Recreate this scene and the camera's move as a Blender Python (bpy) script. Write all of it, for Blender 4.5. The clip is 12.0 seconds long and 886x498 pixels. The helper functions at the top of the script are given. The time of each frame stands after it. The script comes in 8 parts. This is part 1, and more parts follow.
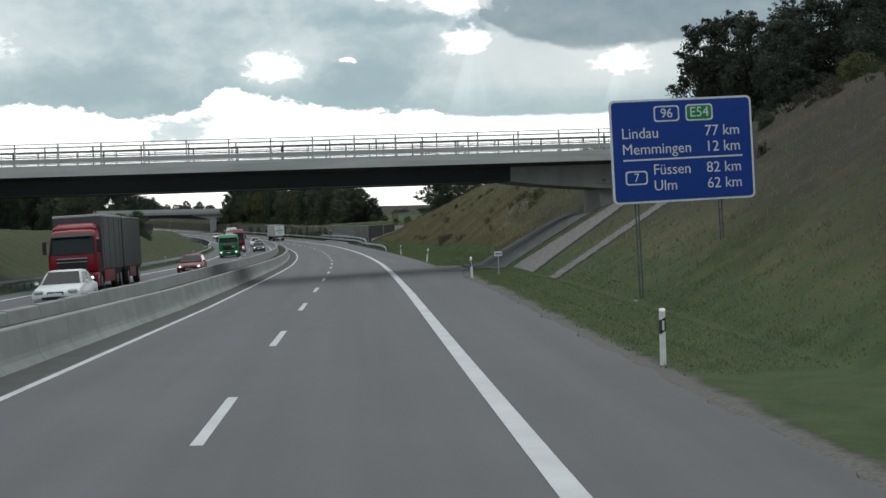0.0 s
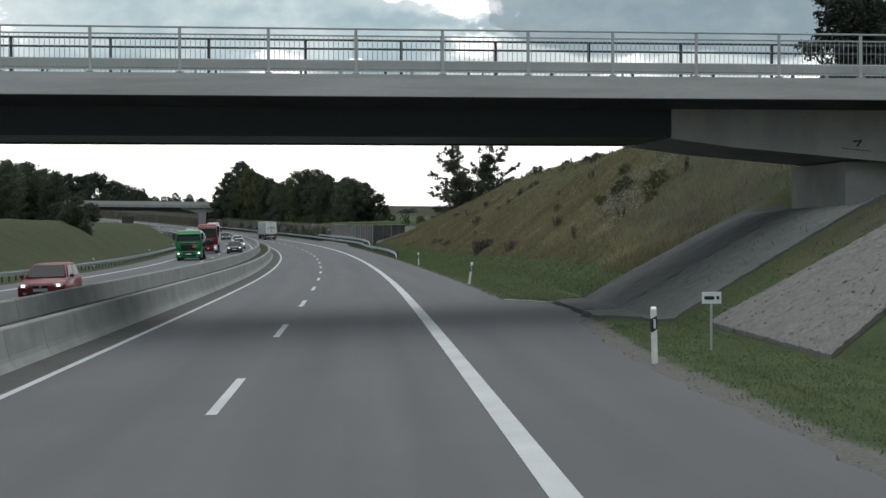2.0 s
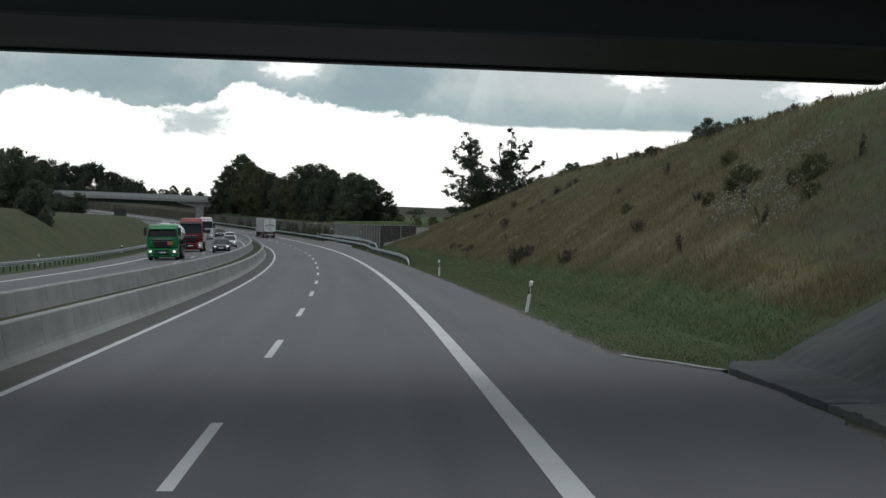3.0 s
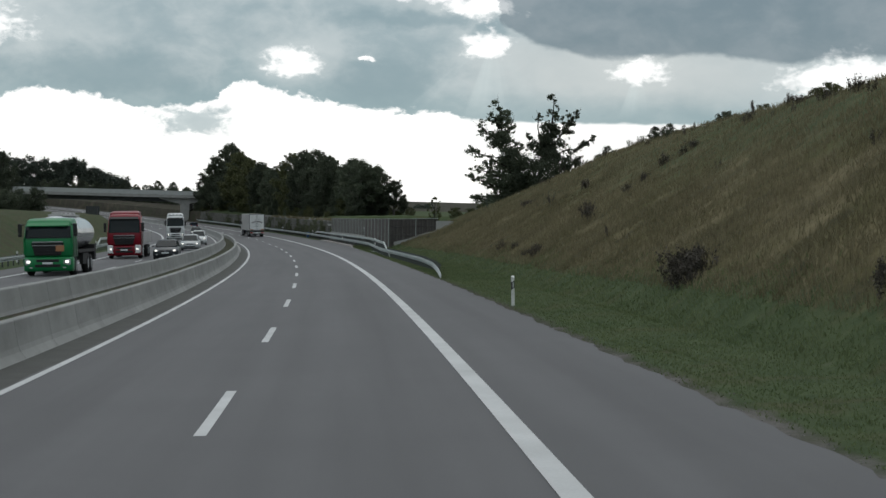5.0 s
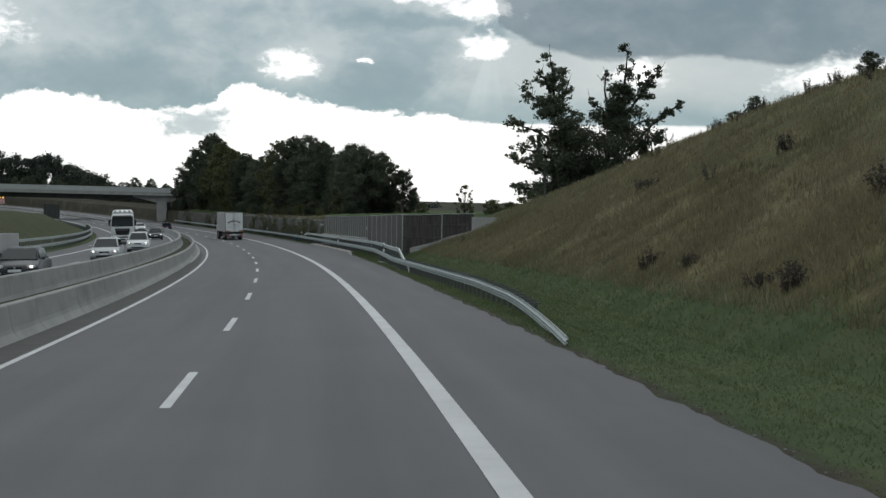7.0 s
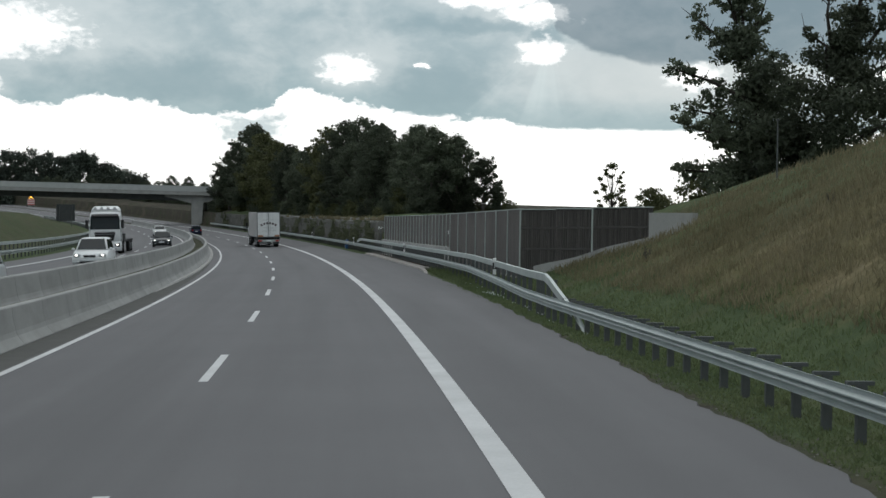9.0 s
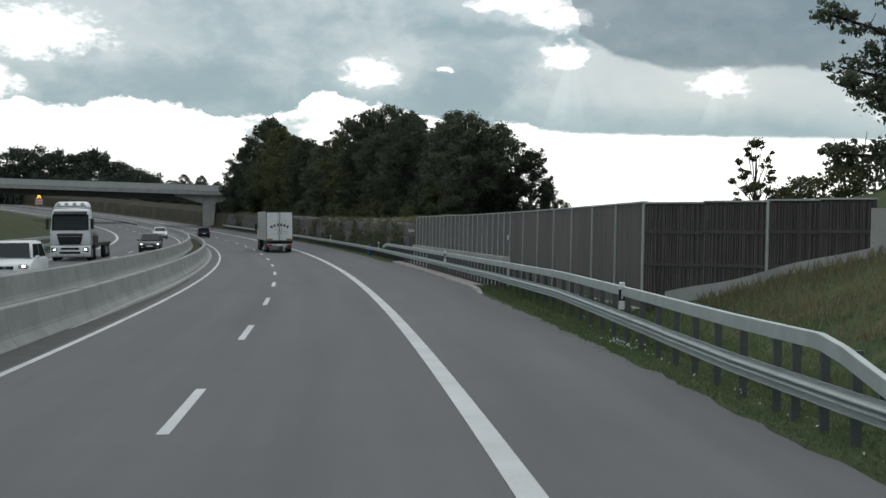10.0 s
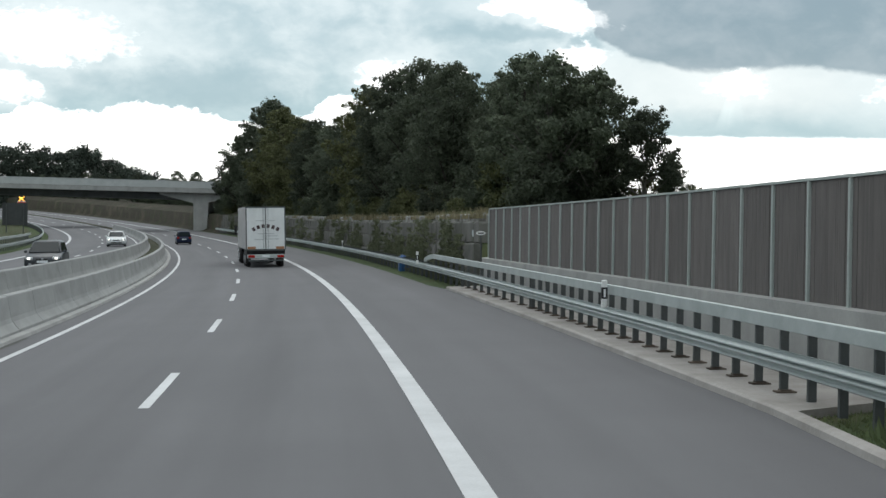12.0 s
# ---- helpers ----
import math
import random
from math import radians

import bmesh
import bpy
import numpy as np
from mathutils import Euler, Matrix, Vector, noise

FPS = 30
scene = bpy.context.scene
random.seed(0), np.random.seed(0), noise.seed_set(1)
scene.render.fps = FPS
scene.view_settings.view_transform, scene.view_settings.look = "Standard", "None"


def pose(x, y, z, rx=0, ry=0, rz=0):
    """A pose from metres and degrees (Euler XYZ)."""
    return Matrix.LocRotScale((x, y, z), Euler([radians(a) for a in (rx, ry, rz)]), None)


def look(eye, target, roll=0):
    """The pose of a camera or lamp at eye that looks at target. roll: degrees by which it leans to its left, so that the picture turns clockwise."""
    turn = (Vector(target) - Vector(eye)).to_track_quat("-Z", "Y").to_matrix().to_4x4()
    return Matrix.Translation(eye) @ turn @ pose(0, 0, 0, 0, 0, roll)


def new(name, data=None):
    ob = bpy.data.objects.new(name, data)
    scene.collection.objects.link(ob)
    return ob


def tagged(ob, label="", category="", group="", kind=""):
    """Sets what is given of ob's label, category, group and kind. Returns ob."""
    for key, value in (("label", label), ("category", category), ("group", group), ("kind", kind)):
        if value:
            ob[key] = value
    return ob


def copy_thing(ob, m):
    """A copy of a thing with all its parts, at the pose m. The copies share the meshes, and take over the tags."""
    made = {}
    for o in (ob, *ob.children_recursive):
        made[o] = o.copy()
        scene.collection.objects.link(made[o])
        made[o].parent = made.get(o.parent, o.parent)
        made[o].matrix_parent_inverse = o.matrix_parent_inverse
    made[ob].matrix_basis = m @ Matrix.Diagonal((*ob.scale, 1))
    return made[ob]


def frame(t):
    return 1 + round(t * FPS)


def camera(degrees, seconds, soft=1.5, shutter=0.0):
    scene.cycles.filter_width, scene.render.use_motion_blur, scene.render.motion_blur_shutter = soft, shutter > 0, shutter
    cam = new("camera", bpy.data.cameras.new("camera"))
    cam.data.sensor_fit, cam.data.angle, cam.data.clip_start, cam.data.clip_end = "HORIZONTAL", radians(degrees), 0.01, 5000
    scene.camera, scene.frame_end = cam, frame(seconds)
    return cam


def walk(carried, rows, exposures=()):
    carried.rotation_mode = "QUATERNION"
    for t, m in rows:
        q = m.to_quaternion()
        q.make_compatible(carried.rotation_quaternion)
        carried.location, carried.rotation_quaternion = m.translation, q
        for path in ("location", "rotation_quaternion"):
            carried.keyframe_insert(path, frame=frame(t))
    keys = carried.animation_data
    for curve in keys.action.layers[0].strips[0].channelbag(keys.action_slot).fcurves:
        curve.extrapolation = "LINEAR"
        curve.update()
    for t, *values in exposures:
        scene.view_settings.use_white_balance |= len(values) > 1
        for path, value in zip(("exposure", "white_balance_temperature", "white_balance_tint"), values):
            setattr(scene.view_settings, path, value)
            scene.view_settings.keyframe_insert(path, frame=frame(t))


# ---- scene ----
cam = camera(30.96, 12.0, soft=1.5)
# seconds, eye x y z, yaw, pitch, lean to the left
PATH = [
    (0.0, 2.067, 2.015, 2.539, -3.257, -0.924, -1.954),
    (0.5, 2.184, 14.114, 2.455, -3.249, -0.952, -1.973),
    (1.0, 2.308, 26.822, 2.400, -3.222, -0.951, -1.983),
    (1.5, 2.356, 39.311, 2.358, -3.213, -0.879, -1.574),
    (2.0, 2.372, 52.572, 2.314, -3.165, -0.800, -0.109),
    (2.5, 2.340, 64.933, 2.272, -3.047, -0.752, 0.991),
    (3.0, 2.235, 77.799, 2.199, -3.030, -0.693, 1.609),
    (5.0, 2.27, 127.2, 1.908, -2.914, -0.830, 0.838),
    (5.5, 2.25, 139.65, 1.827, -2.968, -0.898, 0.886),
    (6.0, 2.198, 152.675, 1.745, -3.078, -0.830, 1.100),
    (6.5, 2.129, 165.199, 1.682, -3.074, -0.833, 0.798),
    (7.0, 2.000, 178.300, 1.628, -2.954, -0.762, 0.739),
    (9.0, 0.595, 228.270, 1.526, -0.943, -0.615, 0.884),
    (9.5, 0.080, 240.642, 1.519, -0.517, -0.595, 0.749),
    (10.0, -0.616, 253.472, 1.517, -0.147, -0.487, 1.281),
    (10.5, -1.246, 265.675, 1.524, 0.125, -0.422, 1.160),
    (11.0, -2.028, 278.359, 1.535, 0.160, -0.412, 1.194),
    (11.5, -2.799, 291.207, 1.554, 0.247, -0.366, 1.113),
    (12.0, -3.646, 304.003, 1.576, 0.462, -0.387, 0.878),
]
# the film's own brightening and darkening, in stops
EXPOSURES = [(0.0, -0.1), (2.0, -0.05), (3.0, -0.4), (5.0, -0.4), (7.0, -0.38), (9.0, -0.25), (10.5, -0.15), (12.0, 0.23)]
walk(cam, [(t, pose(x, y, z, 90 + pitch, 0, yaw) @ pose(0, 0, 0, 0, 0, lean)) for t, x, y, z, yaw, pitch, lean in PATH], EXPOSURES)

# ---- world, sun, exposure ----
world = bpy.data.worlds.new("world")
scene.world = world
world.use_nodes = True
SUN_EL, SUN_AZ = radians(58), radians(4)


def sky_world():
    nt = world.node_tree
    nt.nodes.clear()
    N, L = nt.nodes.new, nt.links.new

    def math_(op, a, b=None, c=None, clamp=False):
        n = N("ShaderNodeMath")
        n.operation, n.use_clamp = op, clamp
        for i, v in enumerate((a, b, c)):
            if v is None:
                continue
            if isinstance(v, (int, float)):
                n.inputs[i].default_value = v
            else:
                L(v, n.inputs[i])
        return n.outputs[0]

    def smooth(v, lo, hi):
        n = N("ShaderNodeMapRange")
        n.interpolation_type = "SMOOTHSTEP"
        L(v, n.inputs["Value"])
        n.inputs["From Min"].default_value, n.inputs["From Max"].default_value = lo, hi
        return n.outputs["Result"]

    def mixc(f, a, b):
        n = N("ShaderNodeMix")
        n.data_type = "RGBA"
        for i, v in ((0, f), (6, a), (7, b)):
            if isinstance(v, (int, float)):
                n.inputs[i].default_value = v
            elif isinstance(v, tuple):
                n.inputs[i].default_value = (*v, 1)
            else:
                L(v, n.inputs[i])
        return n.outputs[2]

    tc = N("ShaderNodeTexCoord")
    sep = N("ShaderNodeSeparateXYZ")
    L(tc.outputs["Generated"], sep.inputs[0])
    x, y, z = sep.outputs
    az = math_("MULTIPLY", math_("ARCTAN2", x, y), 57.2958)       # degrees to the right of +y
    el = math_("MULTIPLY", math_("ARCSINE", z), 57.2958)
    comb = N("ShaderNodeCombineXYZ")
    L(az, comb.inputs[0])
    L(math_("MULTIPLY", el, 1.6), comb.inputs[1])

    def fbm(scale, detail, rough, off, dist=0.0):
        m = N("ShaderNodeVectorMath")
        m.operation = "ADD"
        L(comb.outputs[0], m.inputs[0])
        m.inputs[1].default_value = off
        n = N("ShaderNodeTexNoise")
        L(m.outputs[0], n.inputs["Vector"])
        n.inputs["Scale"].default_value, n.inputs["Detail"].default_value = scale, detail
        n.inputs["Roughness"].default_value, n.inputs["Distortion"].default_value = rough, dist
        return n.outputs[0]

    big = fbm(0.16, 5, 0.55, (3.1, 7.7, 0.4))
    mid = fbm(0.42, 6, 0.55, (11.3, 2.9, 1.7), 0.3)
    fine = fbm(1.3, 5, 0.55, (5.2, 9.1, 4.4), 0.3)
    wisp = fbm(3.2, 4, 0.55, (1.2, 6.1, 8.4), 0.4)

    def warped(v, scale, off, amount):
        return math_("ADD", v, math_("MULTIPLY", math_("SUBTRACT", fbm(scale, 4, 0.55, off), 0.5), amount))

    az_w, el_w = warped(az, 0.9, (7.7, 1.1, 3.3), 2.2), warped(el, 0.9, (2.2, 8.8, 6.1), 0.9)

    def centred(v, amount):
        return math_("MULTIPLY", math_("SUBTRACT", v, 0.5), amount)

    def along(points):
        """A height in degrees that runs with the azimuth, straight between these points."""
        n = N("ShaderNodeValToRGB")
        L(math_("MULTIPLY_ADD", warped(az, 1.1, (4.4, 3.3, 9.1), 0.9), 1 / 44, 0.5), n.inputs[0])
        els = n.color_ramp.elements
        for k, (a, e) in enumerate(points):
            el_ = els[k] if k < 2 else els.new(a / 44 + 0.5)
            el_.position = a / 44 + 0.5
            el_.color = (e / 10, e / 10, e / 10, 1)
        return math_("MULTIPLY", n.outputs[0], 10.0)

    def oval(spot, warp):
        a0, e0, wa, we = spot
        da = math_("DIVIDE", math_("SUBTRACT", az_w, a0), wa)
        de = math_("DIVIDE", math_("SUBTRACT", el_w, e0), we)
        r = math_("SQRT", math_("ADD", math_("MULTIPLY", da, da), math_("MULTIPLY", de, de)))
        for v, amount in warp:
            r = math_("ADD", r, centred(v, amount))
        return r

    def ovals(spots, warp, lo, hi):
        out = None
        for spot in spots:
            v = math_("SUBTRACT", 1.0, smooth(oval(spot, warp), lo, hi))
            out = v if out is None else math_("MAXIMUM", out, v)
        return out

    # ragged lower edge of the cloud deck over the white band along the horizon; it runs straighter to the right
    calm = math_("SUBTRACT", 1.0, math_("MULTIPLY", smooth(az, 2.0, 6.0), 0.75))
    ragged = math_("ADD", math_("ADD", centred(mid, 0.45), centred(fine, 0.75)), centred(wisp, 0.3))
    over = math_("SUBTRACT", math_("ADD", el, math_("MULTIPLY", ragged, calm)), along(DECK))
    deck = smooth(over, -0.04, 0.12)
    # a shred of cloud that hangs in the white band
    shred = ovals([(-6.0, 3.62, 1.5, 0.42)], ((fine, 1.4), (wisp, 0.7)), 0.55, 1.15)
    deck = math_("MAXIMUM", deck, math_("MULTIPLY", shred, 0.7))
    # rifts of bright sky in the deck, with pale glow round them
    rifts = ovals(RIFTS, ((fine, 1.2), (wisp, 0.9)), 0.6, 1.25)
    glow = ovals(RIFTS, ((mid, 1.6),), 0.7, 2.6)
    # heavy dark cloud over the right, and soft bands of shade
    heavy_over = math_("SUBTRACT", math_("ADD", el, math_("ADD", centred(mid, 0.25), centred(fine, 0.35))), along(HEAVY))
    dark = smooth(heavy_over, -0.06, 0.2)
    shade = ovals(SOFT, ((mid, 0.9), (fine, 0.3)), 0.3, 1.35)

    tone = smooth(math_("ADD", math_("ADD", math_("MULTIPLY", big, 0.4), math_("MULTIPLY", mid, 0.45)), math_("MULTIPLY", fine, 0.15)), 0.4, 0.62)
    cloud = mixc(tone, (0.4, 0.51, 0.545), (0.62, 0.7, 0.715))
    # darker along the deck's foot
    cloud = mixc(math_("MULTIPLY", math_("SUBTRACT", 1.0, smooth(over, 0.0, 1.5)), 0.6), cloud, (0.32, 0.465, 0.505))
    cloud = mixc(math_("MULTIPLY", glow, 0.5), cloud, (0.8, 0.86, 0.86))
    cloud = mixc(math_("MULTIPLY", shade, 0.8), cloud, (0.3, 0.418, 0.46))
    # pale veil below the heavy cloud, thinner towards its foot
    veil = math_("MULTIPLY", ovals([(9.5, 5.6, 6.5, 1.7)], ((mid, 0.5),), 0.35, 1.15), smooth(over, 0.0, 1.4))
    cloud = mixc(math_("MULTIPLY", veil, 0.7), cloud, (0.76, 0.8, 0.79))
    # fans of light that fall from the rifts
    for a0, e0, reach, width in ((4.5, 6.6, 3.2, 2.4), (9.7, 5.7, 2.0, 1.6)):
        fall = math_("SUBTRACT", e0, el)
        turn = math_("DIVIDE", math_("SUBTRACT", math_("SUBTRACT", az, a0), math_("MULTIPLY", fall, -0.35)), math_("ADD", math_("MAXIMUM", fall, 0.0), 0.35))
        n = N("ShaderNodeTexNoise")
        n.noise_dimensions = "1D"
        L(turn, n.inputs["W"])
        n.inputs["Scale"].default_value, n.inputs["Detail"].default_value = 1.6, 3
        fan = math_("MULTIPLY", smooth(n.outputs[0], 0.42, 0.68), math_("SUBTRACT", 1.0, smooth(math_("ABSOLUTE", turn), 0.2, width / 2)))
        fan = math_("MULTIPLY", fan, math_("MULTIPLY", smooth(fall, 0.2, 1.0), math_("SUBTRACT", 1.0, smooth(fall, reach * 0.5, reach))))
        cloud = mixc(math_("MULTIPLY", fan, 0.5), cloud, (0.78, 0.88, 0.88))
    heavy = mixc(tone, (0.205, 0.28, 0.32), (0.3, 0.365, 0.4))
    cloud = mixc(math_("MULTIPLY", dark, 0.94), cloud, heavy)
    white = mixc(smooth(fine, 0.35, 0.65), (1.28, 1.29, 1.28), (1.55, 1.55, 1.52))
    low = mixc(math_("MAXIMUM", math_("SUBTRACT", 1.0, deck), math_("MULTIPLY", rifts, math_("SUBTRACT", 1.0, math_("MULTIPLY", dark, 0.6)))), cloud, white)
    # overcast dome above: brighter towards the zenith
    dome = mixc(tone, (DOME * 0.88, DOME * 0.97, DOME * 1.02), (DOME * 1.08, DOME * 1.12, DOME * 1.13))
    sky = mixc(smooth(el, 10.0, 38.0), low, dome)
    ground = mixc(smooth(el, -1.0, 0.0), (0.1, 0.1, 0.09), sky)

    tex = N("ShaderNodeTexSky")
    tex.sky_type, tex.sun_disc, tex.sun_elevation, tex.sun_rotation = "NISHITA", False, SUN_EL, SUN_AZ
    b1, b2, add, out = N("ShaderNodeBackground"), N("ShaderNodeBackground"), N("ShaderNodeAddShader"), N("ShaderNodeOutputWorld")
    L(tex.outputs[0], b1.inputs[0])
    b1.inputs[1].default_value = 0.01
    L(ground, b2.inputs[0])
    b2.inputs[1].default_value = 1.0
    L(b1.outputs[0], add.inputs[0])
    L(b2.outputs[0], add.inputs[1])
    L(add.outputs[0], out.inputs[0])


DOME = 1.0
# azimuth and height, in degrees
DECK = [(-22, 4.1), (-16, 4.0), (-14.9, 4.5), (-13.7, 4.06), (-12.2, 4.38), (-10.8, 4.55), (-9.4, 4.3), (-7.6, 4.0), (-6.2, 4.05), (-5.3, 4.25), (-4.9, 4.82), (-4.4, 5.08), (-3.8, 4.88), (-2.9, 4.63), (-1.7, 4.46), (-0.9, 4.18), (1.2, 3.97), (2.9, 4.06), (3.8, 3.72), (8.2, 3.68), (15, 3.6), (22, 3.6)]
HEAVY = [(-22, 10), (4.3, 10), (4.7, 7.8), (4.95, 7.15), (6.2, 6.35), (8.2, 5.97), (10.2, 6.02), (12.1, 6.1), (14.1, 5.88), (15.1, 5.72), (16.4, 5.95), (22, 6.0)]
# azimuth, height, half width, half height
RIFTS = [(-2.5, 5.75, 0.95, 0.46), (0.3, 5.95, 0.34, 0.1), (4.45, 6.4, 0.8, 0.5), (9.7, 5.6, 1.0, 0.42), (4.2, 7.75, 1.1, 0.45), (2.6, 8.3, 1.6, 0.3), (-14.6, 6.75, 2.7, 0.8), (-15.8, 4.95, 0.9, 0.5), (17.3, 5.15, 2.4, 0.9)]
SOFT = [(-9.0, 5.2, 4.5, 1.0), (0.6, 5.2, 2.6, 1.0), (1.6, 7.28, 3.4, 0.36), (4.5, 7.0, 0.7, 0.25)]
sky_world()
sun = new("sun", bpy.data.lights.new("sun", "SUN"))
sun.data.energy, sun.data.angle, sun.data.color = 0.5, radians(50), (1.0, 0.97, 0.92)
sun.matrix_world = look((0, 0, 0), (-math.sin(SUN_AZ) * math.cos(SUN_EL), -math.cos(SUN_AZ) * math.cos(SUN_EL), -math.sin(SUN_EL)))
scene.view_settings.exposure = 0.0


# ---- materials ----
def mat(name, c1, c2=None, rough=0.8, scale=2.0, fine=40.0, bump=0.1, metal=0.0, spec=0.3, emit=None, per_object=0.0, stretch=(1, 1, 1), island=0.0, stain=None, detail=4, trans=0.0):
    """A surface of two colours mixed at a broad and a fine scale, in metres, with relief."""
    m = bpy.data.materials.new(name)
    m.use_nodes = True
    nt = m.node_tree
    N, L = nt.nodes.new, nt.links.new
    bsdf = nt.nodes["Principled BSDF"]
    c2 = c2 or tuple(v * 0.8 for v in c1)
    tc = N("ShaderNodeTexCoord")
    mp = N("ShaderNodeMapping")
    mp.inputs["Scale"].default_value = stretch
    L(tc.outputs["Object"], mp.inputs[0])
    src = mp.outputs[0]
    if per_object:
        oi = N("ShaderNodeObjectInfo")
        add = N("ShaderNodeVectorMath")
        add.operation = "ADD"
        mul = N("ShaderNodeVectorMath")
        mul.operation = "SCALE"
        L(oi.outputs["Random"], mul.inputs["Scale"])
        mul.inputs[0].default_value = (37, 61, 23)
        L(src, add.inputs[0])
        L(mul.outputs[0], add.inputs[1])
        src = add.outputs[0]
    a, b = N("ShaderNodeTexNoise"), N("ShaderNodeTexNoise")
    for n, sc, d in ((a, scale, detail), (b, fine, 3)):
        L(src, n.inputs["Vector"])
        n.inputs["Scale"].default_value, n.inputs["Detail"].default_value, n.inputs["Roughness"].default_value = sc, d, 0.6
    mixf = N("ShaderNodeMath")
    mixf.operation = "MULTIPLY_ADD"
    L(b.outputs[0], mixf.inputs[0])
    mixf.inputs[1].default_value = 0.45
    L(a.outputs[0], mixf.inputs[2])
    ramp = N("ShaderNodeMapRange")
    L(mixf.outputs[0], ramp.inputs["Value"])
    ramp.inputs["From Min"].default_value, ramp.inputs["From Max"].default_value = 0.5, 0.95
    mx = N("ShaderNodeMix")
    mx.data_type = "RGBA"
    L(ramp.outputs[0], mx.inputs[0])
    mx.inputs[6].default_value, mx.inputs[7].default_value = (*c1, 1), (*c2, 1)
    col = mx.outputs[2]
    if stain:
        st = N("ShaderNodeTexNoise")
        mp2 = N("ShaderNodeMapping")
        mp2.inputs["Scale"].default_value = stain[1]
        L(src, mp2.inputs[0])
        L(mp2.outputs[0], st.inputs["Vector"])
        st.inputs["Scale"].default_value, st.inputs["Detail"].default_value = 1.0, 5
        sr = N("ShaderNodeMapRange")
        L(st.outputs[0], sr.inputs["Value"])
        sr.inputs["From Min"].default_value, sr.inputs["From Max"].default_value = 0.5, 0.75
        sr.inputs["To Max"].default_value = stain[2]
        m2 = N("ShaderNodeMix")
        m2.data_type = "RGBA"
        L(sr.outputs[0], m2.inputs[0])
        L(col, m2.inputs[6])
        m2.inputs[7].default_value = (*stain[0], 1)
        col = m2.outputs[2]
    var = per_object or island
    if var:
        for kind_, amount in (("object", per_object), ("island", island)):
            if not amount:
                continue
            rnd = oi.outputs["Random"] if kind_ == "object" else N("ShaderNodeNewGeometry").outputs["Random Per Island"]
            mr = N("ShaderNodeMapRange")
            L(rnd, mr.inputs["Value"])
            mr.inputs["To Min"].default_value, mr.inputs["To Max"].default_value = 1 - amount, 1 + amount
            hs = N("ShaderNodeHueSaturation")
            L(mr.outputs[0], hs.inputs["Value"])
            L(col, hs.inputs["Color"])
            col = hs.outputs[0]
    L(col, bsdf.inputs["Base Color"])
    rr = N("ShaderNodeMapRange")
    L(a.outputs[0], rr.inputs["Value"])
    rr.inputs["To Min"].default_value, rr.inputs["To Max"].default_value = max(rough - 0.08, 0.02), min(rough + 0.08, 1)
    L(rr.outputs[0], bsdf.inputs["Roughness"])
    bsdf.inputs["Metallic"].default_value = metal
    bsdf.inputs["Specular IOR Level"].default_value = spec
    if bump:
        bp = N("ShaderNodeBump")
        bp.inputs["Strength"].default_value = bump
        bp.inputs["Distance"].default_value = 0.02
        L(mixf.outputs[0], bp.inputs["Height"])
        L(bp.outputs[0], bsdf.inputs["Normal"])
    if emit:
        bsdf.inputs["Emission Color"].default_value, bsdf.inputs["Emission Strength"].default_value = (*emit[0], 1), emit[1]
    if trans:
        out = nt.nodes["Material Output"]
        tr, ms = N("ShaderNodeBsdfTranslucent"), N("ShaderNodeMixShader")
        L(col, tr.inputs[0])
        ms.inputs[0].default_value = trans
        L(bsdf.outputs[0], ms.inputs[1])
        L(tr.outputs[0], ms.inputs[2])
        L(ms.outputs[0], out.inputs[0])
    return m


ASPHALT = mat("asphalt", (0.081, 0.081, 0.085), (0.106, 0.106, 0.110), rough=0.75, scale=0.25, fine=60, bump=0.25, spec=0.35, stain=((0.068, 0.069, 0.072), (0.5, 0.035, 1), 0.45))


def lane_wear(m):
    """Long faint bands of wear and oil along the lanes, by the offset and the distance kept on the mesh."""
    nt = m.node_tree
    N, L = nt.nodes.new, nt.links.new
    bsdf = nt.nodes["Principled BSDF"]
    old = bsdf.inputs["Base Color"].links[0].from_socket
    u_, s_ = N("ShaderNodeAttribute"), N("ShaderNodeAttribute")
    u_.attribute_name, s_.attribute_name = "offset", "along"
    sc = N("ShaderNodeMath")
    sc.operation, sc.inputs[1].default_value = "MULTIPLY", 0.02
    L(s_.outputs["Fac"], sc.inputs[0])
    xyz = N("ShaderNodeCombineXYZ")
    L(u_.outputs["Fac"], xyz.inputs[0])
    L(sc.outputs[0], xyz.inputs[1])
    n = N("ShaderNodeTexNoise")
    L(xyz.outputs[0], n.inputs["Vector"])
    n.inputs["Scale"].default_value, n.inputs["Detail"].default_value = 0.9, 4
    mr = N("ShaderNodeMapRange")
    L(n.outputs[0], mr.inputs["Value"])
    mr.inputs["From Min"].default_value, mr.inputs["From Max"].default_value = 0.3, 0.7
    mr.inputs["To Min"].default_value, mr.inputs["To Max"].default_value = 0.86, 1.13
    mx = N("ShaderNodeVectorMath")
    mx.operation = "SCALE"
    L(old, mx.inputs[0])
    L(mr.outputs[0], mx.inputs["Scale"])
    L(mx.outputs[0], bsdf.inputs["Base Color"])


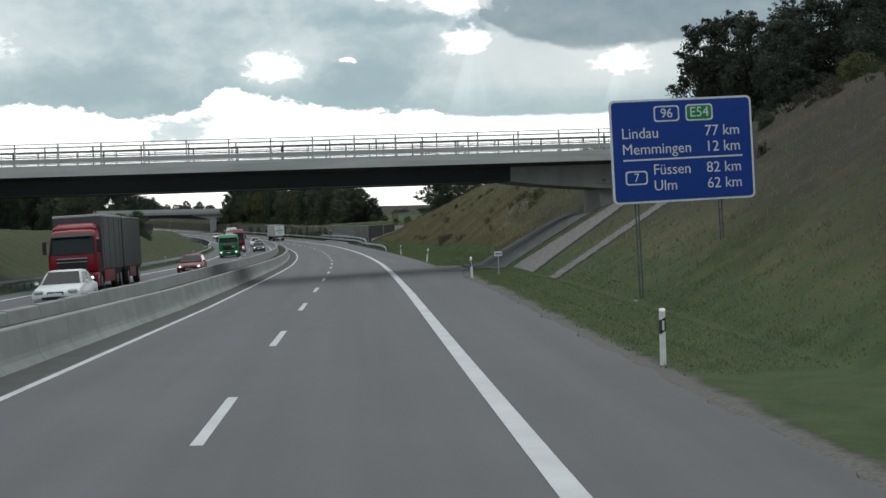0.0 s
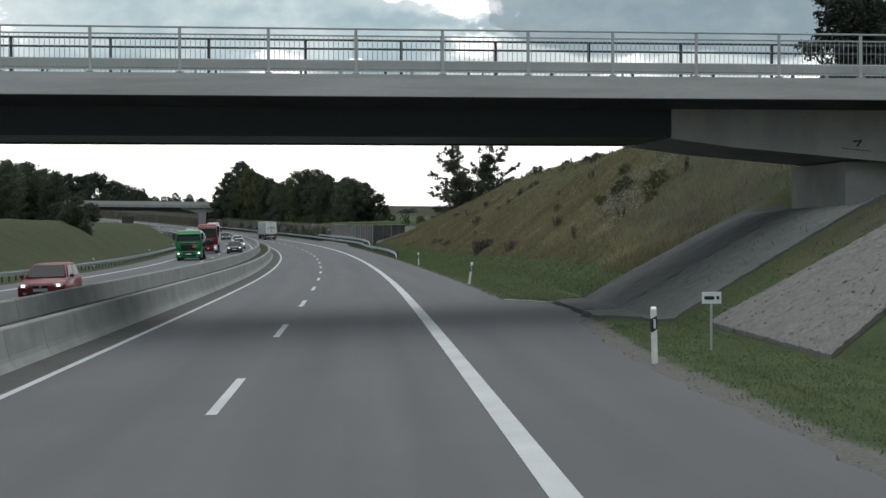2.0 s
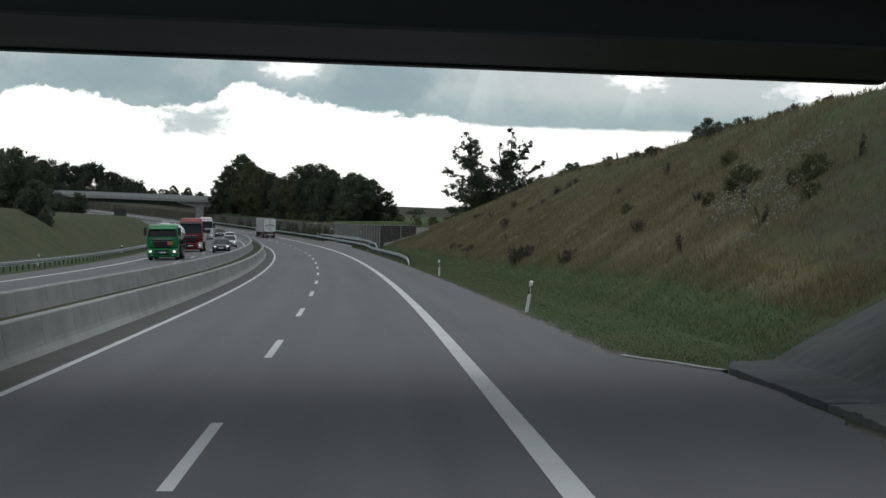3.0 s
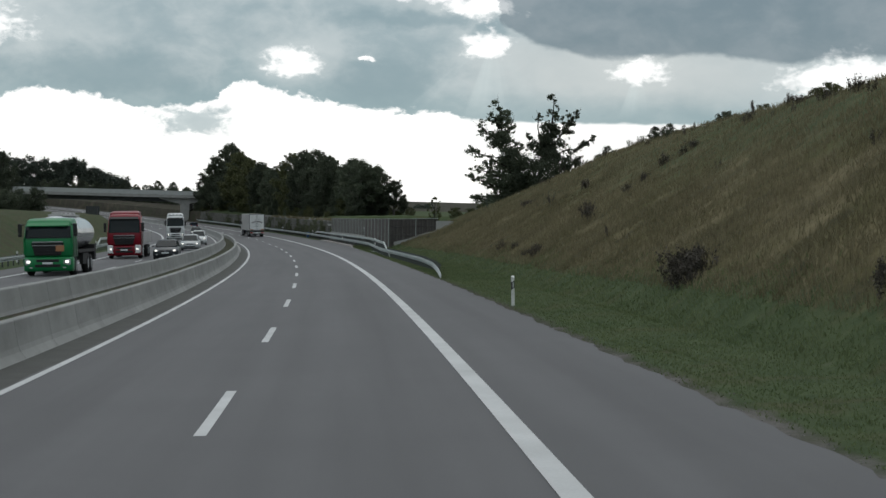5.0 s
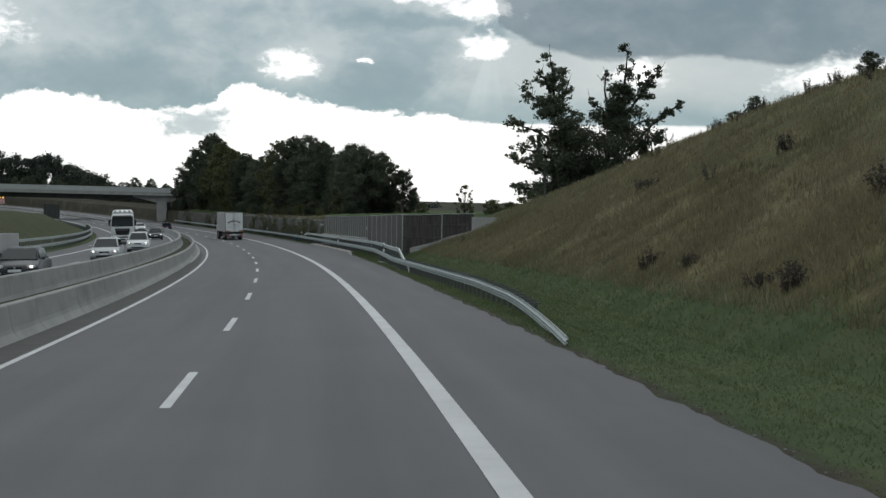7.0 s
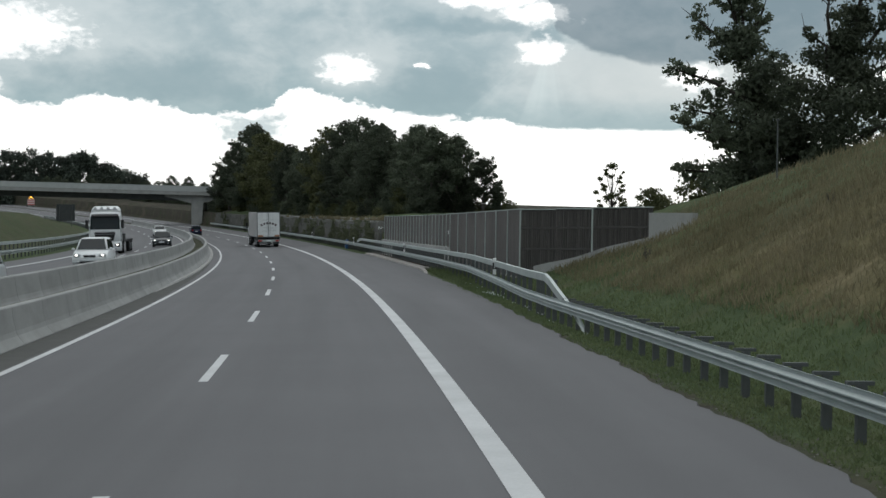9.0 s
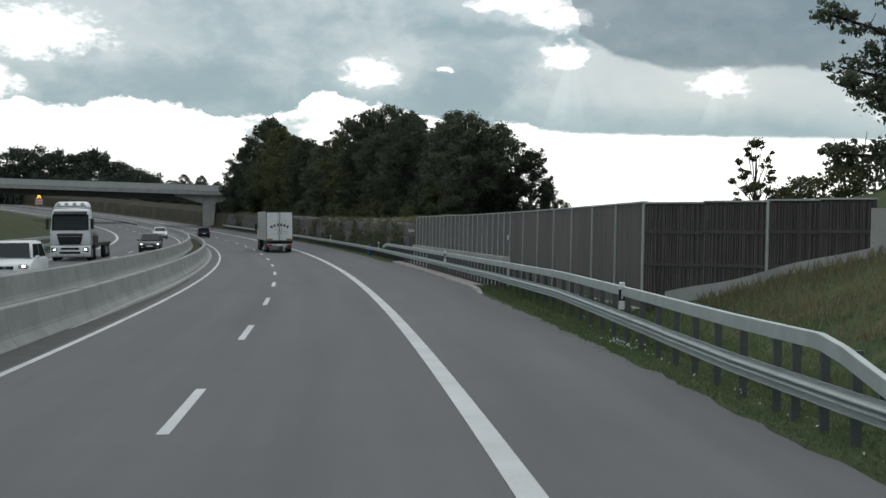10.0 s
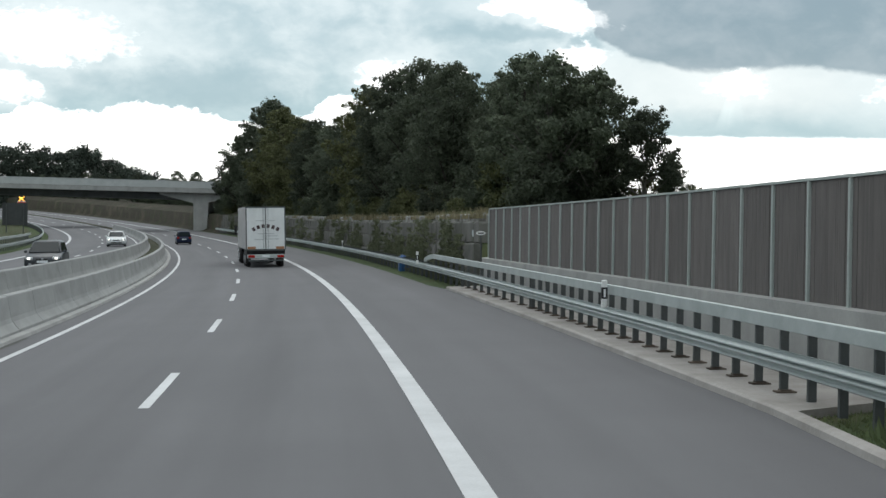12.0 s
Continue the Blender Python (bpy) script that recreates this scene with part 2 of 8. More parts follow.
lane_wear(ASPHALT)
PAINT = mat("road_paint", (0.55, 0.56, 0.56), (0.42, 0.43, 0.43), rough=0.6, scale=0.5, fine=25, bump=0.05)
CONCRETE = mat("barrier_concrete", (0.3, 0.305, 0.297), (0.24, 0.247, 0.24), rough=0.85, scale=0.6, fine=14, bump=0.12, per_object=0.06, stain=((0.14, 0.145, 0.135), (0.5, 0.5, 1.6), 0.4))
CONCRETE_PALE = mat("pale_concrete", (0.36, 0.36, 0.345), (0.27, 0.275, 0.265), rough=0.85, scale=0.7, fine=14, bump=0.15, stain=((0.2, 0.2, 0.19), (0.9, 0.9, 0.25), 0.55))
CONCRETE_FASCIA = mat("board_marked_concrete", (0.5, 0.5, 0.488), (0.39, 0.394, 0.386), rough=0.85, scale=0.7, fine=9, bump=0.2, stretch=(0.4, 1, 3), stain=((0.24, 0.235, 0.23), (0.35, 0.35, 1.2), 0.55))
# dark from damp and from shade under the bridges, both in the colour
CONCRETE_DARK = mat("damp_shaded_concrete", (0.095, 0.1, 0.1), (0.06, 0.065, 0.066), rough=0.85, scale=0.9, fine=16, bump=0.2, stain=((0.055, 0.06, 0.05), (0.6, 0.3, 0.6), 0.7))
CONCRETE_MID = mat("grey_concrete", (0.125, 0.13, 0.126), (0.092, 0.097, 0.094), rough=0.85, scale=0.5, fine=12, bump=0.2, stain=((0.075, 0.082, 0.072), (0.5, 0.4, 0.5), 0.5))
STEEL_DARK = mat("dark_painted_steel", (0.022, 0.028, 0.03), (0.03, 0.036, 0.038), rough=0.55, scale=0.5, fine=12, bump=0.03)
GALV = mat("galvanised_steel", (0.46, 0.5, 0.49), (0.36, 0.4, 0.39), rough=0.5, scale=1.5, fine=30, bump=0.05, metal=0.35)
GALV_DULL = mat("dull_galvanised_steel", (0.12, 0.13, 0.13), (0.08, 0.088, 0.088), rough=0.6, scale=1.5, fine=30, bump=0.05, metal=0.4)
GREY_PAINT = mat("pale_grey_paint", (0.45, 0.47, 0.46), (0.36, 0.38, 0.375), rough=0.55, scale=1.0, fine=20, bump=0.04)
WHITE_PLASTIC = mat("white_plastic", (0.78, 0.79, 0.78), (0.62, 0.63, 0.61), rough=0.45, scale=6, fine=40, bump=0.03)
BLACK_PLASTIC = mat("black_plastic", (0.015, 0.015, 0.016), (0.025, 0.025, 0.026), rough=0.5, scale=6, fine=40, bump=0.03)
REFLECTOR = mat("white_reflector", (0.7, 0.72, 0.72), (0.6, 0.62, 0.62), rough=0.2, scale=8, bump=0)
SIGN_BLUE = mat("sign_blue", (0.008, 0.043, 0.25), (0.01, 0.048, 0.275), rough=0.45, scale=0.8, fine=10, bump=0.01)
SIGN_GREEN = mat("sign_green", (0.01, 0.22, 0.07), (0.012, 0.24, 0.08), rough=0.45, bump=0.0)
SIGN_WHITE = mat("sign_white", (0.7, 0.73, 0.74), (0.62, 0.66, 0.67), rough=0.45, bump=0.0)
SIGN_BACK = mat("sign_back", (0.06, 0.065, 0.065), (0.045, 0.05, 0.05), rough=0.6, bump=0.02)
WOOD_GREY = mat("weathered_wood", (0.145, 0.131, 0.121), (0.108, 0.099, 0.093), rough=0.85, scale=1.4, fine=30, bump=0.15, stretch=(3, 3, 0.4), per_object=0.18, island=0)
WOOD_SLAT = mat("wooden_battens", (0.152, 0.138, 0.13), (0.112, 0.104, 0.099), rough=0.85, scale=1.4, fine=30, bump=0.1, stretch=(3, 3, 0.4), island=0.06, per_object=0.12, stain=((0.078, 0.07, 0.066), (5, 5, 0.25), 0.55))
WOOD_THIN = mat("grey_thin_battens", (0.1326, 0.1248, 0.117), (0.0936, 0.08736, 0.0819), rough=0.85, scale=1.4, fine=30, bump=0.1, stretch=(3, 3, 0.4), island=0.2)
JOINT = mat("dark_joint", (0.04, 0.042, 0.04), (0.025, 0.026, 0.025), rough=0.9, scale=3, bump=0.1)
WOOD_DARK = mat("dark_tarred_wood", (0.0738, 0.0684, 0.0639), (0.0522, 0.0486, 0.0468), rough=0.85, scale=1.4, fine=30, bump=0.15, stretch=(3, 3, 0.4), per_object=0.15)
POST_GREEN = mat("grey_green_post", (0.4, 0.44, 0.42), (0.3, 0.34, 0.32), rough=0.5, scale=2, fine=20, bump=0.03)
BARK = mat("bark", (0.05, 0.043, 0.036), (0.03, 0.026, 0.022), rough=0.9, scale=3, fine=20, bump=0.4, stretch=(1, 1, 0.3))
LEAF = mat("dark_leaves", (0.062, 0.077, 0.053), (0.098, 0.116, 0.077), rough=0.7, scale=0.4, fine=6, bump=0, island=0.3, per_object=0.4, trans=0.42)
LEAF_B = mat("olive_leaves", (0.075, 0.085, 0.038), (0.108, 0.116, 0.05), rough=0.7, scale=0.4, fine=6, bump=0, island=0.35, trans=0.25)
# LEAF with darkness put into its colour, for one stand of trees only
LEAF_DARKENED = mat("darkened_leaves", (0.036, 0.045, 0.034), (0.056, 0.068, 0.05), rough=0.75, scale=0.4, fine=6, bump=0, island=0.3, per_object=0.3, trans=0.25)
LEAF_FAR = mat("far_leaves", (0.045, 0.05875, 0.04625), (0.06, 0.075, 0.0575), rough=0.8, scale=0.2, fine=4, bump=0, island=0.3)
WEED = mat("brown_weed", (0.055, 0.05, 0.042), (0.085, 0.074, 0.06), rough=0.9, scale=2, fine=10, bump=0, island=0.4)
CLIMBER = mat("climber_leaves", (0.095, 0.112, 0.066), (0.135, 0.146, 0.09), rough=0.75, scale=0.5, fine=5, bump=0, island=0.3, trans=0.4)
WARN_RED = mat("red_reflective", (0.5, 0.06, 0.04), (0.42, 0.05, 0.035), rough=0.5, bump=0)
LAMP_CROSS = mat("amber_warning_lamp", (0.9, 0.5, 0.08), rough=0.4, bump=0, emit=((1.0, 0.55, 0.08), 3.0))
GRASS_DRY = mat("dry_grass_blades", (0.24, 0.21, 0.132), (0.126, 0.117, 0.066), rough=0.9, scale=0.16, fine=0.9, bump=0, island=0.25, trans=0.4)
GRASS_GREEN = mat("green_grass_blades", (0.108, 0.148, 0.068), (0.16, 0.188, 0.095), rough=0.9, scale=0.2, fine=2, bump=0, island=0.2, trans=0.4)
GRAVEL = mat("pale_rubble", (0.1742, 0.1673, 0.1568), (0.1185, 0.1157, 0.108), rough=0.9, scale=3, fine=20, bump=0.3, island=0.25)
GLASS = mat("dark_glass", (0.014, 0.02, 0.022), (0.018, 0.024, 0.026), rough=0.08, scale=1, bump=0, spec=0.16)
RUBBER = mat("tyre_rubber", (0.018, 0.018, 0.019), (0.028, 0.027, 0.026), rough=0.85, scale=5, fine=30, bump=0.1)
RIM = mat("wheel_metal", (0.35, 0.36, 0.37), (0.25, 0.26, 0.27), rough=0.35, metal=0.8, bump=0)
CHASSIS = mat("chassis_dark", (0.022, 0.022, 0.024), (0.035, 0.034, 0.033), rough=0.7, scale=3, fine=20, bump=0.05)
TAIL = mat("tail_light", (0.35, 0.02, 0.015), (0.3, 0.015, 0.012), rough=0.25, bump=0)
HEADLIGHT_ON = mat("headlight_lit", (0.9, 0.9, 0.85), (0.9, 0.9, 0.85), rough=0.2, bump=0, emit=((1.0, 0.96, 0.88), 2.2))
MUD = mat("dark_debris", (0.035, 0.033, 0.028), (0.06, 0.055, 0.045), rough=0.95, scale=2, fine=20, bump=0.4)
GRIT = mat("road_grit", (0.17, 0.165, 0.155), (0.11, 0.108, 0.1), rough=0.9, scale=3, fine=20, bump=0.3, island=0.3)
BARK_PALE = mat("pale_bark", (0.15, 0.14, 0.125), (0.08, 0.074, 0.066), rough=0.9, scale=3, fine=20, bump=0.4, stretch=(1, 1, 0.3))
DIRT = mat("gutter_dirt", (0.062, 0.063, 0.059), (0.09, 0.091, 0.086), rough=0.95, scale=1.2, fine=20, bump=0.3)
HEADLIGHT = mat("headlight_glass", (0.45, 0.47, 0.48), (0.4, 0.42, 0.43), rough=0.12, bump=0)


def paint(name, c):
    return mat(name, c, tuple(v * 0.9 for v in c), rough=0.3, scale=0.8, fine=8, bump=0.0, spec=0.32)


def ground_material():
    m = bpy.data.materials.new("meadow_ground")
    m.use_nodes = True
    nt = m.node_tree
    N, L = nt.nodes.new, nt.links.new
    bsdf = nt.nodes["Principled BSDF"]
    tc = N("ShaderNodeTexCoord")

    def noise_(scale, detail=5):
        n = N("ShaderNodeTexNoise")
        L(tc.outputs["Object"], n.inputs["Vector"])
        n.inputs["Scale"].default_value, n.inputs["Detail"].default_value, n.inputs["Roughness"].default_value = scale, detail, 0.62
        return n.outputs[0]

    def mixc(f, a, b):
        n = N("ShaderNodeMix")
        n.data_type = "RGBA"
        L(f, n.inputs[0])
        for i, v in ((6, a), (7, b)):
            if isinstance(v, tuple):
                n.inputs[i].default_value = (*v, 1)
            else:
                L(v, n.inputs[i])
        return n.outputs[2]

    def ramp(v, lo, hi):
        n = N("ShaderNodeMapRange")
        L(v, n.inputs["Value"])
        n.inputs["From Min"].default_value, n.inputs["From Max"].default_value = lo, hi
        return n.outputs[0]

    broad, mid, fine = noise_(0.13), noise_(0.9), noise_(7.0)
    # streaks that run up the slope, like standing grass
    mp = N("ShaderNodeMapping")
    mp.inputs["Scale"].default_value = (0.7, 5.0, 0.7)
    L(tc.outputs["Object"], mp.inputs[0])
    sn = N("ShaderNodeTexNoise")
    L(mp.outputs[0], sn.inputs["Vector"])
    sn.inputs["Scale"].default_value, sn.inputs["Detail"].default_value = 1.0, 6
    streak = sn.outputs[0]
    green = mixc(ramp(mid, 0.3, 0.7), (0.042, 0.063, 0.029), (0.072, 0.096, 0.044))
    green = mixc(ramp(noise_(0.4, 3), 0.55, 0.75), green, (0.075, 0.075, 0.04))
    dry = mixc(ramp(streak, 0.35, 0.65), (0.105, 0.09, 0.048), (0.177, 0.15, 0.086))
    dry = mixc(ramp(broad, 0.38, 0.6), dry, (0.085, 0.082, 0.034))
    patch = noise_(0.28, 4)
    dry = mixc(ramp(patch, 0.48, 0.62), dry, (0.068, 0.061, 0.031))
    blot = noise_(0.6, 3)
    dry = mixc(ramp(blot, 0.58, 0.7), dry, (0.042, 0.04, 0.021))
    bare = mixc(ramp(fine, 0.3, 0.7), (0.034, 0.031, 0.024), (0.056, 0.05, 0.04))
    bare = mixc(ramp(noise_(0.22, 4), 0.5, 0.68), bare, (0.075, 0.064, 0.05))
    bare = mixc(ramp(noise_(0.33, 5), 0.54, 0.66), bare, (0.034, 0.04, 0.022))
    at, ab = N("ShaderNodeAttribute"), N("ShaderNodeAttribute")
    at.attribute_name, ab.attribute_name = "dry", "bare"

    def jitter(v, amount):
        a = N("ShaderNodeMath")
        a.operation = "MULTIPLY_ADD"
        L(mid, a.inputs[0])
        a.inputs[1].default_value = amount
        L(v, a.inputs[2])
        return ramp(a.outputs[0], amount * 0.5 + 0.25, amount * 0.5 + 0.75)

    col = mixc(jitter(at.outputs["Fac"], 1.2), green, dry)
    col = mixc(jitter(ab.outputs["Fac"], 1.2), col, bare)
    ag = N("ShaderNodeAttribute")
    ag.attribute_name = "grit"
    col = mixc(jitter(ag.outputs["Fac"], 1.5), col, mixc(ramp(noise_(16.0), 0.3, 0.7), (0.095, 0.092, 0.085), (0.17, 0.163, 0.15)))
    dark = mixc(ramp(fine, 0.25, 0.75), (0.84, 0.84, 0.84), (1.1, 1.1, 1.1))
    mul = N("ShaderNodeMix")
    mul.data_type, mul.blend_type = "RGBA", "MULTIPLY"
    mul.inputs[0].default_value = 1.0
    L(col, mul.inputs[6])
    L(dark, mul.inputs[7])
    L(mul.outputs[2], bsdf.inputs["Base Color"])
    bsdf.inputs["Roughness"].default_value = 0.95
    bsdf.inputs["Specular IOR Level"].default_value = 0.1
    bp = N("ShaderNodeBump")
    bp.inputs["Strength"].default_value, bp.inputs["Distance"].default_value = 0.35, 0.12
    L(fine, bp.inputs["Height"])
    L(bp.outputs[0], bsdf.inputs["Normal"])
    return m


GROUND = ground_material()

# ---- the line of the motorway ----
# s: metres along the lane line, u: metres to its right, h: metres over the carriageway
KNOTS = [-40 + 60 * i for i in range(13)]
CURVE = [-0.308, -0.099, 0.05, 0.336, 0.376, 0.509, 0.562, 0.777, 0.878, 0.97, 1.062, 1.154, 1.246]
GRADE = [-1.067, -0.575, -0.541, -0.677, -0.21, 0.056, 0.209, 0.715, 1.008, 1.575, 2.123, 2.66, 3.194]
SS = np.arange(-200.0, 1400.1, 2.0)


def road_line():
    kap, gr = np.interp(SS, KNOTS, CURVE) * 1e-3, np.interp(SS, KNOTS, GRADE) * 1e-2
    kap[SS > 760], gr[SS > 800] = 0.0, 0.0
    th = np.r_[0, np.cumsum((kap[1:] + kap[:-1]))]
    th -= np.interp(0, SS, th)
    mid = (th[1:] + th[:-1]) / 2
    line = [np.r_[0, np.cumsum(-np.sin(mid) * 2)], np.r_[0, np.cumsum(np.cos(mid) * 2)], np.r_[0, np.cumsum(gr[1:] + gr[:-1])]]
    return [th] + [a - np.interp(0, SS, a) for a in line]


TH, RX, RY, RZ = road_line()


def cross(s):
    return np.interp(s, [18, 66], [-0.0217, 0.0282])


def at(s, u, h=0.0, level=None):
    """World place of road coordinates; arrays too. level: the offset up to which the crossfall goes on."""
    a = np.interp(s, SS, TH)
    uc = u if level is None else np.clip(u, -level, level)
    return np.stack([np.interp(s, SS, RX) + u * np.cos(a), np.interp(s, SS, RY) + u * np.sin(a), np.interp(s, SS, RZ) + cross(s) * uc + h], -1)


def frame_at(s, u, h=0.0, turn=0.0, tilt=True):
    """Pose of a thing on the road: x to the right, y along it. turn: degrees to the left."""
    p, q = at(s, u, h), at(s + 1, u, h)
    yaw = math.degrees(np.interp(s, SS, TH)) + turn
    rise = math.degrees(math.atan(q[2] - p[2])) if tilt else 0
    lean = -math.degrees(math.atan(cross(s))) if tilt else 0
    back = -1 if abs(turn) > 90 else 1
    return pose(*p, 0, 0, yaw) @ pose(0, 0, 0, rise * back, lean * back, 0)


# ---- building helpers ----
def mesh_ob(name, bm, material, parent=None, smooth=False):
    me = bpy.data.meshes.new(name)
    bm.to_mesh(me)
    bm.free()
    for m in material if isinstance(material, (list, tuple)) else (material,):
        me.materials.append(m)
    if smooth:
        for p in me.polygons:
            p.use_smooth = True
    ob = new(name, me)
    if parent:
        ob.parent = parent
    return ob


def part(name, bm, material, parent, label="", smooth=False):
    ob = mesh_ob(name, bm, material, parent, smooth)
    return tagged(ob, label) if label else ob


def part_copy(ob, m):
    """Another piece on the same mesh, under the same parent."""
    o = ob.copy()
    scene.collection.objects.link(o)
    o.matrix_basis = m
    return o


def thing(name, label, category, m=None, group="", kind=""):
    ob = new(name)
    ob.empty_display_size = 0.2
    if m is not None:
        ob.matrix_world = m
    return tagged(ob, label, category, group, kind)


def from_data(name, verts, faces, material, parent=None, smooth=False):
    me = bpy.data.meshes.new(name)
    me.from_pydata([tuple(v) for v in verts], [], faces)
    me.materials.append(material)
    if smooth:
        me.polygons.foreach_set("use_smooth", [True] * len(me.polygons))
    ob = new(name, me)
    if parent:
        ob.parent = parent
    return ob


def quads(name, corners, material, parent=None):
    """Many loose quads at once: corners is an array n x 4 x 3."""
    n = len(corners)
    me = bpy.data.meshes.new(name)
    me.vertices.add(4 * n)
    me.vertices.foreach_set("co", corners.reshape(-1).astype(np.float32))
    me.loops.add(4 * n)
    me.loops.foreach_set("vertex_index", np.arange(4 * n, dtype=np.int32))
    me.polygons.add(n)
    me.polygons.foreach_set("loop_start", np.arange(0, 4 * n, 4, dtype=np.int32))
    me.update(calc_edges=True)
    me.materials.append(material)
    ob = new(name, me)
    if parent:
        ob.parent = parent
    return ob


def box(bm, c, size, m=None, bevel=0.0):
    r = bmesh.ops.create_cube(bm, size=1.0)
    vs = r["verts"]
    bmesh.ops.scale(bm, vec=size, verts=vs)
    bmesh.ops.translate(bm, vec=c, verts=vs)
    if m is not None:
        bmesh.ops.transform(bm, matrix=m, verts=vs)
    if bevel:
        es = list({e for v in vs for e in v.link_edges})
        bmesh.ops.bevel(bm, geom=es, offset=bevel, segments=1, affect="EDGES")
    return bm


def boxes(*items, bevel=0.0):
    bm = bmesh.new()
    for c, size in items:
        box(bm, c, size, bevel=bevel)
    return bm


def rod(bm, a, b, r, n=8, r2=None):
    a, b = Vector(a), Vector(b)
    d = b - a
    res = bmesh.ops.create_cone(bm, cap_ends=True, segments=n, radius1=r, radius2=r if r2 is None else r2, depth=d.length)
    bmesh.ops.transform(bm, matrix=Matrix.Translation((a + b) / 2) @ d.to_track_quat("Z", "Y").to_matrix().to_4x4(), verts=res["verts"])
    return bm


def prism(bm, outline, x0, x1):
    """A solid with this outline in y, z, from x0 to x1."""
    a = [bm.verts.new((x0, y, z)) for y, z in outline]
    b = [bm.verts.new((x1, y, z)) for y, z in outline]
    n = len(outline)
    bm.faces.new(a)
    bm.faces.new(b[::-1])
    for i in range(n):
        bm.faces.new((a[i], b[i], b[(i + 1) % n], a[(i + 1) % n]))
    bmesh.ops.recalc_face_normals(bm, faces=bm.faces)
    return bm


def sweep(name, s_list, profile, material, parent=None, closed=False, smooth=False):
    """A ribbon or a bar along the road: profile of (u, h), or a function of s that gives it."""
    rows = []
    for s in s_list:
        pr = np.array(profile(s) if callable(profile) else profile, float)
        rows.append(at(np.full(len(pr), float(s)), pr[:, 0], pr[:, 1]))
    n, k = len(rows), len(rows[0])
    verts = np.concatenate(rows)
    faces = []
    for i in range(n - 1):
        for j in range(k if closed else k - 1):
            j2 = (j + 1) % k
            faces.append((i * k + j, i * k + j2, (i + 1) * k + j2, (i + 1) * k + j))
    if closed:
        faces += [tuple(range(k))[::-1], tuple(range((n - 1) * k, n * k))]
    return from_data(name, verts, faces, material, parent, smooth)


def srange(a, b, step):
    return list(np.arange(a, b, step)) + [b]


# ---- ground ----
def lerp(s, xs, ys):
    return np.interp(s, xs, ys)


def hump(s, u):
    """Height of the ground over the plane of the carriageway."""
    s, u = np.broadcast_arrays(np.asarray(s, float), np.asarray(u, float))
    h = np.full(s.shape, -0.10)
    # cutting on the right
    toe = lerp(s, [0, 80, 95, 98, 110, 112, 130, 200, 290, 300, 380], [10.7, 10.7, 10.55, 10.1, 10.1, 10.4, 10.6, 11.0, 11.0, 10.2, 10.4])
    slope = lerp(s, [0, 60, 90, 112, 130, 150, 200, 255, 290, 330], [0.61, 0.61, 0.58, 0.5, 0.75, 0.74, 0.61, 0.59, 0.46, 0.25])
    cap = lerp(s, [-60, 0, 80, 86, 96, 109.5, 111.5, 130, 160, 200, 235, 260, 280, 300, 320, 340, 372, 380, 460, 700], [9.2, 9.3, 9.0, 8.4, 2.95, 2.95, 7.2, 8.6, 9.3, 9.9, 10.0, 9.4, 8.0, 5.5, 3.2, 2.3, 2.2, 3.3, 3.5, 3.8])
    rise = np.maximum(u - toe, 0) * slope
    k = np.where((s > 95) & (s < 111), 0.2, 0.7)
    mound = -np.log(np.exp(-rise / k) + np.exp(-cap / k)) * k + k * np.log(1 + np.exp(-cap / k))
    mound = np.maximum(mound, 0) + 0.05 * np.maximum(u - 32, 0) * (s < 380)
    verge = lerp(u, [7.4, 8.2, 9.4, 10.4, 11], [-0.07, -0.01, -0.1, -0.06, 0.0])
    h = np.where(u > 7.4, verge + mound, h)
    # behind the guard rail, at the foot of the noise barrier
    foot = lerp(u, [8.9, 9.6, 10.6, 12.0], [0.0, 0.08, 0.22, 0.3]) * lerp(s, [284, 300, 312, 320], [0, 1, 1, 0])
    foot = np.where((s > 316) & (u > 11.4), lerp(s, [316, 322], [0, 1.6]), foot)
    h = np.where(u > 8.9, np.maximum(h, foot), h)
    h = np.where((s > 372) & (u > 10.4), np.maximum(h, 2.75 + 0.25 * np.clip(u - 10.9, 0, 3)), h)
    h = np.where((s > 560) & (u > 9.6), np.maximum(h, np.minimum((u - 9.6) * 0.7, 3.4) * lerp(s, [560, 580], [0, 1])), h)
    # embankments that carry the side road up to the bridge
    road_up = 7.05 - np.clip(np.abs(s - 103.6) - 6.0, 0, None) * 0.6
    h = np.where((u > 22.5) & (np.abs(s - 103.6) < 18), np.maximum(h, road_up * np.clip((u - 20.5) / 2.5, 0, 1)), h)
    # far side
    low = lerp(-u, [17.6, 19, 22, 34, 60, 120], [-0.12, -0.2, -0.1, 1.7, 2.6, 4.0]) * lerp(s, [-60, 120, 200, 330, 420, 520], [0.4, 0.5, 0.55, 0.4, 0.25, 0.2])
    crown = lerp(s, [40, 80, 230, 260, 300, 400, 430, 460, 500], [0.6, 4.2, 4.2, 3.4, 3.6, 3.7, 3.2, 2.0, 0.4])
    left = np.maximum(low, np.minimum(np.maximum(-u - 19.6, 0) * 0.62, crown + 0.03 * np.maximum(-u - 26, 0)))
    h = np.where(u < -17.5, left + OPP(s), h)
    h = np.where((u < -36) & (np.abs(s - 103.6) < 18), np.maximum(h, road_up * np.clip((-u - 36) / 4, 0, 1)), h)
    h = np.where((u >= -17.5) & (u < -6.3), OPP(s) - 0.12, h)
    return h


def OPP(s):
    """How far the oncoming carriageway lies over the plane of this one."""
    return lerp(s, [60, 200, 260, 400], [0.45, 0.47, 0.62, 0.66])


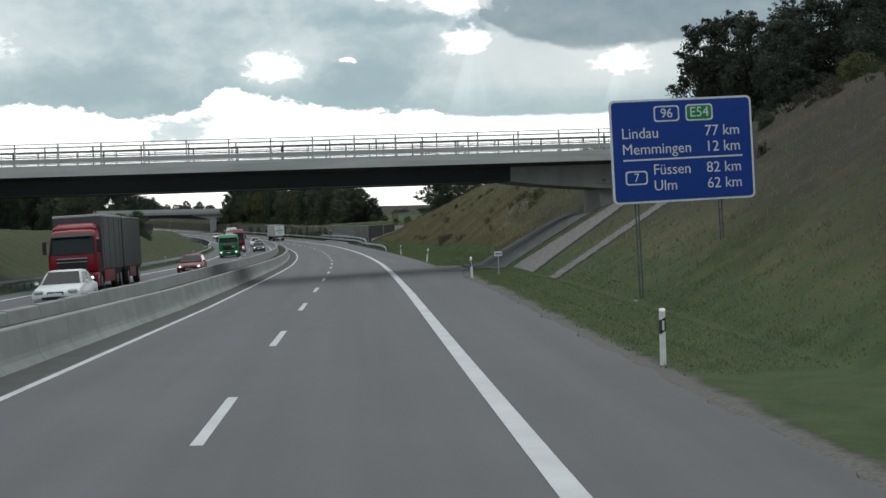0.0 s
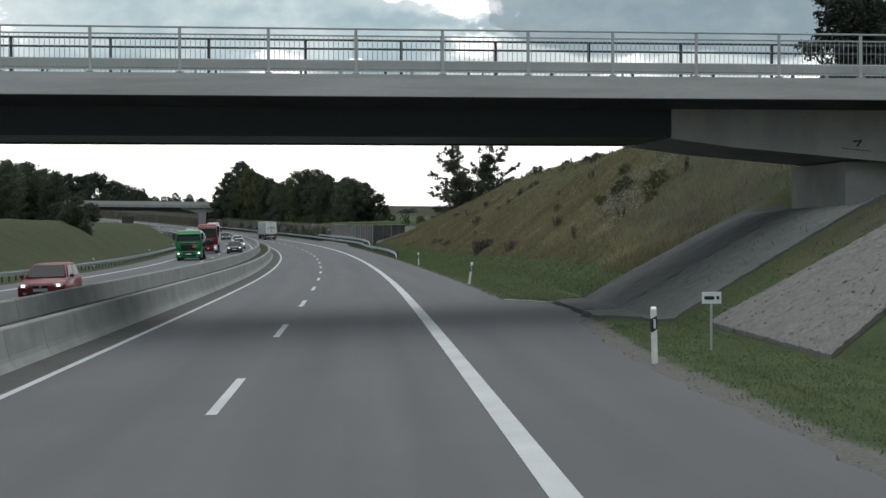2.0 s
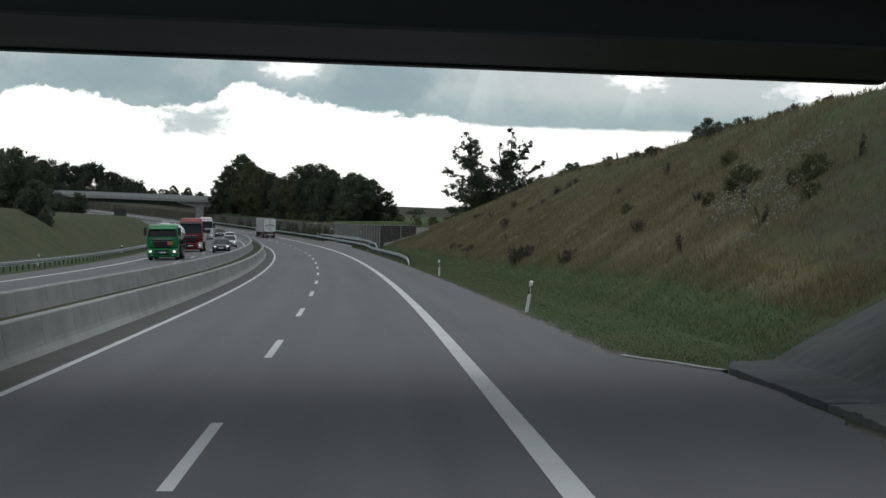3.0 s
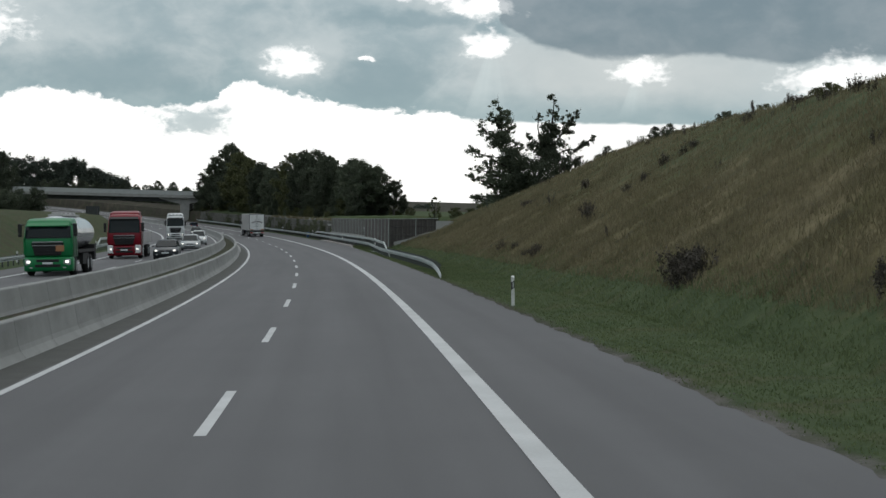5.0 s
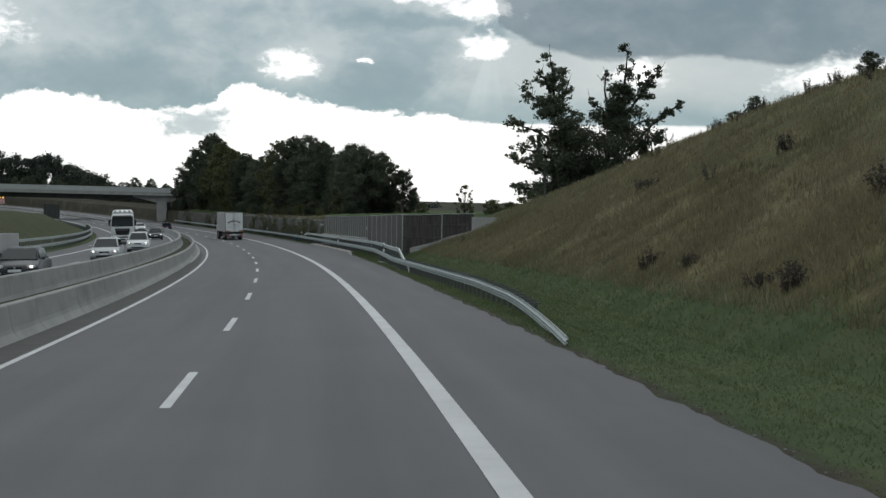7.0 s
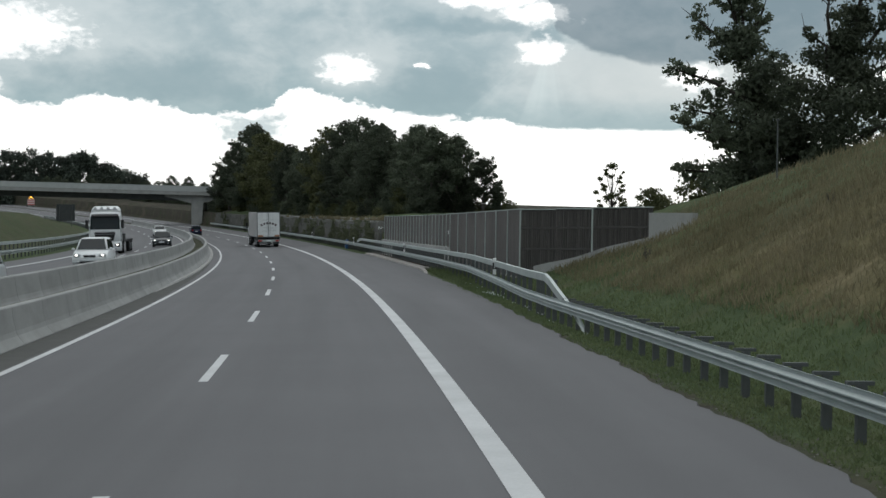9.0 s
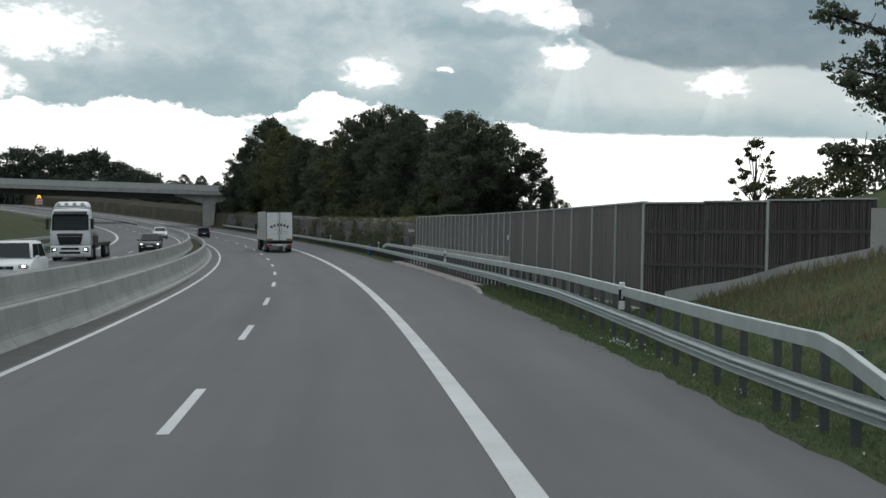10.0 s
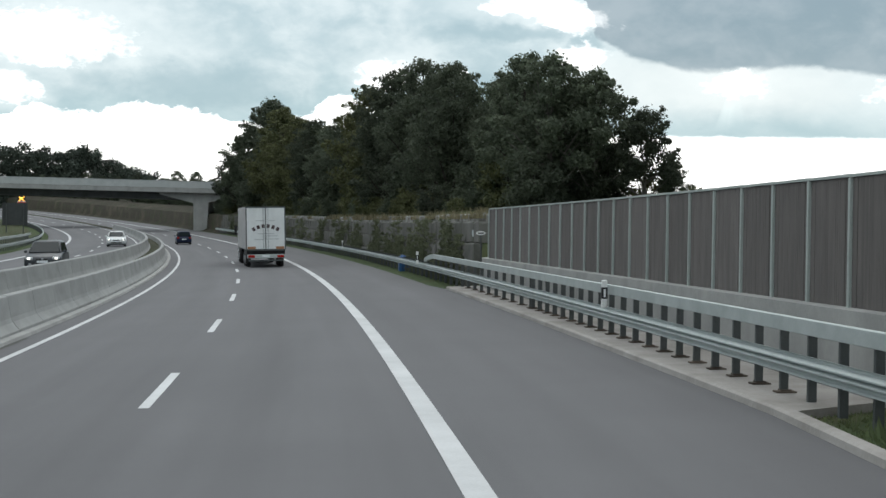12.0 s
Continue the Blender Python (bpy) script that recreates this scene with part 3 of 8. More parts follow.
def rough_ground(x, y):
    return 0.10 * np.sin(x * 0.9 + 1.3 * np.sin(y * 0.37)) * np.sin(y * 0.71 + 0.8) + 0.06 * np.sin(x * 2.3 + y * 1.7)


def ground_place(s, u):
    h = hump(s, u)
    p = at(s, u, h, level=24)
    wild = np.clip((u - 10.5) / 3, 0, 1) * np.clip(np.abs(s - 92) - 20, 0, 4) / 4 + np.clip((-u - 19) / 3, 0, 1)
    p[..., 2] += rough_ground(p[..., 0], p[..., 1]) * wild
    return p


def build_ground():
    ss = np.r_[np.arange(-100, 0, 5.0), np.arange(0, 84, 1.5), np.arange(84, 116, 0.8), np.arange(116, 380, 1.5), np.arange(380, 660, 4.0), np.arange(660, 1200, 20.0)]
    uu = np.r_[np.arange(-300, -60, 20.0), np.arange(-60, -18.5, 2.5), [-18, -17.6, -17.4, -12, -7.2, -6.4, -6.2, -5.2, 0, 5, 7.3], np.arange(7.6, 11.3, 0.25), np.arange(11.3, 34, 0.7), np.arange(34, 60, 3.0), np.arange(60, 301, 20.0)]
    S, U = np.meshgrid(ss, uu, indexing="ij")
    p = ground_place(S, U)
    n, k = S.shape
    verts = p.reshape(-1, 3)
    faces = [(i * k + j, i * k + j + 1, (i + 1) * k + j + 1, (i + 1) * k + j) for i in range(n - 1) for j in range(k - 1)]
    # skirt out to the horizon
    rim = [j for j in range(k)] + [i * k + k - 1 for i in range(1, n)] + [(n - 1) * k + j for j in range(k - 2, -1, -1)] + [i * k for i in range(n - 2, 0, -1)]
    c = verts.mean(0)
    ring = []
    for v in rim:
        d = verts[v] - c
        d[2] = 0
        d /= np.linalg.norm(d)
        ring.append((c[0] + 4200 * d[0], c[1] + 4200 * d[1], 3.0))
    m = len(rim)
    base = len(verts)
    faces += [(rim[i], rim[(i + 1) % m], base + (i + 1) % m, base + i) for i in range(m)]
    ob = from_data("ground", np.r_[verts, ring], faces, GROUND, smooth=True)
    u_, s_ = np.r_[U.reshape(-1), np.full(m, 100.0)], np.r_[S.reshape(-1), np.full(m, 500.0)]
    dry = np.clip((u_ - np.where(s_ < 112, 11.4, 11.6)) / 1.6, 0, 1) * np.where(s_ < 112, 0.5, 0.95) * lerp(s_, [0, 268, 292, 320], [1, 1, 0.3, 0.3])
    dry = np.where(u_ < -18, 0.38, dry)
    dry = dry * np.where((s_ > 112) & (s_ < 292) & (u_ > 0), np.maximum(lerp(u_, [15.5, 22], [1, 0.42]), lerp(s_, [190, 240], [0, 0.68])), 1)
    dry = np.where((s_ > 110) & (s_ < 170) & (u_ > 0), dry * np.maximum(lerp(s_, [125, 160], [0.62, 1]), lerp(u_, [13, 15], [1, 0])), dry)
    dry = np.where((s_ > 370) & (u_ > 10.3), 0.05, dry)
    bare = np.clip(1.3 - np.abs(u_ - 7.65) / 0.36, 0, 1) * 0.7
    bare = np.maximum(bare, np.clip(1 - np.hypot((u_ - 20) / 7, (s_ - 62) / 26), 0, 1) * 1.1)
    bare = np.maximum(bare, np.clip(1 - np.hypot((u_ - 25) / 3.5, (s_ - 78) / 12), 0, 1) * 1.2)
    bare = np.maximum(bare, np.where(s_ < 98, lerp(u_, [11.4, 13, 15.5, 18, 21], [0, 0.32, 0.55, 0.7, 0.9]), 0))
    # slope beyond the bridge set darker, strongest beside it, fading out by s 158
    bare = np.maximum(bare, np.where((s_ > 111) & (s_ < 160), lerp(s_, [112, 130, 158], [0.62, 0.5, 0]) * lerp(u_, [12.5, 15], [0, 1]), 0))
    bare = np.where((s_ > 555) & (u_ > 9), 0.75, np.where(u_ < -19, 0.4, bare))
    edge = lerp(s_, [0, 75, 83, 92, 97, 110, 112, 114], [7.3, 7.42, 7.42, 7.9, 8.3, 8.45, 7.55, 7.5])
    grit = np.clip(1.45 - np.abs(u_ - edge - 0.2) / lerp(s_, [40, 78, 97, 110, 200], [0.3, 0.46, 0.46, 0.2, 0.2]), 0, 1) * lerp(s_, [96, 110, 150, 215], [1, 0.75, 0.6, 0])
    for nm, v in (("dry", dry), ("bare", bare), ("grit", grit)):
        a = ob.data.attributes.new(nm, "FLOAT", "POINT")
        a.data.foreach_set("value", v.astype(np.float32))
    return tagged(ob, "grassy motorway cutting, green verge and dry meadow slopes", "ground", kind="structure")


build_ground()


# ---- carriageways and their markings ----
def KERB_U(s):
    return float(lerp(s, [310, 320.6, 325.6, 372], [8.36, 8.62, 8.86, 8.9])) - 0.02


def EDGE_U(s):
    wob = 0.045 * math.sin(s * 1.7) + 0.035 * math.sin(s * 0.61 + 1) + 0.05 * math.sin(s * 4.3 + 2 * math.sin(s * 0.7)) * math.sin(s * 0.43) + 0.05 * max(0.0, math.sin(s * 0.9 + 1.5 * math.sin(s * 0.37))) ** 3 if s < 318 else 0.0
    return wob + float(lerp(s, [0, 40, 75, 83, 87.5, 92, 96.5, 98, 104, 108, 110, 112, 114, 240, 265, 284, 296, 310, 320.6, 325.6, 372, 376, 900], [7.3, 7.3, 7.42, 7.42, 7.68, 7.9, 8.2, 8.65, 8.96, 8.9, 8.45, 7.55, 7.5, 7.5, 7.7, 8.06, 8.26, 8.38, 8.62, 8.86, 8.9, 8.6, 8.6]))


road = sweep("road", srange(-90, 900, 0.5), lambda s: [(-5.0, 0.0), (-1.9, 0.0), (2.0, 0.0), (5.0, 0.0), (EDGE_U(s), 0.0), (EDGE_U(s) + 0.1, -0.16)], ASPHALT)
tagged(road, "grey asphalt carriageway with hard shoulder", "road", kind="structure")


bay_kerb = sweep("kerb", srange(108.1, 112.3, 0.3), lambda s: [(EDGE_U(s) - 0.02, -0.1), (EDGE_U(s) - 0.02, 0.035), (EDGE_U(s) + 0.1, 0.045), (EDGE_U(s) + 0.12, -0.1)], CONCRETE_PALE)
tagged(bay_kerb, "low pale concrete kerb round the end of the paved bay", "kerb", kind="structure")


def keep_offsets(ob, s_list, us):
    for nm, v in (("offset", np.tile(us, len(s_list))), ("along", np.repeat(s_list, len(us)))):
        a = ob.data.attributes.new(nm, "FLOAT", "POINT")
        a.data.foreach_set("value", np.asarray(v, np.float32))


keep_offsets(road, srange(-90, 900, 0.5), [-5.0, -1.9, 2.0, 5.0, 7.5, 7.6])
road_far = sweep("road", srange(-90, 900, 3), lambda s: [(-17.5, OPP(s) - 0.15), (-17.4, OPP(s)), (-14.8, OPP(s)), (-11.1, OPP(s)), (-7.7, OPP(s)), (-6.75, OPP(s))], ASPHALT)
tagged(road_far, "grey asphalt carriageway for oncoming traffic", "road", kind="structure")
keep_offsets(road_far, srange(-90, 900, 3), [-17.5, -17.4, -14.8, -11.1, -7.7, -6.75])


def line_(name, u, w, s0, s1, parent, label, h=0.008):
    return tagged(sweep(name, srange(s0, s1, 0.5), lambda s: [(u - w / 2, h + (OPP(s) if u < -6 else 0)), (u + w / 2, h + (OPP(s) if u < -6 else 0))], PAINT, parent), label)


line_("edge_line", 4.16, 0.32, -90, 880, road, "wide white painted edge line")
line_("edge_line", -3.91, 0.17, -90, 880, road, "narrow white painted edge line")
line_("edge_line", -14.8, 0.3, -90, 880, road_far, "wide white painted edge line")
line_("edge_line", -7.6, 0.17, -90, 880, road_far, "narrow white painted edge line")
for k in range(-5, 45):
    sweep("lane_dash", srange(25.15 + 18 * k - 3, 25.15 + 18 * k + 3, 2), [(-0.085, 0.006), (0.085, 0.006)], PAINT, road)
    sweep("lane_dash", srange(18 * k + 5, 18 * k + 11, 2), lambda s: [(-11.18, OPP(s) + 0.006), (-11.02, OPP(s) + 0.006)], PAINT, road_far)

# strip of gravel and weeds along the near concrete wall, and the grassy median
median = sweep("median", srange(-90, 900, 3), lambda s: [(-7.0, OPP(s) - 0.02), (-6.7, 0.6), (-6.3, 0.72), (-5.7, 0.7), (-5.4, 0.6), (-5.3, 0.3)], GROUND)
gutter = sweep("gutter", srange(-90, 345, 1), lambda s: [(-5.1, 0.03), (-4.8, 0.014), (-4.6, 0.009), (float(lerp(s, [285, 345], [-4.07, -4.5])) + 0.025 * math.sin(s * 0.9) + 0.02 * math.sin(s * 2.7), 0.004)], DIRT)
tagged(gutter, "dark dirt in the gutter at the foot of the concrete wall", "gutter", kind="structure")
ledge = sweep("gutter", srange(296, 900, 2), lambda s: [(-4.93, 0.012 + 0.088 * min(1, (s - 296) / 16)), (-4.63 - 0.2 * max(0.0, 1 - (s - 296) / 30), 0.01 + 0.075 * min(1, (s - 296) / 16)), (-4.6 - 0.2 * max(0.0, 1 - (s - 296) / 30), 0.004)], CONCRETE_PALE)
tagged(ledge, "pale concrete gutter ledge along the concrete wall", "gutter", kind="structure")
debris = sweep("debris_strip", srange(312, 900, 0.5), lambda s: [(-5.0, 0.125), (-5.0 + 0.1 * min(1, (s - 312) / 15) + 0.012 * math.sin(s * 1.3) + 0.01 * math.sin(s * 5.1 + 3 * math.sin(s * 0.37)) + 0.03 * math.sin(s * 0.21), 0.106)], MUD)
tagged(debris, "dark leaves and dirt at the foot of the concrete wall", "debris", kind="stuff")
tagged(median, "grassy central reservation between two concrete walls", "median", kind="structure")
for nm, v in (("dry", 0.3), ("bare", 0.62)):
    a_ = median.data.attributes.new(nm, "FLOAT", "POINT")
    a_.data.foreach_set("value", np.full(len(median.data.vertices), v, np.float32))


# ---- concrete safety walls of the median ----
def wall_outline(height):
    half = [(0.42, 0.0), (0.415, 0.09), (0.33, 0.19), (0.255, 0.29), (0.215, 0.4), (0.175, 0.62), (0.125, height - 0.03), (0.1, height)]
    return [(-x, z) for x, z in half] + half[::-1]


def safety_wall(u, label, height, s0, s1, step=4.0, lift=0.0):
    top = thing("concrete_safety_wall", label, "safety barrier", kind="structure")
    bm = bmesh.new()
    prof = wall_outline(height)
    half = step / 2 - 0.014
    a = [bm.verts.new((x, -half, z)) for x, z in prof]
    b = [bm.verts.new((x, half, z)) for x, z in prof]
    n = len(prof)
    bm.faces.new(a)
    bm.faces.new(b[::-1])
    for i in range(n):
        bm.faces.new((a[i], b[i], b[(i + 1) % n], a[(i + 1) % n]))
    bmesh.ops.recalc_face_normals(bm, faces=bm.faces)
    first = None
    for i, s in enumerate(np.arange(s0 + step / 2, s1, step)):
        m = frame_at(s, u, -0.01 + (lift(s) if callable(lift) else lift))
        if first is None:
            first = part("wall_element", bm, CONCRETE, top)
            first.matrix_basis = m
            seal = part("joint_seal", boxes(((0, -step / 2, height / 2 - 0.03), (0.2, 0.03, height - 0.06)), ((0, -step / 2, 0.16), (0.5, 0.03, 0.2))), JOINT, top, "dark joint between two elements")
            seal.matrix_basis = m
        else:
            part_copy(first, m)
            part_copy(seal, m)
    return top


safety_wall(-5.28, "grey concrete safety wall with stained faces and joints", 0.97, -38, 560, lift=lambda s: float(lerp(s, [130, 200, 265, 300, 350], [-0.1, -0.09, -0.04, -0.04, 0.1])))
safety_wall(-6.72, "grey concrete safety wall beside the oncoming lanes", 0.97, -38, 560, lift=lambda s: float(lerp(s, [40, 60, 80, 170, 210, 280, 360], [0.03, 0.17, 0.22, 0.38, 0.4, 0.47, 0.56])))


# ---- overpass ----
BZ = float(np.interp(98.5, SS, RZ))
def bridge_frame(s, u):
    a = math.degrees(np.interp(s, SS, TH))
    p = at(s, u, 0)
    return pose(p[0], p[1], 0, 0, 0, a + 3.2)


def overpass():
    # local frame: x to the right along the deck, y away, z absolute height; the front edge of the deck is y = 0
    M = bridge_frame(98.3, 0)
    top = thing("road_bridge", "concrete road bridge with dark steel box girder and grey railing", "bridge", M, kind="structure")
    z0 = BZ
    x0, x1 = -46.0, 23.0
    # fascia beams with a chamfered foot
    fas = bmesh.new()
    prism(fas, [(0, z0 + 6.62), (0, z0 + 7.25), (0.5, z0 + 7.25), (0.5, z0 + 6.9), (0.3, z0 + 6.62)], x0, x1)
    part("edge_beam", fas, CONCRETE_FASCIA, top, "pale board-marked concrete edge beam")
    back = bmesh.new()
    prism(back, [(10.3, z0 + 6.62), (10.3, z0 + 7.27), (9.8, z0 + 7.27), (9.8, z0 + 6.9), (10.0, z0 + 6.62)], x0, x1)
    part("edge_beam", back, CONCRETE_PALE, top)
    # the deck's underside takes the concrete colour with shade in it
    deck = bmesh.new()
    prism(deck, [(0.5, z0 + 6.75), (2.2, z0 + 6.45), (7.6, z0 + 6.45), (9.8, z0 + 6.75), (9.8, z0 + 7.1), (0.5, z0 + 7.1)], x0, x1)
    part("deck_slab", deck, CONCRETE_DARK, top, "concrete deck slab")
    surf = bmesh.new()
    box(surf, (-10, 5.15, z0 + 7.14), (66, 9.2, 0.06))
    part("deck_surface", surf, ASPHALT, top)
    gird = bmesh.new()
    prism(gird, [(2.25, z0 + 5.62), (2.15, z0 + 6.5), (2.35, z0 + 6.5), (6.9, z0 + 6.5), (7.1, z0 + 6.5), (7.0, z0 + 5.62)], -27.5, 11.85)
    box(gird, (-8, 2.2, z0 + 5.6), (39, 0.34, 0.05))
    box(gird, (-8, 7.0, z0 + 5.6), (39, 0.34, 0.05))
    part("box_girder", gird, STEEL_DARK, top, "dark painted steel box girder")
    # concrete frame corners: the soffit drops towards the abutments
    for sgn, xa in ((1, 11.85), (-1, -27.5)):
        hb = bmesh.new()
        prof = [(0, 6.5), (10.6, 6.5), (10.6, 4.6), (6.5, 4.9), (2.0, 5.3), (0, 5.56)]
        a = [hb.verts.new((xa + sgn * x, 2.12, z0 + z)) for x, z in prof]
        b = [hb.verts.new((xa + sgn * x, 7.65, z0 + z)) for x, z in prof]
        hb.faces.new(a)
        hb.faces.new(b[::-1])
        for i in range(6):
            hb.faces.new((a[i], b[i], b[(i + 1) % 6], a[(i + 1) % 6]))
        bmesh.ops.recalc_face_normals(hb, faces=hb.faces)
        part("frame_corner", hb, CONCRETE_PALE, top, "pale concrete frame corner")
        ab = bmesh.new()
        box(ab, (xa + sgn * 7.5, 5.4, z0 + 2.6), (3.5, 5.2, 4.6))
        box(ab, (xa + sgn * 12.0, 5.1, z0 + 5.0), (2.8, 9.4, 3.2))
        part("abutment", ab, CONCRETE_PALE, top, "pale concrete abutment")
    # railing on both edges: posts, handrail, mid rail, fine bars
    for side, y in (("front", 0.22), ("back", 10.08)):
        part("handrail", boxes(((-11.5, y, z0 + 8.56), (69, 0.09, 0.05)), bevel=0.012), GREY_PAINT, top, "grey painted handrail")
        part("lower_rail", boxes(((-11.5, y, z0 + 7.36), (69, 0.05, 0.04))), GREY_PAINT, top)
        part("safety_beam", boxes(((-11.5, y + (0.3 if y < 5 else -0.3), z0 + 7.56), (69, 0.09, 0.29)), bevel=0.03), GREY_PAINT, top, "pale steel safety beam")
        part("upper_rail", boxes(((-11.5, y, z0 + 8.36), (69, 0.05, 0.04))), GREY_PAINT, top)
        first = None
        for i in range(28):
            m = pose(x0 + 0.6 + 2.5 * i, y, z0 + 7.27)
            if first is None:
                first = part("railing_post", boxes(((0, 0, 0.65), (0.09, 0.07, 1.3)), ((0, 0, 0.02), (0.2, 0.2, 0.04)), bevel=0.008), GREY_PAINT, top)
                first.matrix_basis = m
            else:
                part_copy(first, m)
        bars = []
        for x in np.arange(x0 + 0.7, x1 - 0.2, 0.14):
            bars.append([(x - 0.009, y, z0 + 7.3), (x + 0.009, y, z0 + 7.3), (x + 0.009, y, z0 + 8.37), (x - 0.009, y, z0 + 8.37)])
            bars.append([(x, y - 0.009, z0 + 7.3), (x, y + 0.009, z0 + 7.3), (x, y + 0.009, z0 + 8.37), (x, y - 0.009, z0 + 8.37)])
        tagged(quads("railing_bars", np.array(bars), GREY_PAINT, top), "thin vertical railing bars", kind="stuff")
    # steel crash barrier behind the front railing
    for y in (1.9, 8.4):
        for dz in (8.17, 8.43):
            part("crash_rail", boxes(((-11.5, y, z0 + dz), (69, 0.06, 0.06)), bevel=0.01), GALV_DULL, top, "galvanised crash rail")
        first = None
        for i in range(24):
            m = pose(x0 + 1.1 + 2.85 * i, y + 0.1, z0 + 7.17)
            if first is None:
                first = part("crash_rail_post", boxes(((0, 0, 0.64), (0.08, 0.1, 1.28))), GALV_DULL, top)
                first.matrix_basis = m
            else:
                part_copy(first, m)
    # sprayed scrawl on the frame corner: two plain filled shapes with dark outlines, no letters
    def strokes(bm, pts, w, y):
        for (xa, za), (xb, zb) in zip(pts, pts[1:]):
            d = math.hypot(xb - xa, zb - za)
            box(bm, (0, 0, 0), (d + w * 0.7, 0.008, w), m=pose((xa + xb) / 2, y, z0 + (za + zb) / 2, 0, -math.degrees(math.atan2(zb - za, xb - xa)), 0))

    hook = [(18.74, 5.5), (19.1, 5.53), (19.42, 5.5), (19.64, 5.34), (19.72, 5.12), (19.62, 4.86), (19.4, 4.7)]
    arch = [(19.8, 4.95), (19.78, 5.2), (19.86, 5.46), (20.12, 5.63), (20.38, 5.58), (20.54, 5.42), (20.6, 5.14), (20.58, 4.92)]
    gr = bmesh.new()
    for k in range(9):
        z, w = 5.4 - 0.13 * k, (0.6, 0.62, 0.6, 0.5, 0.42, 0.38, 0.36, 0.34, 0.3)[k]
        box(gr, (19.2 - 0.02 * (k < 3), 2.112, z0 + z), (w, 0.01, 0.115))
    box(gr, (20.75, 2.112, z0 + 5.66), (0.5, 0.01, 0.14))
    box(gr, (20.85, 2.112, z0 + 5.47), (0.42, 0.01, 0.2))
    part("sprayed_fill", gr, GREY_PAINT, top, "patchy white sprayed fill on concrete")
    ring = bmesh.new()
    strokes(ring, hook, 0.05, 2.106)
    strokes(ring, [(18.74, 5.5), (18.78, 5.26), (18.94, 5.14), (19.0, 4.8), (19.0, 4.32)], 0.045, 2.106)
    strokes(ring, arch, 0.05, 2.106)
    for x, z in ((19.28, 5.1), (20.15, 5.28), (20.88, 5.3), (18.95, 5.72)):
        strokes(ring, [(x - 0.09, z - 0.07), (x + 0.09, z + 0.07)], 0.035, 2.104)
        strokes(ring, [(x - 0.03, z + 0.1), (x + 0.02, z - 0.1)], 0.035, 2.102)
    strokes(ring, [(17.6, 5.5), (17.84, 5.52), (17.71, 5.36)], 0.05, 2.106)
    strokes(ring, [(17.2, 5.3), (17.5, 5.26), (18.15, 5.2)], 0.018, 2.106)
    part("sprayed_outline", ring, STEEL_DARK, top, "dark sprayed outlines")
    # patched stretch and end boards of the edge beam
    part("beam_patch", boxes(((20.5, -0.004, z0 + 6.94), (1.05, 0.012, 0.58)), bevel=0.004), CONCRETE_PALE, top, "darker patched concrete on the edge beam")
    for k in range(4):
        part("end_board", boxes(((21.9, -0.012, z0 + 6.72 + 0.145 * k), (1.5, 0.03, 0.11)), bevel=0.006), CONCRETE_FASCIA, top, "horizontal board at the beam's end")
    return top


overpass()


def slope_patch(name, label, material, s0, s1, u0, u1, lift, skew=0.0, ns=10, nu=14, jag=0.0, taper=(0, 0)):
    """Paving on the slope: follows the ground, with real thickness at its edges."""
    S, f = np.meshgrid(np.linspace(s0, s1, ns), np.linspace(0, 1, nu), indexing="ij")
    foot = lerp(S, *u0) if isinstance(u0, tuple) else u0
    U = foot + f * (u1 - foot)
    S = S + f * (skew + taper[0] + (taper[1] - taper[0]) * (S - s0) / (s1 - s0))
    p = ground_place(S, U)
    p[..., 2] += lift
    if jag:
        rng = np.random.default_rng(5)
        p += rng.normal(0, jag, p.shape)
    q = p.copy()
    q[..., 2] -= lift + 0.25
    v = np.r_[p.reshape(-1, 3), q.reshape(-1, 3)]
    n = ns * nu
    f = [(i * nu + j, i * nu + j + 1, (i + 1) * nu + j + 1, (i + 1) * nu + j) for i in range(ns - 1) for j in range(nu - 1)]
    rim = [j for j in range(nu)] + [i * nu + nu - 1 for i in range(1, ns)] + [(ns - 1) * nu + j for j in range(nu - 2, -1, -1)] + [i * nu for i in range(ns - 2, 0, -1)]
    f += [(rim[i], rim[(i + 1) % len(rim)], n + rim[(i + 1) % len(rim)], n + rim[i]) for i in range(len(rim))]
    return tagged(from_data(name, v, f, material), label, "paving", kind="structure")


# one paved slope in two tones: the far one carries the bridge's shade
slope_patch("slope_paving", "concrete paving on the slope under the bridge, dark with stains and painted shade", CONCRETE_DARK, 101.5, 109.6, ([101.5, 106, 108, 109.6], [8.98, 9.0, 9.0, 9.45]), 17.6, 0.09, ns=30, nu=40, jag=0.006)
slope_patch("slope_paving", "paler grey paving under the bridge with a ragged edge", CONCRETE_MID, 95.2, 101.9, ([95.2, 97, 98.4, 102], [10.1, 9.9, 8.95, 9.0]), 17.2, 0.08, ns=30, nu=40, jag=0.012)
slope_patch("slope_paving", "pale rubble strip on the slope beside the bridge", GRAVEL, 81.3, 91.5, 10.75, 16.4, 0.12, jag=0.011, ns=90, nu=70, taper=(3.6, -2.2))
slope_patch("drain_chute", "pale rubble drainage chute running up the slope", GRAVEL, 71.6, 74.0, 10.6, 17.0, 0.1, ns=24, nu=70, jag=0.016)


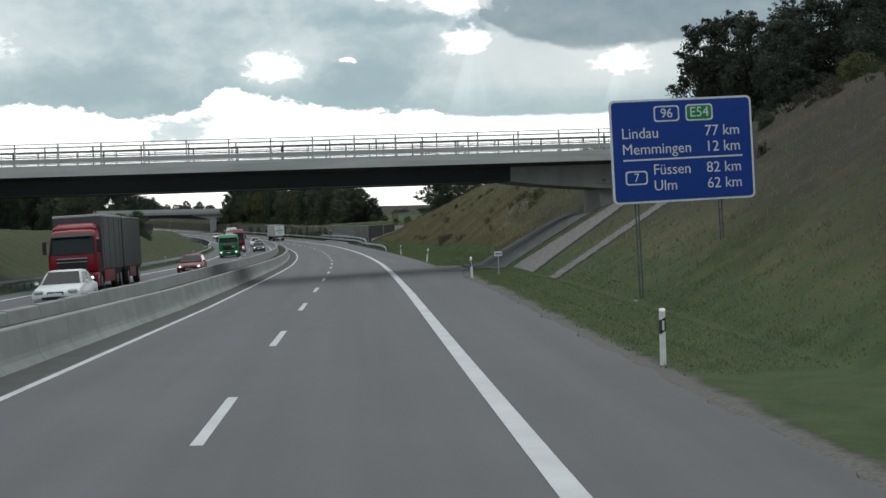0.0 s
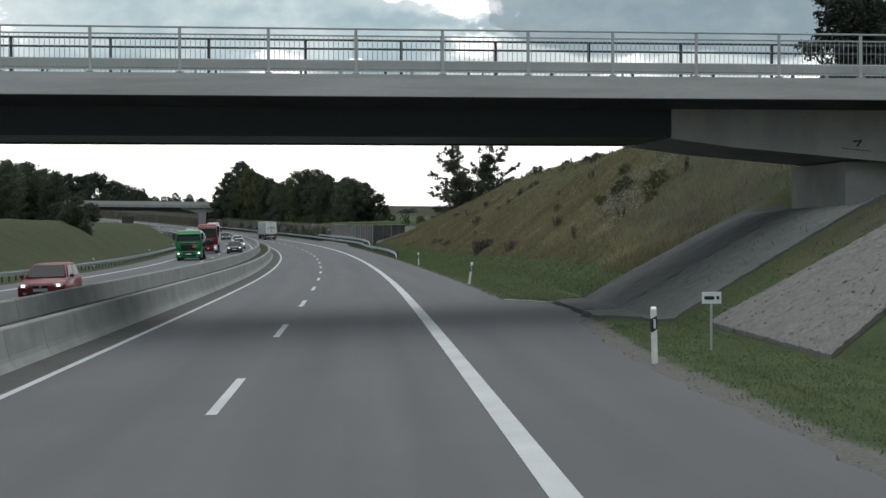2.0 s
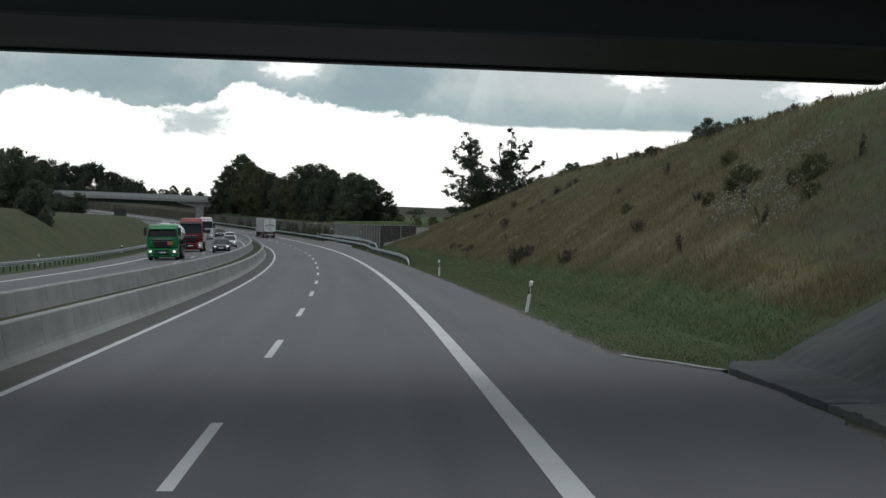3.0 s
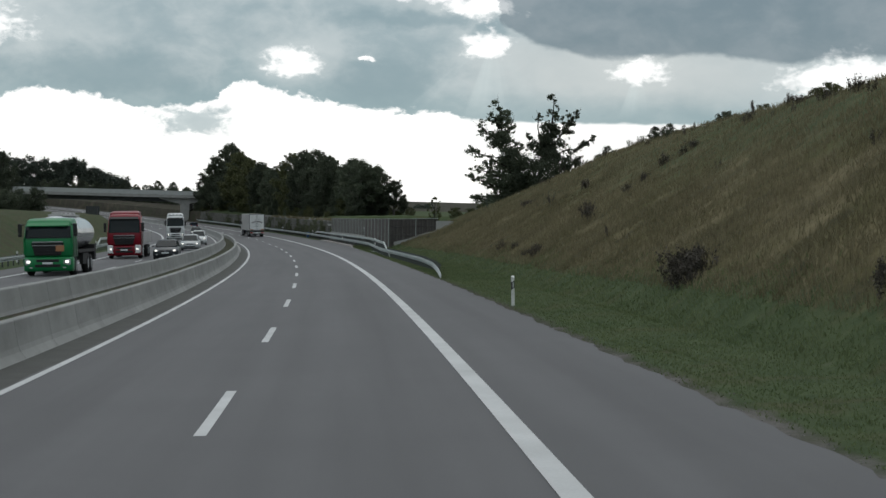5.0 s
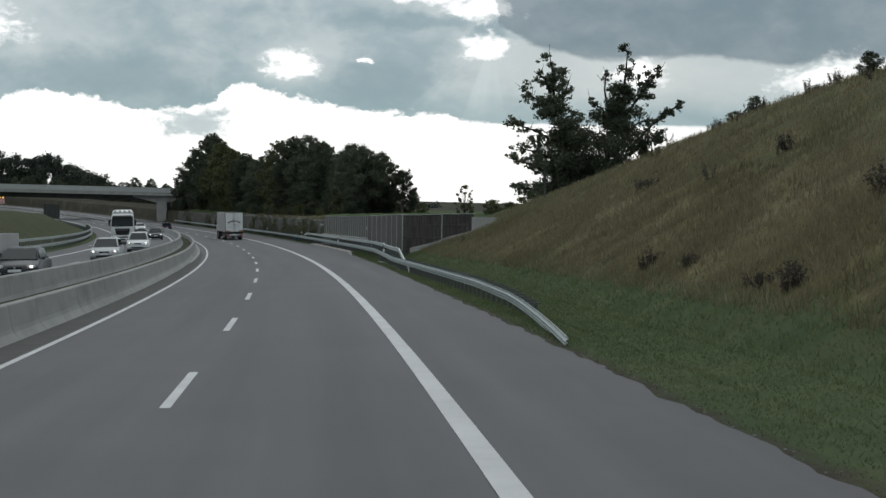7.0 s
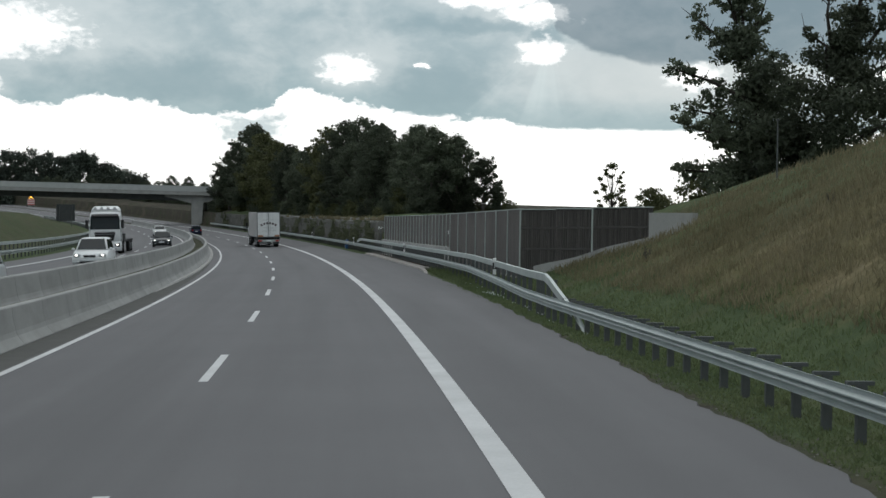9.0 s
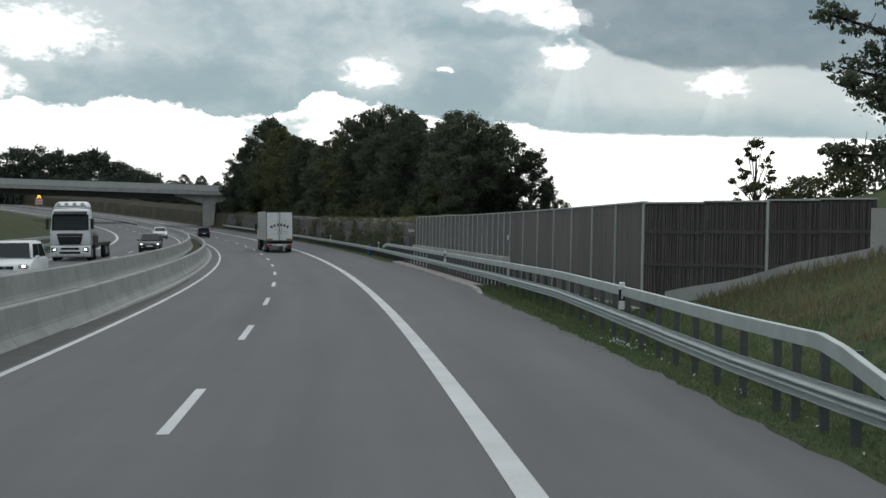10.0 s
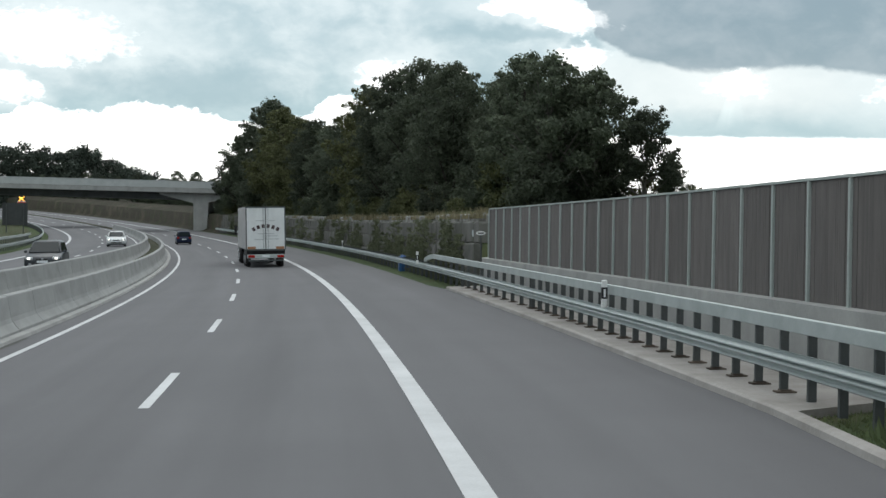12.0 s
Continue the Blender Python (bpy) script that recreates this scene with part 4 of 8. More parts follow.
# loose stones on the rubble strip
def rubble():
    rng = np.random.default_rng(8)
    top = thing("rubble_stones", "pale broken stones lying on the slope strip", "stones", kind="stuff")
    bm = bmesh.new()
    for i in range(420):
        s, u = rng.uniform(82.0, 91.5), rng.uniform(10.7, 16.5)
        if i % 5 == 0:
            s, u = rng.uniform(55, 92), rng.uniform(10.8, 15)
        p = ground_place(s, u)
        r = rng.uniform(0.02, 0.065)
        res = bmesh.ops.create_icosphere(bm, subdivisions=1, radius=r)
        bmesh.ops.transform(bm, matrix=Matrix.Translation((p[0], p[1], p[2] + 0.1)) @ pose(0, 0, 0, rng.uniform(0, 360), rng.uniform(0, 360), 0) @ Matrix.Diagonal((1, rng.uniform(0.6, 1), rng.uniform(0.45, 0.8), 1)), verts=res["verts"])
    part("stones", bm, GRAVEL, top)
    return top


rubble()


# ---- guard rails ----
WBEAM = [(-0.04, -0.155), (0.0, -0.13), (0.0, -0.09), (-0.075, -0.05), (-0.075, -0.03), (0.0, 0.0), (-0.075, 0.03), (-0.075, 0.05), (0.0, 0.09), (0.0, 0.13), (-0.04, 0.155)]


def beam(name, u, h, s0, s1, parent, side=1, path=None, profile=WBEAM):
    """A corrugated beam; side 1 shows its ribs to smaller u. path(s) shifts it in u and h."""
    def prof(s):
        du, dh = path(s) if path else (0, 0)
        front = [(u + du + side * a * 1.0, h + dh + b) for a, b in profile]
        rear = [(x + side * 0.012, z) for x, z in front[::-1]]
        return front + rear
    return sweep(name, srange(s0, s1, 1.0), prof, GALV, parent, closed=True)


RAIL_U = 8.75
RUST = mat("rusty_steel", (0.085, 0.066, 0.052), (0.13, 0.105, 0.085), rough=0.85, scale=6, fine=40, bump=0.1, per_object=0.3)
STRIP = mat("warm_worn_concrete", (0.37, 0.35, 0.33), (0.25, 0.235, 0.215), rough=0.9, scale=0.7, fine=14, bump=0.15, stain=((0.15, 0.135, 0.115), (0.4, 0.8, 0.4), 0.5))


def right_rail():
    top = thing("guard_rail", "galvanised steel guard rail with ramped end and second upper beam", "guard rail", kind="structure")

    def ramp(s):
        t = min(max((s - 213.0) / 25.0, 0), 1)
        t2 = min(max((s - 213.0) / 16.0, 0), 1)
        return (-0.95 * (1 - t2) ** 1.3 + float(lerp(s, [213, 240, 272, 278, 286, 302, 320], [0, -0.3, -0.42, -0.34, -0.02, 0.42, 0.55])), -0.5 * (1 - t) ** 1.2 + float(lerp(s, [240, 284, 302, 320], [0, 0.02, 0.15, 0.15])))
    part_ = beam("beam", RAIL_U, 0.52, 213, 560, top, path=ramp)
    tagged(part_, "corrugated galvanised beam")
    # upper box rail
    BOX = [(-0.072, -0.105), (-0.08, -0.097), (-0.08, 0.1), (-0.072, 0.108), (0.0, 0.11), (0.0, -0.11)]

    def ramp2(s):
        t = min(max((s - 268.4) / 4.6, 0), 1)
        t2 = min(max((384 - s) / 3.0, 0), 1)
        return (ramp(s)[0] + 0.06, -0.75 * (1 - t) - 0.25 * (1 - t2) + float(lerp(s, [284, 302, 320], [0, 0.06, 0.04])))
    tagged(beam("upper_beam", RAIL_U, 1.17, 268.4, 384, top, path=ramp2, profile=BOX), "smooth upper steel beam")
    short = tall = slim = plate = None
    for i, s in enumerate(list(np.arange(223, 276, 1.333)) + list(np.arange(276, 318, 2.0)) + list(np.arange(318, 353, 1.333)) + list(np.arange(353, 560, 2.0))):
        upper = 271.5 < s < 382
        u = RAIL_U + ramp(s)[0] + float(lerp(s, [300, 320], [0.16, 0.24]))
        m = frame_at(s, u, -0.1 + ramp(s)[1], tilt=False)
        if upper:
            if 274 < s < 318:
                if slim is None:
                    slim = part("rail_post", boxes(((0, 0, 0.61), (0.12, 0.05, 1.22)), ((-0.09, 0, 0.62), (0.1, 0.05, 0.2))), GALV_DULL, top)
                    slim.matrix_basis = m
                else:
                    part_copy(slim, m)
            elif tall is None:
                tall = part("rail_post", boxes(((0, 0, 0.61), (0.12, 0.088, 1.22)), ((-0.09, 0, 0.62), (0.1, 0.07, 0.2))), GALV_DULL, top)
                tall.matrix_basis = m
            else:
                part_copy(tall, m)
            if 326.2 < s < 371:
                fm = frame_at(s, u + 0.02, 0.138, tilt=False)
                if plate is None:
                    plate = part("foot_plate", boxes(((0, 0, 0), (0.3, 0.24, 0.025)), ((0, 0, 0.02), (0.17, 0.15, 0.03))), RUST, top, "rust-brown foot plate")
                    plate.matrix_basis = fm
                else:
                    part_copy(plate, fm)
        else:
            if short is None:
                short = part("rail_post", boxes(((0, 0, 0.38), (0.12, 0.1, 0.76)), ((-0.09, 0, 0.62), (0.1, 0.08, 0.2)), ((-0.02, 0, 0.79), (0.34, 0.09, 0.05))), GALV_DULL, top)
                short.matrix_basis = m
            else:
                part_copy(short, m)
    # anchor strut where the upper beam comes down to the ground
    foot = bmesh.new()
    a, b = Vector(at(269.0, RAIL_U + ramp(269)[0] + 0.13, 0.5)), Vector(at(266.4, RAIL_U + ramp(266)[0] + 0.12, -0.14))
    side_ = Vector((0.035, 0.0, 0.0))
    pts = [a + Vector((0, 0, 0.1)), a - Vector((0, 0, 0.1)), b - Vector((0, 0.1, 0)), b + Vector((0, 0.5, 0.0))]
    f0, f1 = [foot.verts.new(q - side_) for q in pts], [foot.verts.new(q + side_) for q in pts]
    foot.faces.new(f0)
    foot.faces.new(f1[::-1])
    for k in range(4):
        foot.faces.new((f0[k], f1[k], f1[(k + 1) % 4], f0[(k + 1) % 4]))
    bmesh.ops.recalc_face_normals(foot, faces=foot.faces)
    part("anchor_strut", foot, GALV, top, "pale anchor strut of the upper beam")
    return top


right_rail()


def far_rail():
    top = thing("guard_rail", "galvanised steel guard rail beside the oncoming lanes", "guard rail", kind="structure")
    beam("beam", -18.1, 0.55, 60, 620, top, side=-1, path=lambda s: (0, OPP(s)))
    BOX = [(-0.072, -0.105), (-0.08, -0.097), (-0.08, 0.1), (-0.072, 0.108), (0.0, 0.11), (0.0, -0.11)]
    beam("upper_beam", -18.15, 1.17, 280, 470, top, side=-1, path=lambda s: (0, OPP(s) - 0.75 * (1 - min(1, (s - 280) / 4))), profile=BOX)
    first = None
    for s in np.arange(61, 620, 2.0):
        m = frame_at(s, -18.3, -0.3 + OPP(s), tilt=False) @ Matrix.Diagonal((1, 1, 1.5 if 284 < s < 470 else 1, 1))
        if first is None:
            first = part("rail_post", boxes(((0, 0, 0.5), (0.1, 0.06, 1.0))), GALV_DULL, top)
            first.matrix_basis = m
        else:
            part_copy(first, m)


far_rail()

# concrete strip beneath the rail over the underpass
strip = sweep("kerb", srange(319, 371.5, 0.75), lambda s: [(KERB_U(s), -0.1), (KERB_U(s) + 0.03, min(0.09, 0.12 * (s - 319.6))), (KERB_U(s) + 0.07, min(0.12, 0.14 * (s - 319.6))), (KERB_U(s) + 0.2, min(0.125, 0.14 * (s - 319.6))), (KERB_U(s) + 0.22, min(0.12, 0.14 * (s - 319.6))), (10.45 if s > 325.5 else KERB_U(s) + 0.25, 0.13 if s > 325.5 else -0.1), (10.5, -0.1)], STRIP)
tagged(strip, "pale concrete kerb strip under the guard rail", "kerb", kind="structure")


# ---- noise barrier ----
def noise_barrier():
    top = thing("noise_barrier", "weathered brown timber noise barrier with grey steel posts", "noise barrier", kind="structure")
    spots = [(s, 10.98 - 0.45 * (s - 298) / 72) for s in np.arange(298.0, 371.0, 2.0)]
    line_a = [Vector(at(s, u, 0)) for s, u in spots]
    line_b = [Vector(at(298.0, 10.98, 0)), Vector(at(294.3, 13.5, 0)), Vector(at(291.7, 15.4, 0))]
    rng = random.Random(4)
    panel = bmesh.new()
    box(panel, (1.0, 0.05, 1.4), (2.0, 0.08, 3.2))
    dark = panel.copy()
    slats = bmesh.new()
    for i in range(22):
        x = 0.0455 + i * 0.0909
        box(slats, (x, 0.004 - rng.random() * 0.012, 1.4 + rng.uniform(-0.01, 0.0)), (0.086 + rng.random() * 0.005, 0.035, 3.18))
    thin, rails = bmesh.new(), bmesh.new()
    for i in range(26):
        if rng.random() < 0.8:
            box(thin, (0.06 + i * 0.074 + rng.uniform(-0.015, 0.015), -0.012, 1.5 + rng.uniform(-0.04, 0.0)), (0.018 + rng.random() * 0.016, 0.05, 2.9))
    for z in (0.45, 1.3, 2.2):
        box(rails, (1.0, -0.03, z), (1.98, 0.03, 0.09))
    cap = bmesh.new()
    box(cap, (1.0, 0.03, 3.02), (2.0, 0.16, 0.045))
    post = boxes(((0, -0.01, 1.38), (0.085, 0.12, 3.22)), ((0, -0.06, -0.19), (0.2, 0.2, 0.06)), bevel=0.008)
    made = {}

    def put(key, bm, material, m, label=""):
        if key not in made:
            made[key] = part(key, bm, material, top, label)
            made[key].matrix_basis = m
        else:
            part_copy(made[key], m)

    def run(points, h_top, posted=None):
        for i, (a, b) in enumerate(zip(points, points[1:])):
            d = b - a
            yaw = math.degrees(math.atan2(d.y, d.x))
            L_ = math.hypot(d.x, d.y)
            z = a.z + h_top - 3.06
            m = Matrix.Translation((a.x, a.y, z)) @ pose(0, 0, 0, 0, 0, yaw) @ Matrix.Diagonal((L_ / 2.0, 1, 1, 1))
            put("panel" if posted is None else "dark_panel", panel if posted is None else dark, WOOD_GREY if posted is None else WOOD_DARK, m, "weathered timber panel")
            if posted is None:
                put("battens", slats, WOOD_SLAT, m, "upright timber battens")
            else:
                put("thin_battens", thin, WOOD_THIN, m, "thin pale upright battens")
                put("cross_rails", rails, WOOD_DARK, m, "dark timber cross rails")
            put("coping", cap, POST_GREEN, m, "pale metal coping")
            # the posts stand twice as far apart along the first stretch
            if (posted is None and not (i > 22 and i % 2)) or (posted and i in posted):
                put("barrier_post", post, POST_GREEN, Matrix.Translation((a.x, a.y, z)) @ pose(0, 0, 0, 0, 0, yaw), "grey-green steel post")
    # the face with the battens looks to the carriageway
    run(line_a[::-1], 3.42)
    mids = [line_b[0], (line_b[0] + line_b[1]) / 2, line_b[1], (line_b[1] + line_b[2]) / 2, line_b[2]]
    run(mids, 3.4, (0, 2))
    # small white plate beside a post
    p = Vector(at(325.9, 10.72, 0))
    plate = part("plate", boxes(((0, 0, 2.24), (0.05, 0.1, 0.24)), bevel=0.006), WHITE_PLASTIC, top, "small white plate")
    plate.matrix_basis = frame_at(325.9, 10.72, 0.0)
    # pale concrete end piece running into the slope
    e0, e1 = Vector(at(291.7, 15.4, 0)), Vector(at(289.7, 16.7, 0))
    d = e1 - e0
    bm = bmesh.new()
    box(bm, (d.length / 2, 0, 1.5), (d.length, 0.3, 3.0))
    ob = part("end_block", bm, CONCRETE_PALE, top, "pale concrete end block")
    ob.matrix_basis = Matrix.Translation((e0.x, e0.y, e0.z + 0.1)) @ pose(0, 0, 0, 0, 0, math.degrees(math.atan2(d.y, d.x)))
    # pale concrete edging where the return meets the slope
    a0, a1 = (297.3, 11.6), (291.4, 15.6)
    bm = bmesh.new()
    prev = None
    for i in range(15):
        f = i / 14
        c = ground_place(np.array([a0[0] + (a1[0] - a0[0]) * f]), np.array([a0[1] + (a1[1] - a0[1]) * f]))[0]
        dirn = Vector(at(a1[0], a1[1], 0) - at(a0[0], a0[1], 0))
        nrm = Vector((dirn.y, -dirn.x, 0)).normalized() * 0.2
        ring = [bm.verts.new(Vector(c) + nrm * k + Vector((0, 0, z))) for k, z in ((-1, -0.3), (-1, 0.4 - 0.18 * f), (1, 0.36 - 0.18 * f), (1, -0.3))]
        if prev:
            for j in range(4):
                bm.faces.new((prev[j], prev[(j + 1) % 4], ring[(j + 1) % 4], ring[j]))
        else:
            bm.faces.new(ring)
        prev = ring
    bm.faces.new(prev[::-1])
    bmesh.ops.recalc_face_normals(bm, faces=bm.faces)
    part("edging", bm, CONCRETE_PALE, top, "pale concrete edging along the slope")
    # concrete plinth
    foot_u = lambda s: 10.72 - 0.45 * (s - 298) / 72
    sweep("plinth", srange(298, 371, 1), lambda s: [(foot_u(s), -0.1), (foot_u(s) + 0.02, 0.36 + 0.97 * min(max((s - 325.4) / 0.6, 0), 1)), (foot_u(s) + 0.32, 0.38 + 0.97 * min(max((s - 325.4) / 0.6, 0), 1))], CONCRETE_PALE, top)
    return top


noise_barrier()


# ---- overgrown stone wall beyond the noise barrier ----
def stone_wall():
    top = thing("stone_wall", "grey stone-filled basket wall overgrown with climbers", "retaining wall", kind="structure")
    rng = random.Random(9)
    protos = []
    for v in range(4):
        bm = bmesh.new()
        box(bm, (0, 0, 0), (0.9, 1.94, 0.95), bevel=0.06)
        for vert in bm.verts:
            vert.co += Vector((rng.uniform(-0.05, 0.05), rng.uniform(-0.02, 0.02), rng.uniform(-0.04, 0.03)))
        protos.append(bm)
    obs = []
    for i, s in enumerate(np.arange(373, 560, 2.0)):
        for lv in range(3):
            m = frame_at(s, 10.35 + 0.22 * lv, 0.5 + lv * 0.94, tilt=False)
            k = rng.randrange(4)
            if len(obs) < 4:
                ob = part("stone_basket", protos[len(obs)], STONE, top)
                ob.matrix_basis = m
                obs.append(ob)
            else:
                part_copy(obs[k], m)
    # paler course along the top, set back
    pale = None
    for s in np.arange(373.4, 500, 1.0):
        m = frame_at(s, 11.12 + rng.uniform(-0.05, 0.05), 2.98 + rng.uniform(-0.05, 0.04), rng.uniform(-3, 3), tilt=False)
        if pale is None:
            bm = bmesh.new()
            box(bm, (0, 0, 0), (0.55, 0.93, 0.5), bevel=0.07)
            pale = part("coping_stone", bm, STONE_PALE, top, "paler stone of the top course")
            pale.matrix_basis = m
        else:
            part_copy(pale, m)


STONE = mat("stone_fill", (0.135, 0.132, 0.12), (0.082, 0.082, 0.074), rough=0.9, scale=1.2, fine=9, bump=0.6, per_object=0.1, stain=((0.05, 0.058, 0.035), (0.5, 0.5, 0.25), 0.75))
STONE_PALE = mat("pale_stone", (0.26, 0.26, 0.245), (0.14, 0.14, 0.125), rough=0.9, scale=2.5, fine=9, bump=0.6, per_object=0.3)
stone_wall()


# small oval plate on a post at the end of the noise barrier
def marker_post():
    top = thing("marker_post", "thin grey post with a small white oval plate", "marker", frame_at(369.9, 10.2, 0.1))
    bm = bmesh.new()
    rod(bm, (0, 0, 0), (0, 0, 2.3), 0.035, 10)
    part("pole", bm, GALV_DULL, top)
    bm = bmesh.new()
    outline = [(0.2 * math.cos(a), 0.09 * math.sin(a)) for a in np.linspace(0, 2 * math.pi, 20, endpoint=False)]
    f0, f1 = [bm.verts.new((x, -0.065, z + 2.28)) for x, z in outline], [bm.verts.new((x, -0.035, z + 2.28)) for x, z in outline]
    bm.faces.new(f0)
    bm.faces.new(f1[::-1])
    for k in range(20):
        bm.faces.new((f0[k], f1[k], f1[(k + 1) % 20], f0[(k + 1) % 20]))
    bmesh.ops.recalc_face_normals(bm, faces=bm.faces)
    part("plate", bm, WHITE_PLASTIC, top, "white oval plate")
    part("plate_mark", boxes(((0, -0.068, 2.28), (0.24, 0.006, 0.05))), BLACK_PLASTIC, top, "dark bar on the plate")


marker_post()


# ---- second bridge, far ahead ----
def far_bridge():
    p = at(574, 12.5, 0)
    M = pose(p[0], p[1], 0, 0, -0.7, 178)      # x runs to the left along the deck
    top = thing("road_bridge", "pale concrete road bridge in the distance with closed parapet", "bridge", M, kind="structure")
    zt = FB_TOP
    bm = bmesh.new()
    prism(bm, [(0, zt - 0.8), (0, zt - 0.05), (-0.25, zt - 0.05), (-0.25, zt - 0.45), (-10, zt - 0.45), (-10, zt - 0.05), (-10.3, zt - 0.05), (-10.3, zt - 0.8)], -14, 120)
    part("deck", bm, CONCRETE_PALE, top, "pale concrete deck and edge beam")
    part("parapet", boxes(((53, 0.02, zt + 0.55), (134, 0.06, 1.15)), ((53, 0.04, zt + 1.14), (134, 0.12, 0.06))), GREY_PAINT, top, "pale grey closed parapet")
    # girder under the deck: its shade is in the dark colour
    part("girder", boxes(((53, -5, zt - 1.35), (134, 6, 1.1))), CONCRETE_DARK, top, "concrete girder with shade put into its colour")
    # haunched supports that lean out under the deck
    outline = [(7.0, -0.84), (7.0, -1.15), (1.2, -2.5), (1.0, -8.5), (-1.2, -8.5), (-1.4, -2.3), (-5.5, -1.5), (-5.5, -0.84)]
    for x, way in ((4.0, 1), (66.0, -1)):
        hb = bmesh.new()
        rows = [[hb.verts.new((x + way * a, y, zt + b)) for a, b in outline] for y in (-1.0, -9.2)]
        hb.faces.new(rows[0])
        hb.faces.new(rows[1][::-1])
        for i in range(len(outline)):
            j = (i + 1) % len(outline)
            hb.faces.new((rows[0][i], rows[1][i], rows[1][j], rows[0][j]))
        bmesh.ops.recalc_face_normals(hb, faces=hb.faces)
        part("abutment", hb, CONCRETE_PALE, top, "pale haunched concrete support")
    return top


FB_TOP = 9.3
far_bridge()


# ---- direction sign ----
def text_mesh(parent, name, words, x, z, size, material, align="LEFT", y=-0.012):
    cu = bpy.data.curves.new(name, "FONT")
    cu.body, cu.size, cu.align_x, cu.align_y, cu.extrude, cu.resolution_u = words, size, align, "CENTER", 0.002, 3
    tmp = bpy.data.objects.new(name, cu)
    scene.collection.objects.link(tmp)
    bpy.context.view_layer.update()
    me = bpy.data.meshes.new_from_object(tmp.evaluated_get(bpy.context.evaluated_depsgraph_get()))
    scene.collection.objects.unlink(tmp)
    bpy.data.objects.remove(tmp)
    # one mesh a letter: pieces that stand over one another (a dot, an umlaut) belong together
    bm = bmesh.new()
    bm.from_mesh(me)
    bm.verts.ensure_lookup_table()
    seen, pieces = set(), []
    for v in bm.verts:
        if v.index in seen:
            continue
        stack, group = [v], []
        seen.add(v.index)
        while stack:
            w = stack.pop()
            group.append(w)
            for e in w.link_edges:
                o = e.other_vert(w)
                if o.index not in seen:
                    seen.add(o.index)
                    stack.append(o)
        pieces.append([min(q.co.x for q in group), max(q.co.x for q in group), {q.index for q in group}])
    letters = []
    for a, b, ids in sorted(pieces, key=lambda q: q[0]):
        if letters and a < letters[-1][1] - 0.3 * min(b - a, letters[-1][1] - letters[-1][0]):
            letters[-1][1] = max(b, letters[-1][1])
            letters[-1][2] |= ids
        else:
            letters.append([a, b, set(ids)])
    m = pose(x, y, z, 90, 0, 0) @ Matrix.Diagonal((0.98, 1, 1, 1))
    for a, b, ids in letters:
        piece = bm.copy()
        piece.verts.ensure_lookup_table()
        bmesh.ops.delete(piece, geom=[v for v in piece.verts if v.index not in ids], context="VERTS")
        ob = part(name, piece, material, parent)
        ob.matrix_basis = m
    bm.free()
    bpy.data.meshes.remove(me)


def rounded_plate(bm, w, h, r, y0, y1, cx=0.0, cz=0.0):
    pts = []
    for qx, qz, a0 in ((1, 1, 0), (-1, 1, 90), (-1, -1, 180), (1, -1, 270)):
        for k in range(5):
            a = radians(a0 + 22.5 * k)
            pts.append((cx + qx * (w / 2 - r) + r * math.cos(a), cz + qz * (h / 2 - r) + r * math.sin(a)))
    a = [bm.verts.new((x, y0, z)) for x, z in pts]
    b = [bm.verts.new((x, y1, z)) for x, z in pts]
    n = len(pts)
    bm.faces.new(a)
    bm.faces.new(b[::-1])
    for i in range(n):
        bm.faces.new((a[i], b[i], b[(i + 1) % n], a[(i + 1) % n]))
    bmesh.ops.recalc_face_normals(bm, faces=bm.faces)
    return bm


